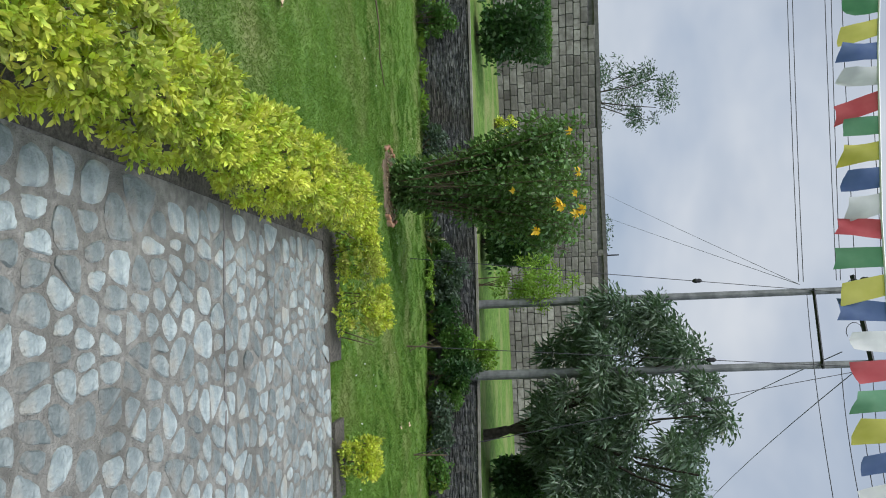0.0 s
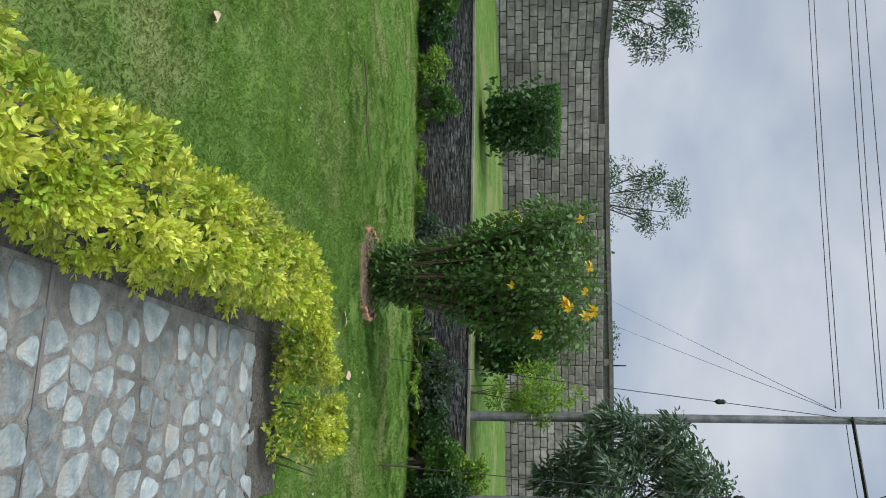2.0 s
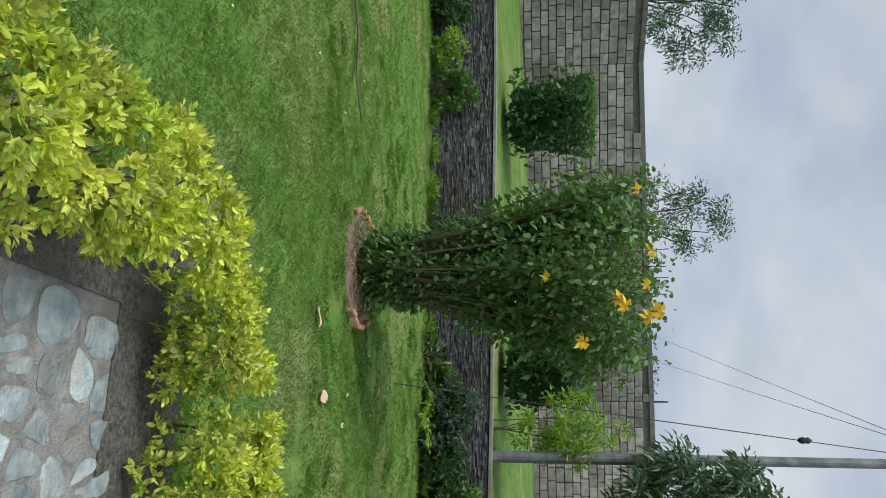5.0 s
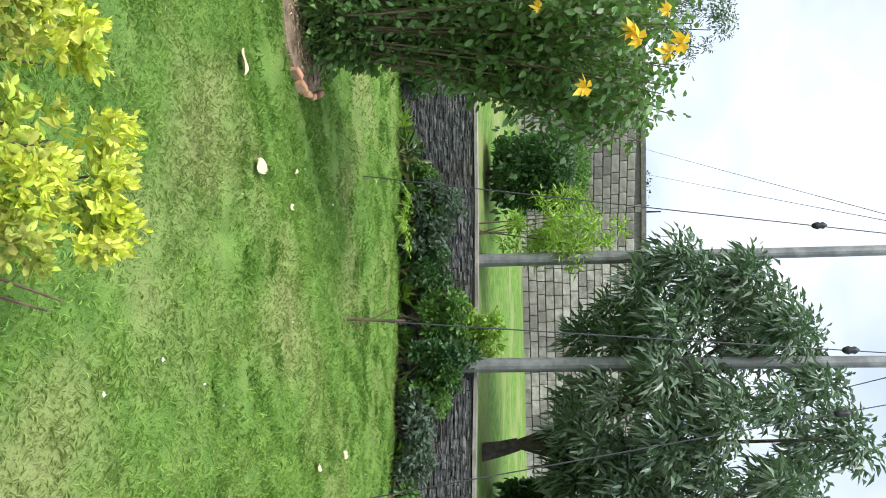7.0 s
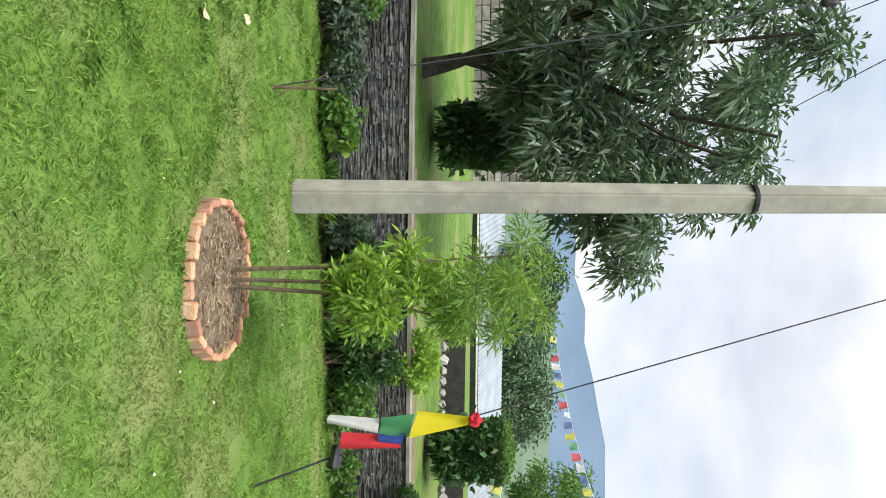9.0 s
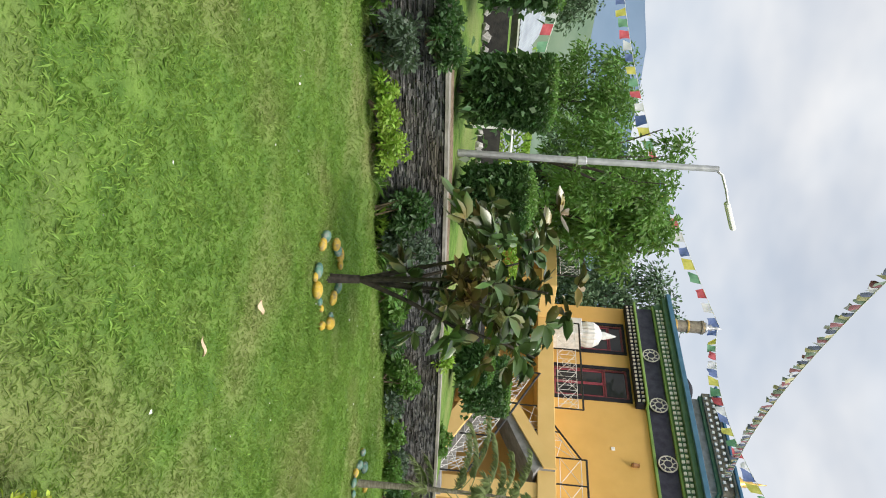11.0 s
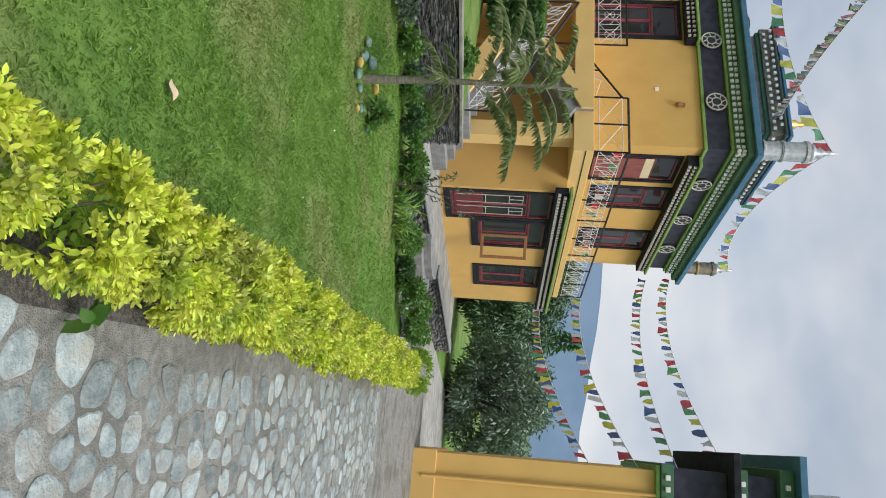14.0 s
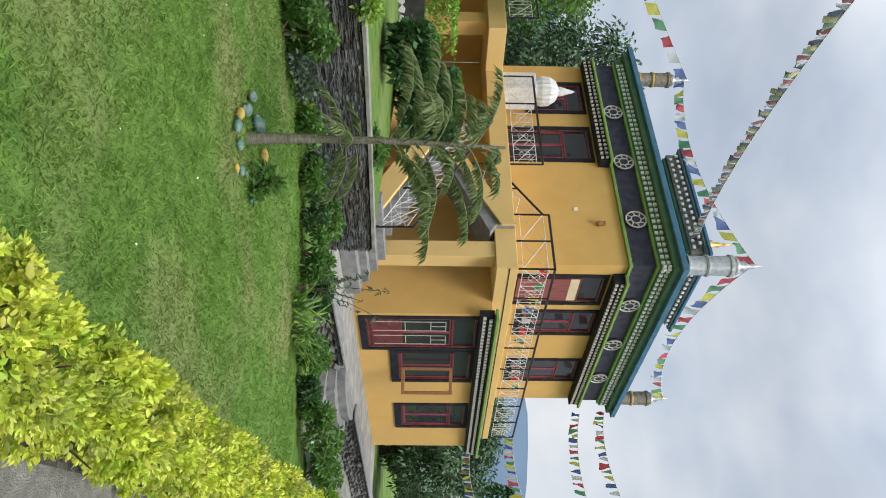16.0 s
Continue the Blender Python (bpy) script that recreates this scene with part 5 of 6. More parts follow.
def railing(p0, p1, h, label, posts=4, z0=0.0, z1=0.0, dense=True):
    r = new("railing")
    r.parent = house
    tagged(r, label)
    a, b = Vector((*p0, z0)), Vector((*p1, z1))
    U = Vector((0, 0, h))
    bm = bmesh.new()
    rod(bm, a + U, b + U, 0.028, None, 6)
    part("handrail", bm, M_BLACK, r, "black painted handrail")
    for k in range(posts + 1):
        q = a.lerp(b, k / posts)
        part("post", rod(bmesh.new(), q, q + U, 0.022, None, 6), M_BLACK, r, "black post")
    bm = bmesh.new()
    for f in (0.14, 0.82):
        rod(bm, a + U * f, b + U * f, 0.009, None, 4)
    n = max(1, round((b - a).length / 0.62))
    for k in range(n):
        q0, q1 = a.lerp(b, k / n), a.lerp(b, (k + 1) / n)
        m = q0.lerp(q1, 0.5)
        rod(bm, q0 + U * 0.14, q1 + U * 0.82, 0.008, None, 4)
        rod(bm, q0 + U * 0.82, q1 + U * 0.14, 0.008, None, 4)
        rod(bm, q0 + U * 0.14, q0 + U * 0.82, 0.008, None, 4)
        if dense:
            for t in (0.25, 0.5, 0.75):
                qq = q0.lerp(q1, t)
                rod(bm, qq + U * 0.14, qq + U * 0.82, 0.006, None, 4)
            for t0, t1 in ((0.0, 0.5), (0.5, 1.0)):
                rod(bm, q0.lerp(q1, t0) + U * 0.48, q0.lerp(q1, 0.5) + U * (0.82 if t0 == 0 else 0.14), 0.006, None, 4)
            prev = None
            for s in range(11):
                an = 2 * math.pi * s / 10
                p = m + (q1 - q0) * 0.2 * math.cos(an) + U * (0.48 + 0.16 * math.sin(an))
                if prev:
                    rod(bm, prev, p, 0.006, None, 4)
                prev = p
    part("lattice", bm, M_RAIL, r, "white welded lattice bars")
    return r


railing((-1.0, -0.74), (7.95, -0.74), 0.78, "white lattice balcony railing with black handrail", 8, SZ1, SZ1)
railing((-1.0, -0.74), (-1.0, 0.75), 0.78, "plain balcony railing with black posts", 2, SZ1, SZ1, dense=False)
railing((-1.0, 2.3), (-1.0, 5.5), 0.78, "white lattice balcony railing beside the stairs", 3, SZ1, SZ1)
railing((-2.3, 6.2), (-2.3, 7.9), 0.85, "white lattice railing on the rear platform", 2, 3.3, 3.3)
railing((-1.0, 0.75), (-1.0, 2.3), 0.72, "sloping stair railing with black handrail", 2, 3.25, 2.2, dense=False)
railing((-2.35, -0.75), (-2.35, 2.3), 0.80, "white curled stair railing with black handrail", 3, 0.35, 2.0)
hp_("landing_block", box(-2.4, 2.3, GZ, -0.9, 4.2, 1.75), M_YELLOW, label="yellow stair landing block")
hp_("slab", box(-2.4, 5.6, 2.85, -1.06, 8.4, 3.3, 0.01), M_PALEY, label="pale yellow rear platform slab")
hp_("column", box(-2.3, 6.0, GZ, -1.9, 6.4, 2.85), M_YELLOW)
hp_("wall", box(-1.9, 7.6, GZ, 0.2, 7.85, 2.85), M_YELLOW)

# stairs: flight up to the landing and flight back to the balcony
fl = new("staircase")
fl.parent = house
tagged(fl, "grey cement stairs with yellow stringer")
for k in range(11):
    v0 = -1.0 + 0.30 * k
    part("step", box(-2.35, v0, 0.17 * k - 0.12, -1.25, v0 + 0.32, 0.17 * (k + 1) - 0.02, 0.008), M_GREYC, fl)


def prism(u0, u1, poly):
    bm = bmesh.new()
    a = [bm.verts.new((u0, v, z)) for v, z in poly]
    b = [bm.verts.new((u1, v, z)) for v, z in poly]
    n = len(poly)
    for k in range(n):
        bm.faces.new((a[k], a[(k + 1) % n], b[(k + 1) % n], b[k]))
    bm.faces.new(a[::-1])
    bm.faces.new(b)
    return bm


part("stringer", prism(-2.45, -2.36, [(-0.4, 0.0), (2.3, 1.45), (2.3, 1.95), (-0.72, 0.32)]), M_PALEY, fl, "pale yellow sloping stringer")
part("flight", prism(-1.2, -0.15, [(2.3, 1.75), (2.3, 2.0), (0.3, 3.3), (0.3, 2.9), (0.1, 2.75)]), M_GREYC, fl, "grey underside of the upper flight")
part("stringer", prism(-1.28, -1.21, [(2.3, 1.9), (2.3, 2.25), (0.25, 3.33), (0.25, 3.0)]), M_PALEY, fl, "pale yellow sloping stringer")
for k in range(4):
    hp_("entrance_step", box(-3.0 + 0.0 * k, -1.55 + 0.28 * k, -0.2, -1.2, -1.25 + 0.28 * k, 0.10 + 0.15 * k, 0.008), M_GREYC, label="grey cement entrance step")

# platform in front, drive below it, curved garden steps between two stacked-stone retaining walls
PZ, DZ = -0.2, -0.7
platform = tagged(part("platform", box(-4.6, -2.6, -0.8, 8.6, 8.0, PZ, 0.02), M_YARD), "pale cement platform round the temple", "platform", kind="structure")
platform.matrix_world = BM
pv = tagged(part("pavement", box(-3.4, -9.0, -0.9, 16.0, -2.62, DZ, 0.01), M_YARD), "pale cement drive below the temple platform", "pavement", kind="structure")
pv.matrix_world = BM
for k in range(3):
    u0, u1, v0 = -0.45 + 0.2 * k, 1.95 - 0.06 * k, -3.5 + 0.30 * k
    bm = bmesh.new()
    n = 12
    low, high = [], []
    for i in range(n + 1):
        u = u0 + (u1 - u0) * i / n
        low.append(bm.verts.new((u, v0 - 0.28 * math.sin(math.pi * i / n), DZ - 0.1)))
    low += [bm.verts.new((u1, -2.61, DZ - 0.1)), bm.verts.new((u0, -2.61, DZ - 0.1))]
    high = [bm.verts.new((v.co.x, v.co.y, DZ + 0.165 * (k + 1))) for v in low]
    m = len(low)
    for i in range(m):
        bm.faces.new((low[i], low[(i + 1) % m], high[(i + 1) % m], high[i]))
    bm.faces.new(high)
    bm.faces.new(low[::-1])
    step = tagged(part("garden_step", bm, M_GREYC), "broad curved grey cement garden step", "step", "garden steps")
    step.matrix_world = BM
me_r = bpy.data.meshes.new("rock")
rb = bmesh.new()
bmesh.ops.create_icosphere(rb, subdivisions=1, radius=0.5)
for v in rb.verts:
    v.co += Vector(rng.normal(0, 0.06, 3))
rb.to_mesh(me_r)
rb.free()
me_r.materials.append(M_SLATE)
for u0, u1 in ((-3.2, -0.45), (1.95, 8.6)):
    lw = thing("stone_kerb_wall", BM, "low stacked rough stone wall edging the temple platform", "wall", kind="structure")
    for row in range(5):
        u = u0
        while u < u1:
            ln = rng.uniform(0.2, 0.42)
            ob = new("rock", me_r)
            ob.parent = lw
            ob.matrix_basis = Matrix.LocRotScale((u + ln / 2, -2.66 + rng.normal(0, 0.02), DZ + 0.05 + 0.095 * row), Euler(tuple(rng.uniform(-0.15, 0.15, 3))), (ln * 1.12, 0.24, 0.125))
            u += ln
    part("coping", box(u0, -2.82, PZ + 0.004, u1, -2.45, PZ + 0.05, 0.012), M_GREYC, lw, "thin cement coping")
kerb_w = tagged(part("white_kerb", box(0, -0.09, -0.3, 1.0, 0.09, 0.06, 0.015), M_WHITE), "short whitewashed kerb at the lawn edge", "kerb")
kerb_w.matrix_world = pose(14.8, 6.45, 0, 0, 0, -40)

# upper storey
UZ = 6.16
opening_wall("wall", 'S', 0.42, 0.25, 0.42, 7.6, SZ1 + 0.002, UZ, [(0.92, 2.0, 3.45, 5.72), (2.50, 3.52, 3.9, 5.80), (5.10, 6.25, 3.9, 5.80)], M_YELLOW, "yellow plastered upper wall")
opening_wall("wall", 'W', 0.42, 0.25, 0.67, 7.75, SZ1 + 0.002, UZ, [(3.90, 5.00, 3.45, 5.72), (5.78, 6.88, 4.3, 5.72)], M_YELLOW, "yellow plastered upper wall")
hp_("wall", box(7.35, 0.67, SZ1, 7.6, 7.75, UZ), M_YELLOW)
hp_("wall", box(0.67, 7.5, SZ1, 7.35, 7.75, UZ), M_YELLOW)
window('S', 0.42, 0.92, 2.0, 3.45, 5.72, "upper door with maroon and cream hanging cloth", panes=1, top=0.25, inner=M_CURT)
part("hanging_cloth", box(1.0, 0.40, 4.9, 1.92, 0.412, 5.12), M_CREAM, house, "cream frilled valance")
part("hanging_cloth", box(1.0, 0.40, 3.6, 1.92, 0.410, 4.9), M_CURT, house, "maroon hanging curtain")
window('S', 0.42, 2.50, 3.52, 3.9, 5.80, "upper maroon window with pink-red frame", top=0.3)
window('S', 0.42, 5.10, 6.25, 3.9, 5.80, "upper maroon window with pink-red frame", top=0.3)
window('W', 0.42, 3.90, 5.00, 3.45, 5.72, "red-framed balcony door with pale panes", panes=2, top=0.3)
window('W', 0.42, 5.78, 6.88, 4.3, 5.72, "dark upper window behind the small white shrine", panes=2, top=0.3)
# small white stupa on the balcony wall
stu = thing("stupa", BM @ Matrix.Translation((-0.30, 5.75, 4.0)) @ Matrix.Diagonal((0.75, 0.75, 0.85, 1)), "small white ribbed stupa on the balcony", "shrine")
part("plinth", box(-0.5, -0.45, -0.8, 0.5, 0.45, 0.3, 0.02), M_RAIL, stu)
dome = lathe([(0.46, 0.3), (0.52, 0.5), (0.50, 0.75), (0.36, 0.95), (0.16, 1.05), (0.16, 1.15), (0.05, 1.5), (0.01, 1.6)], 36)
for v in dome.verts:
    k = 1 + 0.045 * math.cos(18 * math.atan2(v.co.y, v.co.x))
    v.co.x, v.co.y = v.co.x * k, v.co.y * k
part("dome", dome, M_RAIL, stu, "ribbed whitewashed dome")
# small fixtures on the blank wall
hp_("wall_switch", box(0.40, 2.1, 5.05, 0.42, 2.2, 5.15), M_WHITE, label="small white wall box")
hp_("wall_lamp", lathe([(0.05, 5.55), (0.07, 5.6), (0.05, 5.72), (0.06, 5.76)], 8), M_WOOD, label="small brown wall lamp").location = (0.36, 1.65, 0)


# eaves: green trim, dark frieze, dentils, blue roof edge
def eave(name, d0, z0, z1, material, label=""):
    bm = bmesh.new()
    x0, y0, x1, y1 = 0.42 - d0, 0.42 - d0, 7.6 + d0, 7.75 + d0
    bx(bm, x0, y0, z0, x1, y1, z1, 0.008)
    return hp_(name, bm, material, label=label)


eave("trim", 0.08, 6.165, 6.24, M_GREEN, "bright green moulding")
eave("frieze", 0.04, 6.24, 6.80, M_NAVY, "dark purple frieze band")
eave("trim", 0.12, 6.80, 6.87, M_GREEN, "green moulding")
eave("soffit_band", 0.16, 6.87, 7.11, M_DGREEN, "dark green dentil band")
eave("trim", 0.33, 7.11, 7.26, M_DGREEN)
eave("roof_edge", 0.44, 7.26, 7.40, M_BLUE, "blue painted roof edge")
den2 = bpy.data.meshes.new("dentil_block")
db = box(-0.045, -0.03, -0.04, 0.045, 0.03, 0.04, 0.006)
db.to_mesh(den2)
db.free()
den2.materials.append(M_WHITE)
for row, (z, d) in enumerate(((6.93, 0.175), (7.05, 0.185))):
    for k in range(42):
        for ax in (0, 1):
            ob = new("dentil", den2)
            ob.parent = house
            s = 0.2 + 0.18 * k
            ob.matrix_basis = pose(s, 0.42 - d, z) if ax == 0 else pose(0.42 - d, s, z, 0, 0, 90)
# lintel beams with dentils above the upper windows
for ax, s0, s1 in (('S', 0.75, 7.5), ('W', 3.6, 7.7)):
    c2 = new("cornice")
    c2.parent = house
    tagged(c2, "dark lintel with small white dentils")
    if ax == 'S':
        part("band", box(s0, 0.16, 5.86, s1, 0.42, 6.16, 0.01), M_DFRAME, c2)
        part("band", box(s0 - 0.05, 0.06, 6.13, s1 + 0.05, 0.36, 6.20, 0.01), M_GREEN, c2, "green moulding")
    else:
        part("band", box(0.16, s0, 5.86, 0.42, s1, 6.16, 0.01), M_DFRAME, c2)
        part("band", box(0.06, s0 - 0.05, 6.13, 0.36, s1 + 0.05, 6.20, 0.01), M_GREEN, c2, "green moulding")
    n = int((s1 - s0) / 0.155)
    for row, (dz, dd) in enumerate(((5.93, 0.14), (6.06, 0.13))):
        for k in range(n):
            s = s0 + 0.1 + 0.155 * k
            ob = new("dentil", den)
            ob.parent = c2
            ob.matrix_basis = pose(s, dd, dz) if ax == 'S' else pose(dd, s, dz, 0, 0, 90)
# round medallions on the frieze
for ax, ss in (('W', (1.75, 3.72, 5.65)), ('S', (2.0, 4.0, 6.0))):
    for s in ss:
        g = new("medallion")
        g.parent = house
        tagged(g, "round carved pale medallion")
        bm = lathe([(0.25, 0), (0.27, 0.02), (0.27, 0.05), (0.22, 0.07)], 20)
        part("disc", bm, M_NAVY, g)
        bm = bmesh.new()
        for rad, rr in ((0.25, 0.022), (0.12, 0.018)):
            prev = None
            for q in range(17):
                a = 2 * math.pi * q / 16
                p = (rad * math.cos(a), rad * math.sin(a), 0.075)
                if prev:
                    rod(bm, prev, p, rr, None, 5)
                prev = p
        for q in range(8):
            a = 2 * math.pi * q / 8
            rod(bm, (0.12 * math.cos(a), 0.12 * math.sin(a), 0.075), (0.23 * math.cos(a + 0.25), 0.23 * math.sin(a + 0.25), 0.075), 0.02, 0.012, 5)
        part("relief", bm, M_PLAQ, g, "pale raised ornament")
        g.matrix_basis = pose(0.38, s, 6.53, 0, -90, 0) if ax == 'W' else pose(s, 0.38, 6.53, 90, 0, 0)


def banner_tower(u, v, grey, z=7.40, k=1.0):
    t = thing("roof_finial", BM @ Matrix.Translation((u, v, z)), "cylindrical grey metal victory banner with pointed tip" if grey else "weathered bronze cylindrical victory banner with pointed tip", "roof ornament", "roof banners")
    m = M_SILVER if grey else M_BRONZE
    part("drum", lathe([(0.20 * k, 0.0), (0.23 * k, 0.03), (0.23 * k, 0.45 * k), (0.25 * k, 0.46 * k), (0.25 * k, 0.52 * k), (0.23 * k, 0.53 * k), (0.24 * k, 1.0 * k), (0.27 * k, 1.02 * k), (0.27 * k, 1.10 * k), (0.2 * k, 1.12 * k)], 18), m, t)
    for zz in (0.02, 0.48, 1.04):
        part("band", lathe([(0.255 * k, zz * k), (0.265 * k, zz * k + 0.01), (0.265 * k, zz * k + 0.05), (0.255 * k, zz * k + 0.06)], 18), M_SILVER if grey else M_GOLD, t, "raised metal band")
    part("tip", lathe([(0.2 * k, 1.12 * k), (0.22 * k, 1.2 * k), (0.1 * k, 1.3 * k), (0.14 * k, 1.38 * k), (0.05 * k, 1.5 * k), (0.07 * k, 1.58 * k), (0.005, 1.85 * k)], 14), M_SILVER, t, "pointed metal tip", True)


banner_tower(0.22, 0.3, True)
banner_tower(0.25, 7.0, False, k=0.85)
banner_tower(7.5, 0.4, False, k=0.9)
# lantern storey in the middle of the roof
hp_("lantern", box(2.3, 2.3, 7.4, 5.7, 5.7, 8.9), M_GREYC, label="small pale roof lantern")
for z0, z1, d, m in ((8.45, 8.55, 0.08, M_DGREEN), (8.55, 8.9, 0.15, M_BRONZE), (8.9, 8.96, 0.28, M_CAP), (8.963, 9.05, 0.34, M_BLUE)):
    hp_("trim", box(2.3 - d, 2.3 - d, z0 + 0.003, 5.7 + d, 5.7 + d, z1, 0.01), m)
for row in range(2):
    for k in range(16):
        for ax in (0, 1):
            ob = new("dentil", den2)
            ob.parent = house
            q = 2.3 + 0.22 * k + 0.1 * row
            ob.matrix_basis = pose(q, 2.1 - 0.05 * row, 8.64 + 0.17 * row) if ax == 0 else pose(2.1 - 0.05 * row, q, 8.64 + 0.17 * row, 0, 0, 90)
gp = thing("gilt_pinnacle", BM @ Matrix.Translation((3.4, 3.4, 9.05)) @ Matrix.Scale(0.7, 4), "gilt bell-shaped roof pinnacle", "roof ornament")
part("bell", lathe([(0.42, 0), (0.44, 0.3), (0.36, 0.55), (0.25, 0.68), (0.28, 0.82), (0.17, 0.9), (0.2, 1.05), (0.1, 1.18), (0.13, 1.3), (0.05, 1.45), (0.07, 1.55), (0.01, 2.0)], 18), M_GOLD, gp, smooth=True)
tk = thing("water_tank", BM @ Matrix.Translation((1.6, 5.4, 7.4)), "dark plastic tank on the roof", "tank")
part("body", lathe([(0.45, 0), (0.48, 0.1), (0.46, 0.45), (0.25, 0.6), (0.1, 0.62)], 16), M_DFRAME, tk, smooth=True)


# ---------------------------------------------------------------- prayer flag strings by the temple
def bw(u, v, z):
    return tuple(BM @ Vector((u, v, z)))


flag_string(bw(0.22, 0.3, 9.1), bw(0.25, 7.0, 8.8), 0.55, 0.30, 0.04, "prayer flags strung along the temple roof", 2)
flag_string(bw(0.22, 0.3, 9.0), bw(7.5, 0.4, 8.9), 0.75, 0.30, 0.08, "prayer flags strung along the temple roof", 1)
flag_string(bw(-0.7, -0.55, 4.05), bw(5.2, -0.55, 4.0), 0.18, 0.22, 0.24, "small bright prayer flags hung behind the balcony railing", 2, cloths=M_BRIGHT)
flag_string(bw(0.25, 7.0, 8.9), (16.5, 33.0, 5.2), 0.9, 0.34, 0.14, "prayer flags strung from the roof over the garden", 0)
flag_string(bw(3.0, 3.0, 9.06), (3.06, 10.85, 7.3), 0.9, 0.19, -0.05, "bunched old faded prayer flags strung over the lawn", 3, wide=0.8, cloths=M_OLDFLAGS)
flag_string(bw(7.9, -0.8, 4.1), (18.6, 3.4, 4.6), 0.5, 0.26, 0.13, "prayer flags strung from temple to gate", 3)
flag_string(bw(7.6, -0.1, 6.2), (18.4, 3.2, 5.3), 0.55, 0.26, 0.13, "prayer flags strung from temple to gate", 0)
flag_string(bw(7.7, 0.0, 7.0), (18.2, 3.5, 6.1), 0.6, 0.26, 0.13, "prayer flags strung from temple to gate", 2)
flag_string((36.0, 9.0, 3.2), (18.6, 3.3, 3.7), 0.5, 0.30, 0.12, "prayer flags strung behind the temple", 4)
flag_string((16.6, 26.0, 3.0), (20.0, 24.0, 2.5), 0.2, 0.4, 0.1, "distant low prayer flags by the trees", 1)

# ---------------------------------------------------------------- gate building
GM = pose(18.0, 3.95, 0, 0, 0, -4)
gate = thing("gate_building", GM, "tall yellow gate wall with dark stepped cornices", "building")
part("wall", box(0, -5, -0.8, 3.5, 0.0, 4.4), M_YELLOW, gate, "yellow plastered gate wall")
part("plinth", box(-0.05, -5.05, -0.8, 3.5, 0.05, 0.45, 0.01), M_YELLOW, gate, "projecting yellow plinth")
part("pipe", rod(bmesh.new(), (-0.06, -0.42, 0.2), (-0.06, -0.42, 4.4), 0.03, None, 8), M_YELLOW, gate, "yellow painted downpipe")
for z0, z1, d, m in ((4.4, 4.48, 0.10, M_GREEN), (4.48, 4.7, 0.14, M_DGREEN), (4.7, 5.65, 0.06, M_NAVY), (5.65, 5.78, 0.42, M_DFRAME), (5.78, 5.98, 0.14, M_DGREEN), (5.98, 6.5, 0.04, M_NAVY), (6.5, 6.75, 0.2, M_DGREEN), (6.75, 6.88, 0.45, M_BLUE)):
    part("cornice_band", box(-d, -5 - d, z0 + 0.002, 3.5 + d, d, z1, 0.01), m, gate)
for z, d in ((4.59, 0.18), (5.88, 0.18), (6.62, 0.24)):
    for k in range(20):
        ob = new("dentil", den2)
        ob.parent = gate
        ob.matrix_basis = pose(-d, -0.1 - 0.2 * k, z, 0, 0, 90)
banner = thing("roof_finial", GM @ Matrix.Translation((0.5, -0.6, 6.88)), "painted round drum ornament on the gate roof", "roof ornament", "roof banners")
part("drum", lathe([(0.3, 0), (0.4, 0.1), (0.42, 0.9), (0.3, 1.0), (0.1, 1.3)], 16), M_SILVER, banner)

# ---------------------------------------------------------------- shrubs along the slate wall
SH = [(-8.6, 0.5, M_DARKLEAF), (-7.6, 0.5, M_MIDLEAF), (-7.0, 0.42, M_DARKLEAF), (-6.3, 0.32, M_LIGHTLEAF), (-5.6, 0.4, M_MIDLEAF), (-3.2, 0.3, M_SHADEGREY), (-2.6, 0.34, M_DARKLEAF), (-1.05, 0.26, M_MIDLEAF), (-0.75, 0.42, M_SHADEGREY),
      (-0.35, 0.46, M_SHADEGREY), (0.0, 0.36, M_DARKLEAF), (0.55, 0.52, M_MIDLEAF), (1.0, 0.55, M_DARKLEAF), (1.25, 0.42, M_MIDLEAF), (1.75, 0.24, M_SHADEGREY), (2.15, 0.22, M_SHADEGREY), (2.6, 0.22, M_MIDLEAF), (3.6, 0.30, M_SHADEGREY),
      (4.05, 0.34, M_DARKLEAF), (4.5, 0.42, M_MIDLEAF), (4.95, 0.45, M_DARKLEAF), (5.4, 0.28, M_MIDLEAF), (6.2, 0.16, M_MIDLEAF), (6.9, 0.30, M_SHADEGREY), (7.6, 0.18, M_LIGHTLEAF), (8.1, 0.22, M_LIGHTLEAF), (8.9, 0.34, M_DARKLEAF), (9.4, 0.40, M_SHADEGREY),
      (10.2, 0.20, M_MIDLEAF), (10.9, 0.16, M_DARKLEAF), (11.6, 0.28, M_MIDLEAF), (12.1, 0.14, M_SHADEGREY), (12.8, 0.15, M_MIDLEAF), (13.4, 0.18, M_SHADEGREY), (14.2, 0.22, M_MIDLEAF)]
for x, h, m in SH:
    wy, _ = at_wall(x)
    bush("shrub", x, wy - 0.32, 0, 0.42, 0.26, h, int(1500 * h / 0.4), 0.07 if m is not M_LIGHTLEAF else 0.06, 0.5, m, "leafy green border plant at the foot of the slate wall", group="border plants", clumps=16)
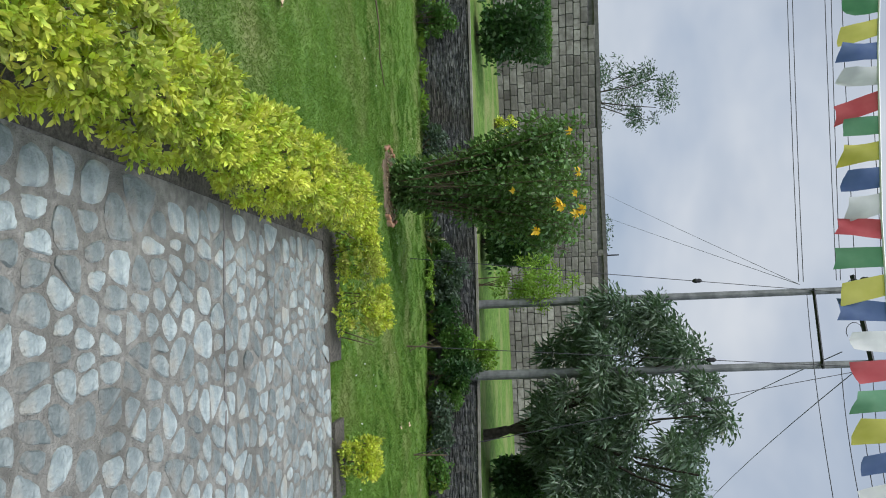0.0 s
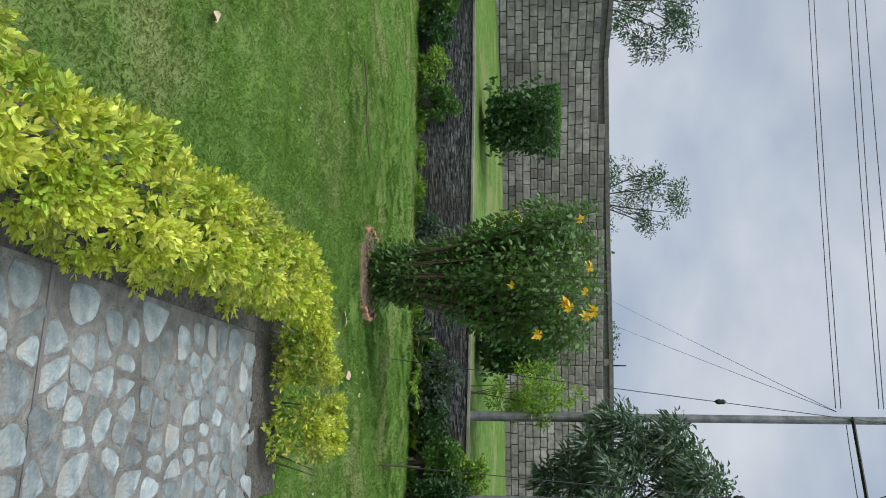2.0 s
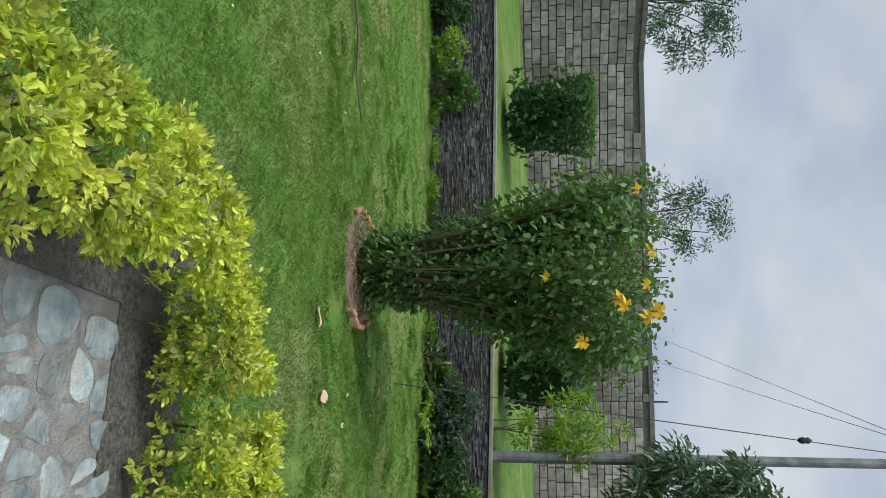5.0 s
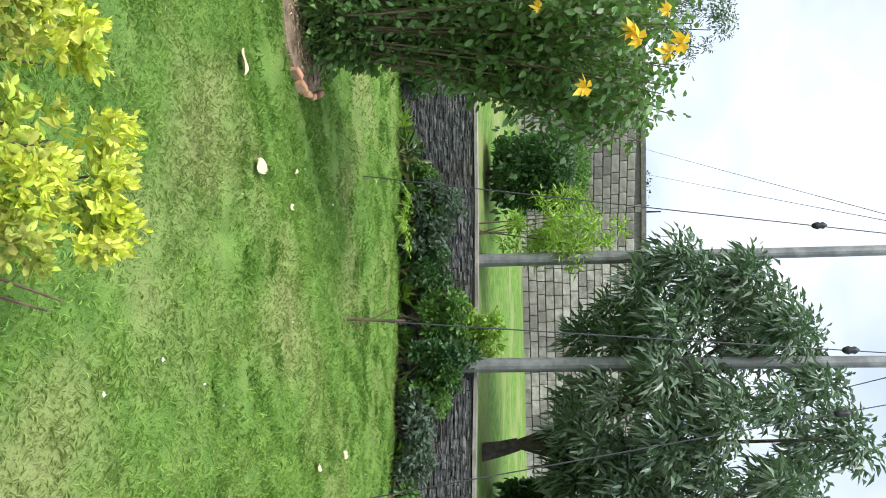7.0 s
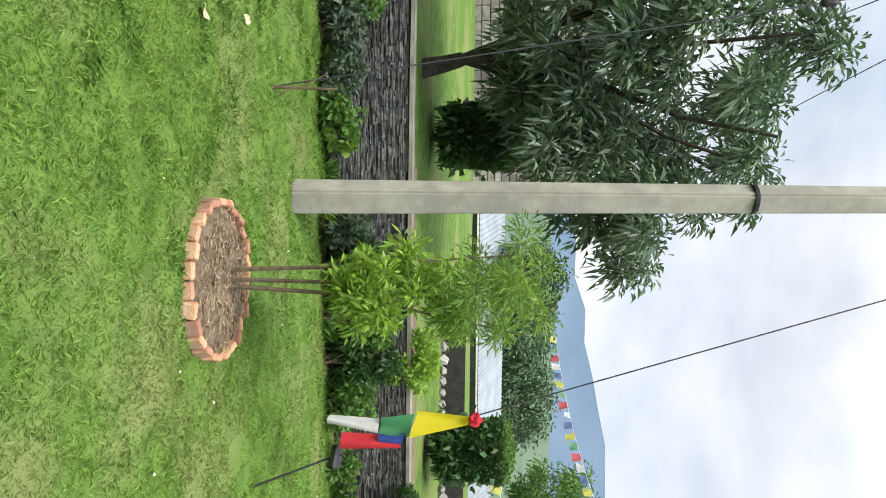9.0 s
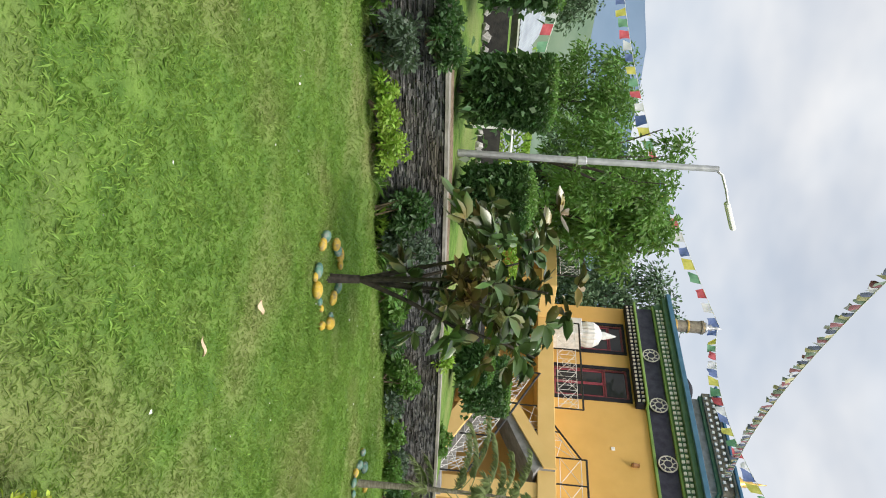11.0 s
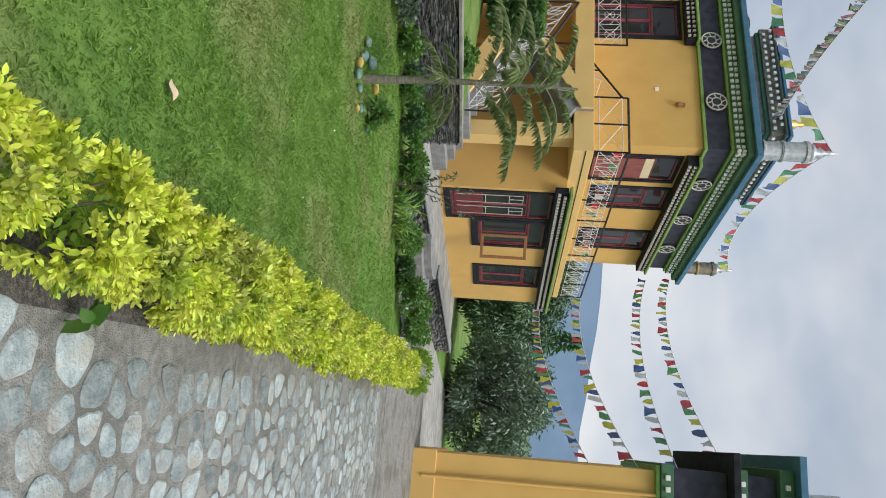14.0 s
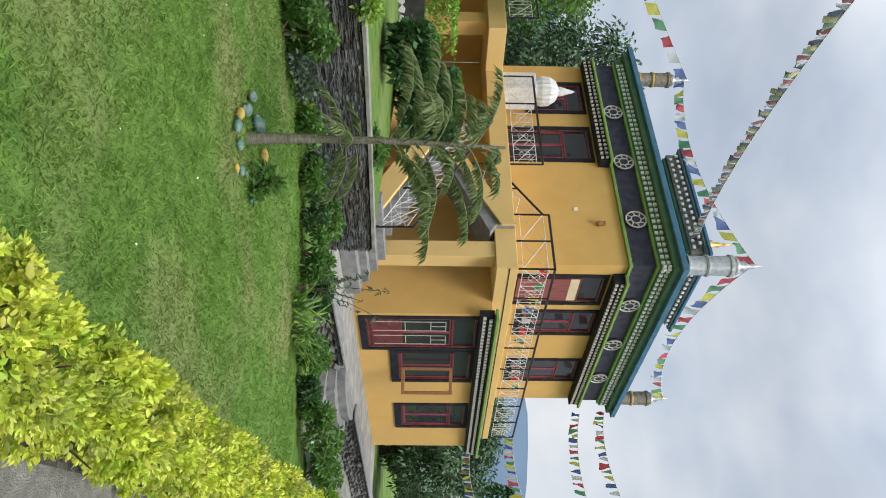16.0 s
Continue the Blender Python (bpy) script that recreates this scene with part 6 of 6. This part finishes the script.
for x, dy, h, m in ((-8.2, -0.1, 0.5, M_LIGHTLEAF), (0.75, -0.05, 0.42, M_LIGHTLEAF), (5.2, 0.1, 0.42, M_LIGHTLEAF), (7.0, -0.1, 0.3, M_DARKLEAF), (11.6, 0.2, 0.32, M_LIGHTLEAF), (13.8, 0.4, 0.3, M_MIDLEAF)):
    wy, wz = at_wall(x)
    bush("shrub", x, wy + dy, wz - 0.25, 0.45, 0.3, h * 0.7, 1500, 0.065, 0.5, m, "bushy green plant spilling over the slate wall", group="border plants", clumps=16)
# strap-leaved border tufts
for x in np.arange(-9.0, 14.5, 0.55):
    wy, _ = at_wall(x)
    k = 60
    root = thing("grass_tuft", (x + rng.normal(0, 0.15), wy - 0.25 + rng.normal(0, 0.05), 0), "tuft of long green blades by the wall", "plant", "grass tufts")
    b = np.stack([rng.normal(0, 0.1, k), rng.normal(0, 0.06, k), np.zeros(k)], 1)
    w = rng.normal(0, 0.45, (k, 3))
    w[:, 2] = 1
    tagged(leaves("blade_tuft", b, w, 0.26, 0.07, M_MIDLEAF if rng.random() < 0.6 else M_LIGHTLEAF, root, droop=0.3), kind="stuff")

# upper terrace
topiary(-5.95, 14.6, upper_z(-5.95, 14.6), 0.42, 0.68, 1.5, "dark green clipped cup-shaped topiary on the upper lawn")
topiary(-1.5, 14.6, upper_z(-1.5, 14.6), 0.45, 0.55, 1.25, "dark green clipped rounded topiary behind the wall", dome=0.2)
topiary(3.2, 14.0, upper_z(3.2, 14.0), 0.34, 0.40, 0.95, "dark clipped topiary beside the large tree", dome=0.2)
topiary(7.25, 13.0, upper_z(7.25, 13.0), 0.30, 0.40, 1.05, "dark green clipped topiary by the slate wall", dome=0.1)
topiary(8.2, 12.0, upper_z(8.2, 12.0), 0.34, 0.42, 1.1, "flat-topped green topiary with white flowers", dome=0.03)
topiary(9.55, 11.5, upper_z(9.55, 11.5), 0.34, 0.40, 0.95, "dark round clipped topiary by the lamp", dome=0.1)
topiary(13.4, 11.0, upper_z(13.4, 11.0), 0.30, 0.34, 0.6, "dark clipped topiary near the temple stairs", dome=0.1)
topiary(15.4, 11.6, upper_z(15.0, 11.6), 0.5, 0.55, 1.0, "bright-topped clipped hedge block near the stairs")
bush("shrub", -4.9, 18.4, upper_z(-4.9, 18.4), 0.35, 0.35, 0.32, 900, 0.07, 0.5, M_HEDGE, "small golden bush by the boundary wall", clumps=8)
bush("feathery_shrub", -0.55, 13.75, upper_z(-0.55, 13.75), 0.66, 0.55, 1.05, 3600, 0.085, 0.26, M_LIGHTLEAF, "tall thin feathery light green shrub", clumps=60, clump=0.15, inner=0.0)
tree(2.3, 13.5, upper_z(2.3, 13.5), 4.6, 0.11, (-0.1, -0.3, 2.62, 2.45, 1.4, 1.75), 170, 0.31, 31000, 0.145, 0.26, M_TREELEAF, "large dark spreading tree with long narrow leaves", trunk_top=0.1, lean=(-0.2, 0), droop=0.35, inner=0.05, forks=9)
tree(-7.4, 24.5, 1.3, 6.2, 0.08, (0.0, 0, 4.5, 1.35, 1.2, 1.75), 44, 0.36, 3600, 0.13, 0.3, M_FARTREE, "thin feathery tree behind the boundary wall")
tree(-13.0, 21.0, 1.3, 6.6, 0.08, (0.4, 0, 4.9, 1.9, 1.4, 1.7), 60, 0.38, 5200, 0.13, 0.33, M_FARTREE, "leafy tree behind the boundary wall")
tree(-2.6, 26.0, 1.3, 3.8, 0.06, (0.0, 0, 3.4, 0.8, 0.8, 0.7), 16, 0.3, 1200, 0.14, 0.35, M_FARTREE, "small tree behind the boundary wall")
fin = tagged(part("iron_spike", rods([(-1.7, 22.95, 4.65), (-1.7, 22.95, 5.1)], 0.03, 0.02, 6), M_BLACK), "short iron post on the boundary wall", "post")

# second terrace edge with pale rocks, low sheds and woods beyond
me_w = me_r.copy()
me_w.materials.clear()
me_w.materials.append(M_ROCK)
for k in range(64):
    f = k / 63
    x = 6.0 + 10.5 * f
    y = 14.9 - 3.0 * f + rng.normal(0, 0.04)
    ob = new("border_rock", me_w)
    z = upper_z(x, y)
    ob.matrix_world = Matrix.LocRotScale((x, y, z + 0.04), Euler(tuple(rng.uniform(-0.4, 0.4, 3))), tuple(rng.uniform(0.11, 0.19, 3)))
    tagged(ob, "rounded pale border rock on the upper lawn", "rock", "border rocks")
kerb = tagged(mesh_ob("terrace_edge", [(6, 15.05, 0.9), (16.6, 12.1, 0.9), (16.6, 12.3, 0.9), (6, 15.25, 0.9), (6, 15.05, 1.42), (16.6, 12.1, 1.32), (16.6, 12.3, 1.32), (6, 15.25, 1.42)],
                      [(0, 1, 5, 4), (1, 2, 6, 5), (2, 3, 7, 6), (3, 0, 4, 7), (4, 5, 6, 7)], M_SLATEBACK), "dark edge of the second garden terrace", "edging", kind="structure")


def hedge_row(x0, y0, x1, y1, z, h, label):
    L = math.dist((x0, y0), (x1, y1))
    root = thing("clipped_hedge", (x0, y0, z), label, "hedge", "far hedges")
    n = int(L * 900)
    t = rng.random(n)
    p = np.stack([(x1 - x0) * t + rng.uniform(-0.3, 0.3, n), (y1 - y0) * t + rng.uniform(-0.3, 0.3, n), np.where(rng.random(n) < 0.45, h, rng.uniform(0, h, n))], 1)
    leaves("foliage", p, rng.normal(size=(n, 3)) + np.array([0, -0.3, 0.5]), 0.09, 0.5, M_LIGHTLEAF, root)


hedge_row(10.0, 14.6, 16.0, 13.4, 1.3, 0.55, "clipped bright green hedge on the upper terrace")


def shed(x, y, z, w, d, h, rot, label):
    root = thing("shed", pose(x, y, z, 0, 0, rot), label, "shed", "tin-roofed sheds")
    part("wall", box(-w / 2, 0, -1, w / 2, d, h), M_GREYC, root, "grey rendered wall")
    V, F_ = [], []
    n = int(w / 0.09)
    for i in range(n + 1):
        for j, (yy, zz) in enumerate(((-0.3, h - 0.05), (d * 0.6, h + 0.9))):
            V.append((-w / 2 - 0.2 + (w + 0.4) * i / n, yy, zz + 0.03 * (i % 2)))
    for i in range(n):
        F_.append((2 * i, 2 * i + 2, 2 * i + 3, 2 * i + 1))
    part_ = mesh_ob("roof", V, F_, M_ROOFW, root, "pale corrugated metal roof")
    part("gutter", box(-w / 2 - 0.2, -0.38, h - 0.12, w / 2 + 0.2, -0.3, h - 0.06), M_WHITE, root, "white gutter")


shed(13.5, 27.0, 1.0, 11.0, 4.0, 0.75, -8, "long low shed with a corrugated metal roof")
shed(21.5, 26.0, 0.8, 5.0, 4.0, 0.6, -25, "small low shed with a corrugated metal roof")

for (x, y, h, r, lab) in ((12.5, 29, 3.9, 1.7, 0), (16.5, 33.0, 4.0, 1.8, 0), (20.5, 34, 4.6, 2.2, 0), (18.2, 18.6, 5.6, 1.5, 1), (24, 30, 6.5, 2.4, 1), (29, 27, 7.0, 2.6, 1), (30, 23.0, 7.5, 2.5, 0), (27, 20.5, 8.2, 2.2, 0),
                          (33, 20, 7.8, 2.6, 0), (20.5, 22.0, 5.0, 1.6, 0)):
    tree(x, y, 1.0, h, 0.14, (0, 0, h * 0.62, r, r, h * 0.36), 56, r * 0.33, 8500, 0.22, 0.42, M_MIDLEAF if lab else M_FARTREE, "leafy green garden tree beyond the lawn", trunk_top=0.3, inner=0.1)
tree(12.7, 15.2, 1.1, 4.1, 0.07, (0, 0, 2.6, 1.0, 1.0, 1.5), 40, 0.3, 4600, 0.12, 0.4, M_MIDLEAF, "airy light green tree by the street lamp", trunk_top=0.3, inner=0.0)
tree(36, 4.8, -0.75, 4.6, 0.2, (0, 0, 2.4, 3.0, 3.0, 2.2), 90, 0.7, 22000, 0.22, 0.4, M_TREELEAF, "dense rounded dark tree behind the gate", trunk_top=0.15, inner=0.2)
tree(39, 9.5, -0.75, 5.6, 0.2, (0, 0, 3.0, 2.6, 2.4, 2.4), 60, 0.7, 12000, 0.24, 0.4, M_FARTREE, "dense green tree behind the temple", trunk_top=0.15, inner=0.2)
tree(44, 13.5, -0.75, 8.0, 0.2, (0, 0, 4.2, 3.6, 3.2, 3.4), 60, 0.9, 7000, 0.28, 0.35, M_FARTREE, "dense green tree behind the temple", trunk_top=0.15, inner=0.2)


def conifer(x, y, z, h):
    root = thing("conifer", (x, y, z), "distant dark layered conifer", "tree")
    part("trunk", rod(bmesh.new(), (0, 0, 0), (0, 0, h), 0.2, 0.03, 7), M_BARK, root)
    B, W = [], []
    for k in range(16):
        f = k / 15
        L = 2.0 * (1 - f) + 0.15
        for q in range(9):
            a = q * 0.7 + k
            for s in range(7):
                t = s / 6
                B.append((math.cos(a) * L * t, math.sin(a) * L * t, h * (0.35 + 0.64 * f) - 0.25 * t * L))
                W.append((math.cos(a), math.sin(a), rng.normal(0, 0.4)))
    leaves("crown", np.array(B), np.array(W), 0.5, 0.4, M_DARKLEAF, root)


conifer(62, 9.5, -1, 9.0)

# ---------------------------------------------------------------- small things on the lawn
for k, (x, y, s) in enumerate(((-1.05, 7.93, 0.15), (-0.53, 8.19, 0.13), (1.41, 9.22, 0.10), (1.5, 9.93, 0.10), (7.23, 6.28, 0.09), (-0.6, 8.75, 0.07), (-0.35, 8.7, 0.06), (-2.6, 3.6, 0.10), (-2.2, 4.6, 0.10), (6.2, 7.6, 0.09), (5.6, 7.0, 0.10))):
    bm = bmesh.new()
    n = 8
    mid = [bm.verts.new((s * (i / n - 0.5), 0, 0.010 * math.sin(3.1 * i / n) + 0.012)) for i in range(n + 1)]
    for sg in (-1, 1):
        ed = [bm.verts.new((s * (i / n - 0.5), sg * s * 0.34 * math.sin(math.pi * (0.04 + 0.92 * i / n)), 0.022 + 0.010 * math.sin(0.7 * i + k))) for i in range(n + 1)]
        for i in range(n):
            bm.faces.new((mid[i], mid[i + 1], ed[i + 1], ed[i]) if sg > 0 else (ed[i], ed[i + 1], mid[i + 1], mid[i]))
    ob = part("fallen_leaf", bm, M_DRYLEAF, smooth=True)
    ob.matrix_world = pose(x, y, float(turf(x, y)) + 0.02, rng.uniform(-12, 12), rng.uniform(-12, 12), rng.uniform(0, 360))
    tagged(ob, "curled dry pale brown leaf on the lawn", "leaf", "fallen leaves")
for x, y in ((0.43, 10.2), (2.02, 10.5)):
    bm = bmesh.new()
    rod(bm, (0, 0, -0.03), (0.02, 0.0, 0.5), 0.014, 0.009, 6)
    rod(bm, (0.01, 0.0, 0.2), (-0.09, 0.03, 0.42), 0.008, 0.005, 6)
    rod(bm, (0.01, 0.0, 0.15), (0.07, -0.02, 0.04), 0.008, 0.005, 6)
    ob = tagged(part("wooden_stake", bm, M_TWIG), "thin forked brown stick standing in the lawn", "stake", "lawn stakes")
    ob.location = (x, y, 0)
for k, (x, y, h) in enumerate(((13.9, 7.75, 0.20), (14.0, 7.1, 0.17), (13.6, 8.25, 0.17), (13.4, 8.6, 0.15), (13.2, 8.95, 0.14), (14.3, 6.45, 0.20), (14.15, 6.75, 0.13), (13.8, 8.05, 0.18))):
    bush("shrub", x, y, 0, 0.34, 0.26, h, 1100, 0.065, 0.4, M_MIDLEAF if k % 3 else M_DARKLEAF, "leafy flower-bed plant at the lawn edge", group="bed plants", clumps=14)
for x, y in ((13.35, 7.45), (13.55, 7.2)):
    root = thing("iris_clump", (x, y, 0), "clump of tall arching strap-leaved plants at the lawn edge", "plant", "iris clumps")
    for k in range(46):
        a, L = rng.uniform(0, 6.283), rng.uniform(0.42, 0.72)
        out, up = rng.uniform(0.25, 0.75) * L, rng.uniform(0.6, 0.95) * L
        sag = rng.uniform(0.15, 0.6) * L
        b0 = np.array([rng.normal(0, 0.07), rng.normal(0, 0.07), 0.0])
        d, sd = np.array([math.cos(a), math.sin(a), 0]), np.array([-math.sin(a), math.cos(a), 0])
        V, F_ = [], []
        for q in range(6):
            t = q / 5
            c = b0 + d * out * t + np.array([0, 0, up * t - sag * t * t])
            w = 0.013 * (1 - t ** 2.5) + 0.001
            V += [tuple(c - sd * w + np.array([0, 0, 0.004])), tuple(c), tuple(c + sd * w + np.array([0, 0, 0.004]))]
        for q in range(5):
            F_ += [(3 * q, 3 * q + 1, 3 * q + 4, 3 * q + 3), (3 * q + 1, 3 * q + 2, 3 * q + 5, 3 * q + 4)]
        mesh_ob("strap_leaf", V, F_, M_VINELEAF if k % 3 else M_LIGHTLEAF, root, smooth=True)
root = thing("tall_flower_plant", (13.5, 7.75, 0), "thin tall stalks with sparse leaves at the lawn edge", "plant")
for k in range(5):
    tip = Vector((rng.normal(0.05, 0.16), rng.normal(-0.15, 0.25), rng.uniform(0.7, 1.12)))
    part("stalk", rods([(0.02 * k, 0, -0.02), tip * 0.5 + Vector((0.03, 0.03, 0.06)), tip], 0.006, 0.003, 5), M_TWIG, root)
    f = rng.uniform(0.35, 1.0, 24)
    leaves("foliage", f[:, None] * np.array(tuple(tip)), rng.normal(0, 1, (24, 3)), 0.075, 0.3, M_SHADEGREY, root, droop=0.3)
for x, y, r in ((14.6, 6.2, 0.4), (15.1, 5.9, 0.3)):
    bush("shrub", x, y, 0, r, r, r * 0.7, 900, 0.07, 0.45, M_MIDLEAF, "round green shrub by the drive", group="bed plants", clumps=10)

twig = tagged(part("fallen_twig", rods([(-3.95, 8.3, 0.03), (-3.6, 8.42, 0.05), (-3.25, 8.5, 0.03), (-2.95, 8.72, 0.04)], 0.012, 0.006, 6), M_TWIG), "thin dark fallen twig lying on the lawn", "twig")
root = thing("large_leaf_plant", (2.74, 12.16, 0), "broad-leaved green plant at the foot of the wall", "plant")
k = 26
b = np.stack([rng.normal(0, 0.1, k), rng.normal(0, 0.08, k), rng.uniform(0.05, 0.34, k)], 1)
leaves("foliage", b, np.stack([rng.normal(0, 1, k), rng.normal(-0.5, 0.8, k), rng.normal(0.4, 0.4, k)], 1), 0.17, 0.75, M_LIGHTLEAF, root, droop=0.35, oval=True)
part("stalk", rods([(0, 0, -0.02), (0.02, 0, 0.2), (0.0, 0.03, 0.36)], 0.012, 0.006, 6), M_MIDLEAF, root)
root = thing("fern", (-0.61, 12.63, 0), "small bright fern by the wall", "plant")
for q in range(9):
    a = q * 0.7
    m = 26
    t = rng.random(m)
    b = np.stack([np.cos(a) * 0.38 * t, np.sin(a) * 0.38 * t, 0.04 + 0.34 * t - 0.22 * t * t], 1)
    w = np.stack([np.cos(a) + rng.normal(0, 0.9, m), np.sin(a) + rng.normal(0, 0.9, m), rng.normal(0, 0.3, m)], 1)
    leaves("frond", b, w, 0.09 * 1.0, 0.25, M_LIGHTLEAF, root)
root = thing("red_leaf_plant", (-1.49, 12.80, 0), "clump of olive and reddish strap leaves by the wall", "plant")
k = 60
b = np.stack([rng.normal(0, 0.12, k), rng.normal(0, 0.1, k), rng.uniform(0, 0.2, k)], 1)
w = rng.normal(0, 0.6, (k, 3))
w[:, 2] = 0.8
leaves("foliage", b, w, 0.3, 0.14, M_MAGLEAF, root, droop=0.35)
root = thing("seedling", (6.77, 5.24, 0.02), "small dark seedling growing in the path edge", "plant")
leaves("foliage", np.zeros((8, 3)) + np.array([0, 0, 0.1]), rng.normal(size=(8, 3)) * np.array([1, 1, 0.4]), 0.1, 0.6, M_MIDLEAF, root, droop=0.1, oval=True)
part("stalk", rods([(0, 0, -0.02), (0.01, 0, 0.06), (0.0, 0.0, 0.11)], 0.004, 0.003, 5), M_MIDLEAF, root)
root = thing("grass_stalk", (7.57, 5.91, 0), "single long grass blade sticking out of the hedge", "plant")
leaves("blade", np.zeros((1, 3)), np.array([[0.3, 0.1, 1.0]]), 0.5, 0.014, M_LIGHTLEAF, root, droop=0.2)
# fallen white petals
k = 130
px_, py_ = rng.uniform(-4, 13, k), rng.uniform(6, 12, k)
petal_root = thing("fallen_petals", (0, 0, 0), "tiny white petals scattered on the lawn", "petals", kind="stuff")
leaves("petal_scatter", np.stack([px_, py_, turf(px_, py_) + 0.045], 1), rng.normal(size=(k, 3)) * np.array([1, 1, 0.2]), 0.022, 0.6, M_WHITE, petal_root)
# bare earth strip behind the wall cap
V, F_ = [], []
for i in range(41):
    x = 3.2 + 8.0 * i / 40
    wy, wz = at_wall(x)
    V += [(x, wy + 0.19, wz - 0.012), (x + 0.05, wy + 0.5 + 0.06 * math.sin(3 * x), wz + 0.012)]
for i in range(40):
    F_.append((2 * i, 2 * i + 2, 2 * i + 3, 2 * i + 1))
tagged(mesh_ob("soil_strip", V, F_, M_SOIL), "bare brown earth strip along the wall top", "soil", kind="structure")
br = thing("white_barrier", (10.0, 12.95, upper_z(10.0, 12.95)), "small white metal frame standing on the upper lawn", "frame")
for dx in (-0.28, 0.28):
    part("upright", rod(bmesh.new(), (dx, 0, -0.02), (dx, 0, 0.62), 0.022, None, 8), M_WHITE, br)
part("crossbar", rod(bmesh.new(), (-0.3, 0, 0.6), (0.3, 0, 0.6), 0.022, None, 8), M_WHITE, br)

# ---------------------------------------------------------------- distance


def ridge(name, dist, a0, a1, base, hfun, material, label):
    V, F_ = [], []
    n = 80
    for i in range(n + 1):
        a = radians(a0 + (a1 - a0) * i / n)
        x, y = dist * math.sin(a), dist * math.cos(a)
        h = hfun(a0 + (a1 - a0) * i / n)
        V += [(x * 0.8, y * 0.8, base), (x * 0.93, y * 0.93, base + h * 0.62), (x, y, base + h), (x * 1.2, y * 1.2, base)]
    for i in range(n):
        for j in range(3):
            q = 4 * i + j
            F_.append((q, q + 4, q + 5, q + 1))
    return tagged(mesh_ob(name, V, F_, material, smooth=True), label, "hill", kind="structure")


ridge("hill_near", 160, -60, 150, -4, lambda a: 17 + 6 * math.sin(a * 0.06) + 3.0 * noise.noise((a * 0.15, 1, 0)) + 1.2 * noise.noise((a * 0.9, 4, 0)), M_HILL, "wooded green hillside in the distance")
ridge("mountain", 1500, -60, 150, -60, lambda a: 250 + 80 * math.exp(-((a - 40) / 16) ** 2) + 40 * noise.noise((a * 0.08, 7, 0)) + 12 * noise.noise((a * 0.4, 9, 0)), M_MOUNT, "far mountain with blue haze painted into its colour")

# ---------------------------------------------------------------- lawn grass, stones and blocks last


def grass(n, x0, x1, y0, y1, size, fade=False):
    x, y = rng.uniform(x0, x1, n), rng.uniform(y0, y1, n)
    wy = np.interp(x, [p[0] for p in WALL], [p[1] for p in WALL])
    ok = (y < wy - 0.05) & ((x < -0.95) | (y > 5.74)) & (x + 0.2 * y < 15.2)
    ok &= ((x - 2.9) ** 2 + (y - 8.95) ** 2 > 0.24) & ((x + 1.72) ** 2 + (y - 9.12) ** 2 > 0.26)
    clump = np.sin(7.3 * x + 3.1 * np.sin(4.7 * y)) * np.sin(8.9 * y + 2.3 * np.sin(5.3 * x))
    if fade:
        ok &= rng.random(n) < np.clip(np.minimum(np.minimum((x1 - x) / 3.0, (y1 - y) / 1.8), (x - x0) / 2.0 + 0.1), 0, 1)
    ok &= rng.random(n) < 0.85 + 0.15 * clump
    x, y, clump = x[ok], y[ok], clump[ok]
    k = len(x)
    b = np.stack([x, y, turf(x, y) - 0.003], 1)
    w = rng.normal(0, 0.6, (k, 3))
    w[:, 2] = 0.8
    ob = leaves("lawn_grass", b, w, size * (1 + 0.2 * clump), 0.12, M_BLADE, lawn, "short green grass blades", droop=0.3, fold=0.0)
    tagged(ob, kind="stuff")


grass(400000, -5.0, 12.0, 5.7, 10.6, 0.037, True)
grass(110000, -4.0, -0.95, -1.0, 5.7, 0.042)
grass(225000, -9.0, 15.0, 5.7, 13.4, 0.055)


def tussocks(n, x0, x1, y0, y1):
    """Longer, darker grass standing in the swells of the lawn."""
    x, y = rng.uniform(x0, x1, n), rng.uniform(y0, y1, n)
    wy = np.interp(x, [p[0] for p in WALL], [p[1] for p in WALL])
    lump = np.sin(10.3 * y + 2.4 * np.sin(3.3 * x)) * np.sin(6.1 * x + 1.9 * np.sin(4.9 * y + 0.7)) + 0.45 * np.sin(1.7 * x + 0.6) * np.sin(1.9 * y)
    ok = (y < wy - 0.1) & (lump > 0.45 + 0.5 * rng.random(n)) & (rng.random(n) < np.clip((4.0 - x) / 2.5, 0, 1))
    ok &= ((x - 2.9) ** 2 + (y - 8.95) ** 2 > 0.27) & ((x + 1.72) ** 2 + (y - 9.12) ** 2 > 0.29)
    x, y = x[ok], y[ok]
    k = len(x)
    w = rng.normal(0, 0.55, (k, 3))
    w[:, 2] = 0.9
    tagged(leaves("tussock_grass", np.stack([x, y, turf(x, y) - 0.003], 1), w, 0.075, 0.075, M_TUSSOCK, lawn, "longer dark green grass tussocks", droop=0.35, fold=0.0), kind="stuff")


tussocks(110000, -4.0, 4.0, 7.6, 12.6)
lay_stones()
block_wall()
